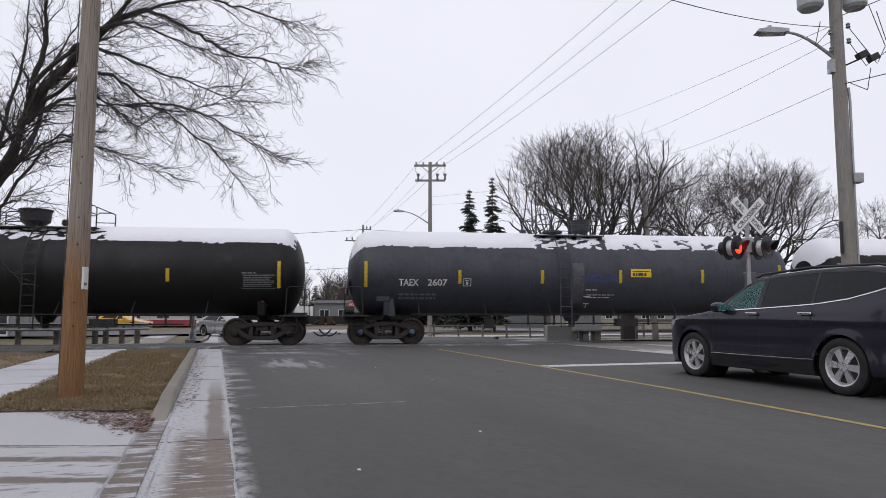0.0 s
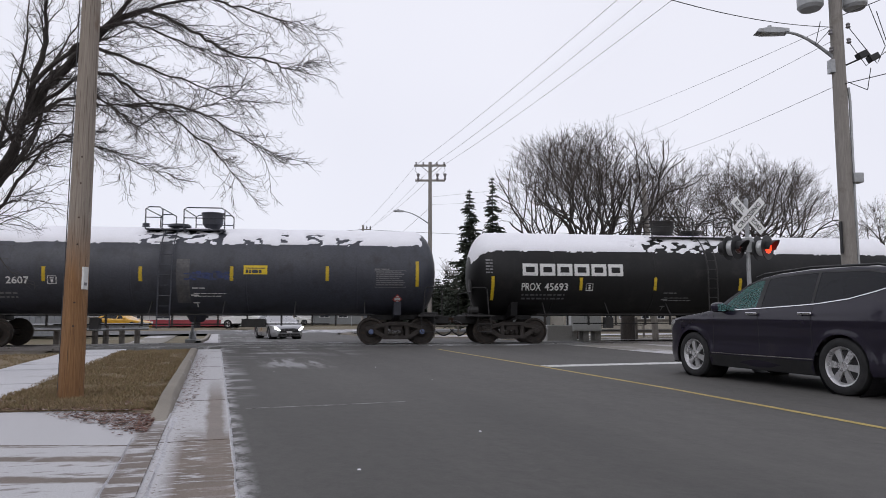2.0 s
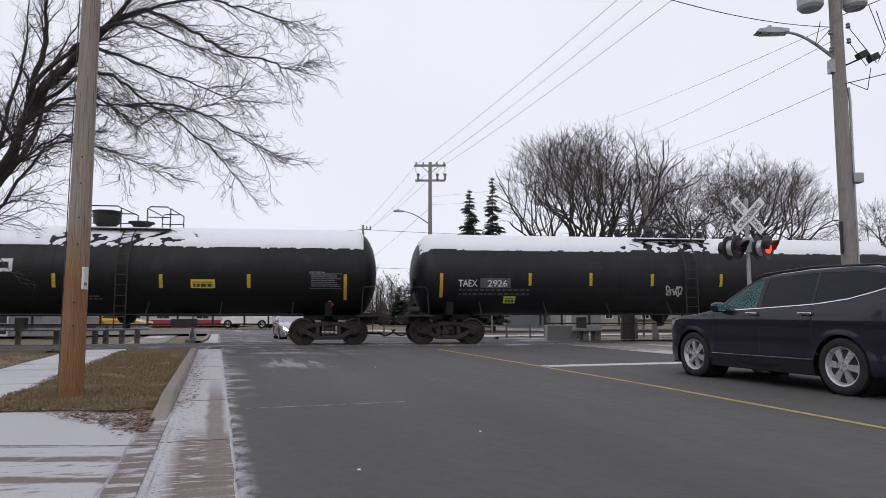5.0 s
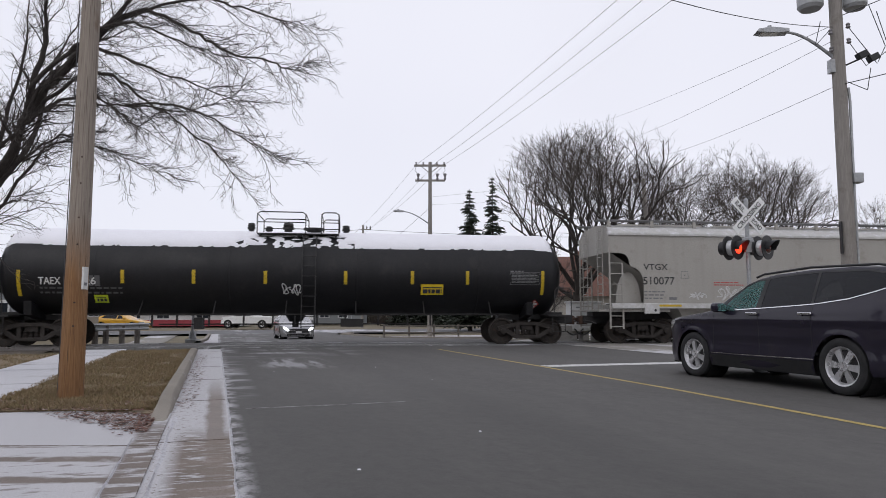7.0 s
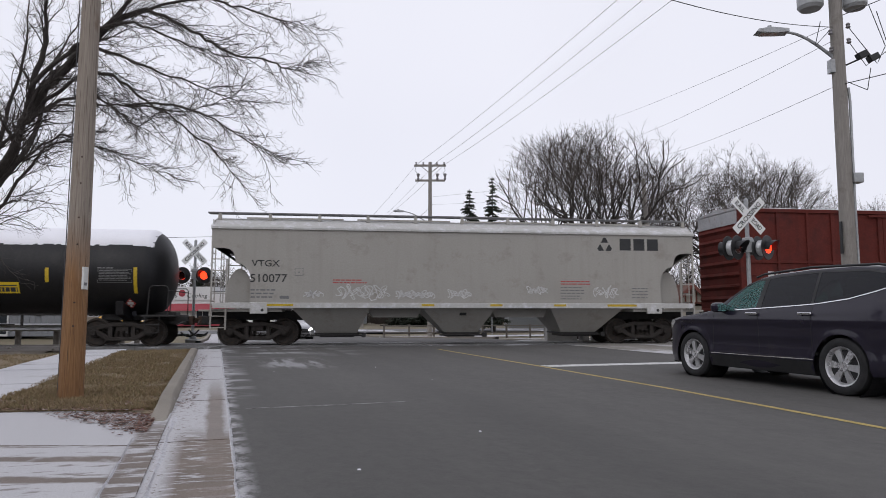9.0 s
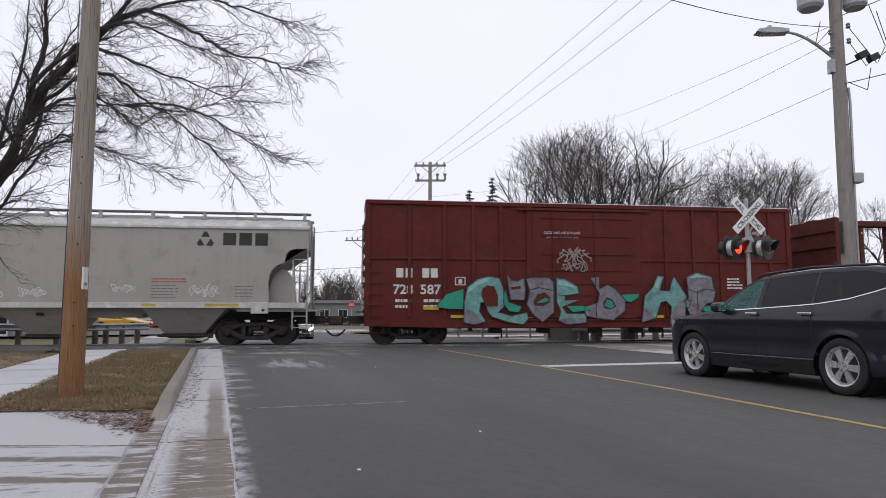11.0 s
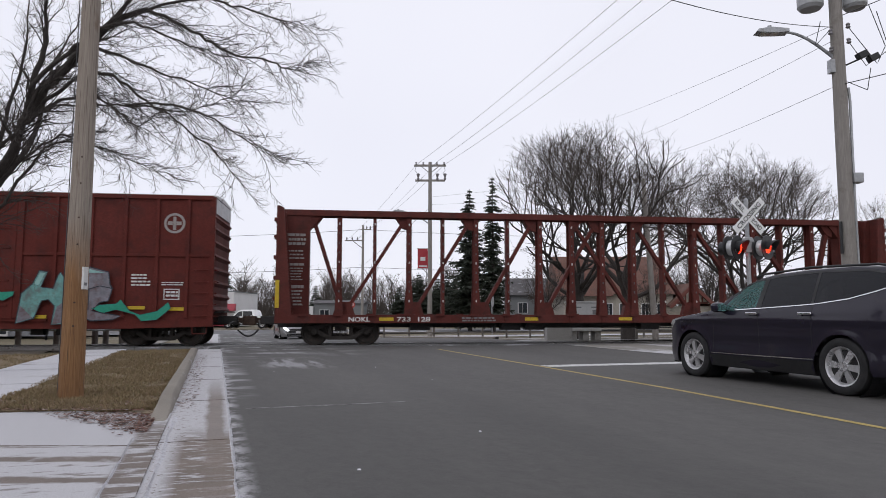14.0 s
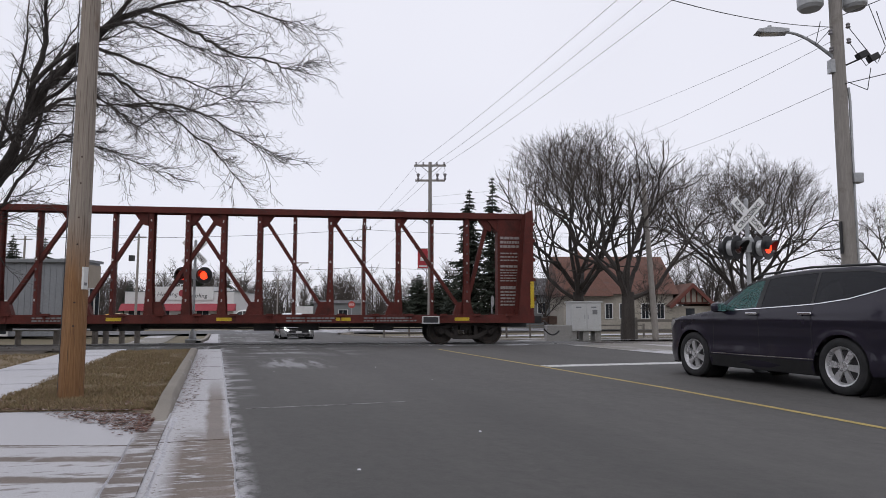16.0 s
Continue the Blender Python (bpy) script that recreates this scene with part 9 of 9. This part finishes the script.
def build_buildings():
    # grey metal building at the left
    b = thing("metal_building", "low grey metal-sided building beyond the tracks", "building", pose(-29.5, 43.2, -0.35))
    part("wall", Geo().box(-14, 6.4, 0, 2.4, 0, 4.75), SIDING, b)
    part("wall", Geo().box(6.4, 6.46, 0.0, 2.4, 0, 4.6), BRICK_TAN, b, "tan end wall")
    for k in range(52):
        part("siding_rib", Geo().box(-13.9 + k * 0.39, -13.86 + k * 0.39, -0.03, 0, 0, 4.72), SIDING, b)
    part("roof", Geo().box(-14.2, 6.55, -0.15, 2.55, 4.75, 4.92), SIDING, b)
    part("gutter", Geo().box(-14.2, 6.55, -0.25, -0.15, 4.68, 4.85), HOUSE_GREY, b)
    d = part("door", Geo().box(0.55, 2.0, -0.08, 0.02, 0.0, 2.3), FRAME_WHITE, b, "white framed glass door")
    for x in (0.65, 1.33):
        part("pane", Geo().box(x, x + 0.58, -0.1, -0.08, 0.15, 2.1), WINDOW_DARK, d)
    part("wall_light", Geo().box(0.1, 0.8, -0.35, 0, 3.1, 3.45), TRIM_BLACK, b, "dark wall lamp")
    part("air_unit", Geo().box(-0.2, 0.75, -0.8, 0, 2.45, 3.1), FRAME_WHITE, b, "white air unit on the wall", bevel=0.02)
    part("meter", Geo().cyl((3.9, -0.15, 1.4), (3.9, 0, 1.4), 0.15, n=14), TRIM_BLACK, b)
    for k in range(3):
        y = 0.25 + k * 0.72
        f = part("window", Geo().box(6.45, 6.50, y, y + 0.6, 1.2, 3.1), FRAME_WHITE, b)
        part("pane", Geo().box(6.50, 6.51, y + 0.06, y + 0.54, 1.26, 3.04), WINDOW_DARK, f)
    # white shop with red band
    s = thing("shop_building", "low white shop with a red band and sign lettering", "building", pose(-36.5, 78, -0.35))
    part("wall", Geo().box(0, 12.5, 0, 10, 0, 3.9), SHOP_WHITE, s)
    part("wall", Geo().box(3.2, 10.2, -0.15, 6, 3.0, 4.5), SHOP_WHITE, s)
    part("roof", Geo().box(-0.1, 12.6, -0.05, 10.1, 3.9, 4.0), HOUSE_GREY, s)
    part("awning", Geo().prism([(-0.9, 1.75), (-0.25, 2.55), (0, 2.55), (0, 1.75)], "x", -0.3, 12.8), SHOP_RED, s, "long red awning")
    part("base_band", Geo().box(-0.05, 12.5, -0.06, 0, 0.0, 0.7), SHOP_RED, s, "red band along the wall's foot")
    for words, x, z, w in (("Heating", 4.9, 3.25, 2.3), ("Cooling", 8.3, 3.1, 2.3)):
        me = lettering(words, 0.62, w, 0.0)
        for v in me.vertices:
            v.co = (v.co.x + x + 0.12 * v.co.z, -0.16, v.co.z + z)
        me.materials.append(MARK_BLACK)
        part("sign_lettering", me, None, s, "dark script lettering")
    part("sign_emblem", Geo().cyl((6.6, -0.17, 3.75), (6.6, -0.155, 3.75), 0.4, n=16), SHOP_RED, s)
    for x in (1.2, 4.5, 9.0):
        window(s, x, 0, 0.9, 1.4, 0.9)
    # long dark building, grey house, small blocks far off
    l = thing("long_building", "long low dark building at the cross street", "building", pose(-17.5, 92, -0.35))
    part("wall", Geo().box(0, 6.6, 0, 6, 0, 2.8), HOUSE_GREY, l)
    part("wall", Geo().box(-2.6, 0, -0.5, 4, 0, 2.4), SHOP_WHITE, l, "white end wall")
    part("roof", Geo().prism([(-0.3, 2.8), (3, 3.3), (6.3, 2.8)], "x", -0.3, 6.9), SHINGLE, l)
    for k in range(2):
        window(l, 1.5 + 2.5 * k, 0, 0.9, 1.2, 1.0)
    h = thing("house", "grey house with white windows among the trees", "house", pose(9.0, 70, -0.35))
    part("wall", Geo().box(-2.2, 4.0, 0, 6, 0, 3.4), HOUSE_GREY, h)
    part("roof", Geo().prism([(-0.4, 3.3), (3, 5.2), (6.4, 3.3)], "x", -2.5, 4.3), SHINGLE, h)
    for x in (-0.8, 1.2, 3.0):
        window(h, x, 0, 1.5, 0.9, 1.0)
    # the church behind the trees
    c = thing("church", "cream stone church with steep brown tile roofs", "church", pose(14.2, 62, -0.35))
    part("wall", Geo().box(-3.2, 6.8, 0, 9, 0, 3.3), CHURCH_STONE, c)
    part("roof", Geo().add([(-3.6, -0.8, 3.0), (1.2, -0.8, 3.0), (1.2, 6, 3.0), (-3.6, 6, 3.0), (-1.4, 2.6, 7.6)], [(0, 1, 4), (1, 2, 4), (2, 3, 4), (3, 0, 4), (3, 2, 1, 0)]), CHURCH_ROOF, c, "steep brown tile roof")
    part("roof", Geo().prism([(-0.5, 3.2), (4.5, 7.0), (9.5, 3.2)], "x", -3.6, 7.2), CHURCH_ROOF, c)
    for x in (-2.4, -0.4, 0.9, 2.2, 4.2, 5.6):
        window(c, x, 0, 1.0, 0.62, 1.3)
    g2 = thing("church_hall", "church hall with half-timbered red gable", "house", pose(22.9, 62, -0.45))
    part("wall", Geo().box(-1.9, 5, 0, 7, 0, 2.2), CHURCH_STONE, g2)
    part("gable", Geo().prism([(-2.2, 2.4), (1.4, 2.4), (-0.4, 4.1)], "y", -0.35, 0.1), CHURCH_STONE, g2)
    for s2 in (-1, 1):
        part("roof", Geo().prism([(-0.4, 4.3), (-0.4, 4.05), (-0.4 + s2 * 2.0, 2.1), (-0.4 + s2 * 2.2, 2.25)], "y", -0.9, 6), CHURCH_ROOF, g2)
        part("barge_board", Geo().prism([(-0.4, 4.25), (-0.4, 3.85), (-0.4 + s2 * 1.95, 2.0), (-0.4 + s2 * 2.2, 2.1)], "y", -1.0, -0.9), TIMBER_RED, g2)
    for x in (-1.4, -0.9, -0.4, 0.1, 0.6):
        part("timber", Geo().box(x - 0.06, x + 0.06, -0.4, -0.35, 2.4, 4.0 - abs(x + 0.4) * 0.95), TIMBER_RED, g2)
    part("timber", Geo().box(-1.9, 1.1, -0.4, -0.35, 2.4, 2.55), TIMBER_RED, g2)
    part("arch_door", Geo().box(-0.8, 0.0, -0.05, 0.0, 0, 2.0), WINDOW_DARK, g2)


def build_track_side():
    # signal cabinet on stub piers
    c = thing("signal_cabinet", "pale grey double-door railway signal cabinet on legs", "cabinet", pose(6.35, 30.2, -0.05, 0, 0, 5))
    part("body", Geo().box(-0.68, 0.68, 0, 0.9, 0.36, 1.62), CABINET, c, bevel=0.015)
    part("roof", Geo().box(-0.74, 0.74, -0.06, 0.96, 1.62, 1.68), CABINET, c, bevel=0.01)
    for s in (-1, 1):
        d = part("door", Geo().box(s * 0.34 - 0.31, s * 0.34 + 0.31, -0.025, 0.0, 0.42, 1.58), CABINET, c, bevel=0.008)
        part("handle", Geo().box(s * 0.08 - 0.02, s * 0.08 + 0.02, -0.05, -0.025, 0.9, 1.08), GALVANISED, d)
        part("vent", Geo().box(s * 0.34 - 0.12, s * 0.34 + 0.12, -0.03, -0.025, 1.38, 1.44), HOUSE_GREY, d)
    part("notice", Geo().box(0.28, 0.5, -0.03, -0.026, 1.1, 1.3), MARK_GREY, c)
    for x in (-0.55, 0.0, 0.55):
        part("pier", Geo().box(x - 0.13, x + 0.13, 0.1, 0.8, -0.1, 0.36), CONCRETE, c)
    v = solid("concrete_vault", Geo().box(-0.55, 0.55, 0, 0.9, -0.1, 0.62), CONCRETE, "weathered square concrete vault beside the cabinet", "vault", m=pose(5.15, 30.1, -0.05), bevel=0.03)
    # two-rail fence
    f = thing("rail_fence", "grey two-rail wooden fence along the park", "fence", pose(9.2, 32.5, -0.2))
    for k in range(9):
        part("post", Geo().box(-0.06 + 1.8 * k, 0.06 + 1.8 * k, -0.06, 0.06, -0.1, 1.1), FENCE_WOOD, f, bevel=0.01)
        for z in (0.45, 0.95):
            if k < 8:
                part("rail", Geo().box(1.8 * k, 1.8 * k + 1.8, -0.1, -0.06, z - 0.06, z + 0.06), FENCE_WOOD, f)
    low = thing("low_fence", "low two-rail fence along the far lawn", "fence", pose(-3.5, 40.5, -0.4, 0, 0, 10))
    for k in range(12):
        part("post", Geo().box(-0.05 + 1.5 * k, 0.05 + 1.5 * k, -0.05, 0.05, 0, 0.85), FENCE_WOOD, low)
        if k < 11:
            for z in (0.35, 0.75):
                part("rail", Geo().box(1.5 * k, 1.5 * k + 1.5, -0.08, -0.05, z - 0.035, z + 0.035), FENCE_WOOD, low)
    # steel guardrail on wooden posts at the sidewalk
    r = thing("guardrail", "galvanised guardrail on grey wooden posts", "guardrail", pose(-14.1, 26.6, -0.1))
    prof = [(-0.04, 0.50), (-0.09, 0.56), (-0.04, 0.62), (-0.04, 0.68), (-0.09, 0.74), (-0.04, 0.80), (-0.02, 0.80), (-0.02, 0.50)]
    part("beam", Geo().prism([(y, z) for y, z in prof], "x", -9.0, 0.6), GALVANISED, r)
    part("beam", Geo().prism([(x, z) for x, z in prof], "x", 0, 2.4).moved(pose(0.55, 0, 0, 0, 0, 62)), GALVANISED, r)
    for k in range(7):
        part("post", Geo().cyl((0.5 - 1.5 * k, 0.1, -0.2), (0.5 - 1.5 * k, 0.1, 0.75), 0.11, n=12), FENCE_WOOD, r)
    for k in range(3):
        part("post", Geo().cyl((0.75 + 0.33 * k, 0.45 + 0.65 * k, -0.2), (0.75 + 0.33 * k, 0.45 + 0.65 * k, 0.75), 0.11, n=12), FENCE_WOOD, r)
    # stop signs
    for x, y, h, back in ((-10.6, 79, 2.35, False), (3.45, 48, 2.2, True), (-28.4, 66, 2.3, True)):
        s = thing("stop_sign", "round grey back of a road sign on a post" if back else "red octagonal stop sign on a post", "road sign", pose(x, y, -0.35, 0, 0, 70 if x > 0 else 0))
        part("post", Geo().cyl((0, 0, 0), (0, 0, h), 0.035, n=8), GALVANISED, s)
        a = [radians(22.5 + 45 * k) for k in range(8)]
        part("face", Geo().prism([(0.42 * math.cos(t), h + 0.1 + 0.42 * math.sin(t)) for t in a], "y", -0.05, -0.04), GALVANISED if back else MARK_RED, s)
        if not back:
            me = lettering("STOP", 0.26, 0.6, 0.02)
            for v2 in me.vertices:
                v2.co = (v2.co.x, -0.055, v2.co.z + h - 0.02)
            me.materials.append(MARK_WHITE)
            part("sign_lettering", me, None, s, "white lettering")


build_buildings()
build_track_side()


# ---- grass, leaves ----
def island_colours(name, colours, rough=0.9):
    m, nodes, links, bsdf = base_material(name)
    geo_in = nodes.new("ShaderNodeNewGeometry")
    ramp = nodes.new("ShaderNodeValToRGB")
    ramp.color_ramp.interpolation = "LINEAR"
    els = ramp.color_ramp.elements
    for k, c in enumerate(colours):
        e = els[k] if k < 2 else els.new(k / (len(colours) - 1))
        e.position, e.color = k / (len(colours) - 1), (*c, 1)
    links.new(geo_in.outputs["Random Per Island"], ramp.inputs[0])
    links.new(ramp.outputs[0], bsdf.inputs["Base Color"])
    bsdf.inputs["Roughness"].default_value = rough
    return m


BLADES = island_colours("dry_grass_blades", [(0.25, 0.175, 0.10), (0.20, 0.14, 0.075), (0.125, 0.115, 0.045), (0.33, 0.25, 0.15), (0.13, 0.10, 0.055), (0.22, 0.145, 0.085)])
LEAVES = island_colours("dead_leaf_litter", [(0.10, 0.045, 0.035), (0.16, 0.08, 0.06), (0.07, 0.035, 0.03), (0.20, 0.12, 0.09), (0.30, 0.26, 0.24)])


def grass(name, label, count, where, height, seed, m=ROAD):
    rnd, g = random.Random(seed), Geo()
    for _ in range(count):
        spot = where(rnd)
        if spot is None:
            continue
        x, y, z = spot
        a = rnd.random() * 6.28
        tuft = noise.noise((x * 1.7, y * 1.1, seed)) + 0.6 * noise.noise((x * 5.5, y * 4, seed))
        if tuft < -0.25 and rnd.random() < 0.6:
            continue
        h = height * rnd.uniform(0.5, 1.3) * (1 + 0.5 * tuft)
        w = rnd.uniform(0.004, 0.008)
        lx, ly = rnd.uniform(-1, 1) * h * 0.9, rnd.uniform(-1, 1) * h * 0.9
        cx, cy = math.cos(a) * w, math.sin(a) * w
        g.add([(x - cx, y - cy, z), (x + cx, y + cy, z), (x + lx, y + ly, z + h)], [(0, 1, 2)])
    solid(name, g, BLADES, label, "grass", "", "stuff", m)


def strip_spot(rnd):
    b = 8.4 + 13.3 * rnd.random() ** 1.5
    a = rnd.uniform(-2.6, -0.64)
    edge = 8.2 + (abs(a) - 0.62) * 0.4 + 0.12 * noise.noise((a * 4, 0, 0))
    return (a, b, 0.008) if b > edge else None


def lawn_spot(rnd):
    return (rnd.uniform(-9, -3.9), 9.2 + 11.5 * rnd.random() ** 1.2, -0.005)


def litter_spot(rnd):
    k = rnd.random()
    if k < 0.5:
        t = rnd.random()
        return -0.58 - (0.2 + 1.0 * t) * rnd.random() ** 1.5, 7.0 + 1.5 * t ** 0.8 + rnd.gauss(0, 0.12), 0.008
    if k < 0.72:
        a = -0.7 - 2.2 * rnd.random()
        return a, 8.2 + (abs(a) - 0.62) * 0.36 + rnd.random() ** 2 * 0.9, 0.03
    if k < 0.86:
        return rnd.uniform(-0.47, -0.2), rnd.uniform(8.5, 20), -0.010
    return rnd.uniform(-2.5, -0.7), rnd.uniform(8.8, 20), 0.045


def leaf_litter():
    rnd, g = random.Random(77), Geo()
    for _ in range(3200):
        x, y, z = litter_spot(rnd)
        s = rnd.uniform(0.012, 0.034)
        a = rnd.random() * 6.28
        u, v = (math.cos(a) * s, math.sin(a) * s), (-math.sin(a) * s * 0.55, math.cos(a) * s * 0.55)
        t = rnd.uniform(0, 0.009)
        g.add([(x - u[0], y - u[1], z), (x + v[0], y + v[1], z + t), (x + u[0], y + u[1], z + 0.003), (x - v[0], y - v[1], z + t * 0.5)], [(0, 1, 2, 3)])
    solid("leaf_litter", g, LEAVES, "dead brown leaves blown against the kerb", "leaves", "", "stuff", ROAD)


grass("strip_grass", "short dry brown grass on the strip by the kerb", 60000, strip_spot, 0.045, 71)
grass("lawn_grass", "short dry brown grass beside the sidewalk", 26000, lawn_spot, 0.05, 72)
leaf_litter()


# ---- what moves ----
def motions():
    """The train rolls to the left, its wheels turn."""
    for ob, c in CARS:
        walk(ob, [(t, train_pose(c, t)) for t in range(17)])
    turns = [k / 15 for k in range(241)]
    for ws, w in WHEELSETS:
        walk(ws, [(t, Matrix.Translation((w, 0, WHEEL_R)) @ Matrix.Rotation(-along(t) / WHEEL_R, 4, "Y")) for t in turns])
    for ob, rows in MOVERS:
        walk(ob, rows)


motions()
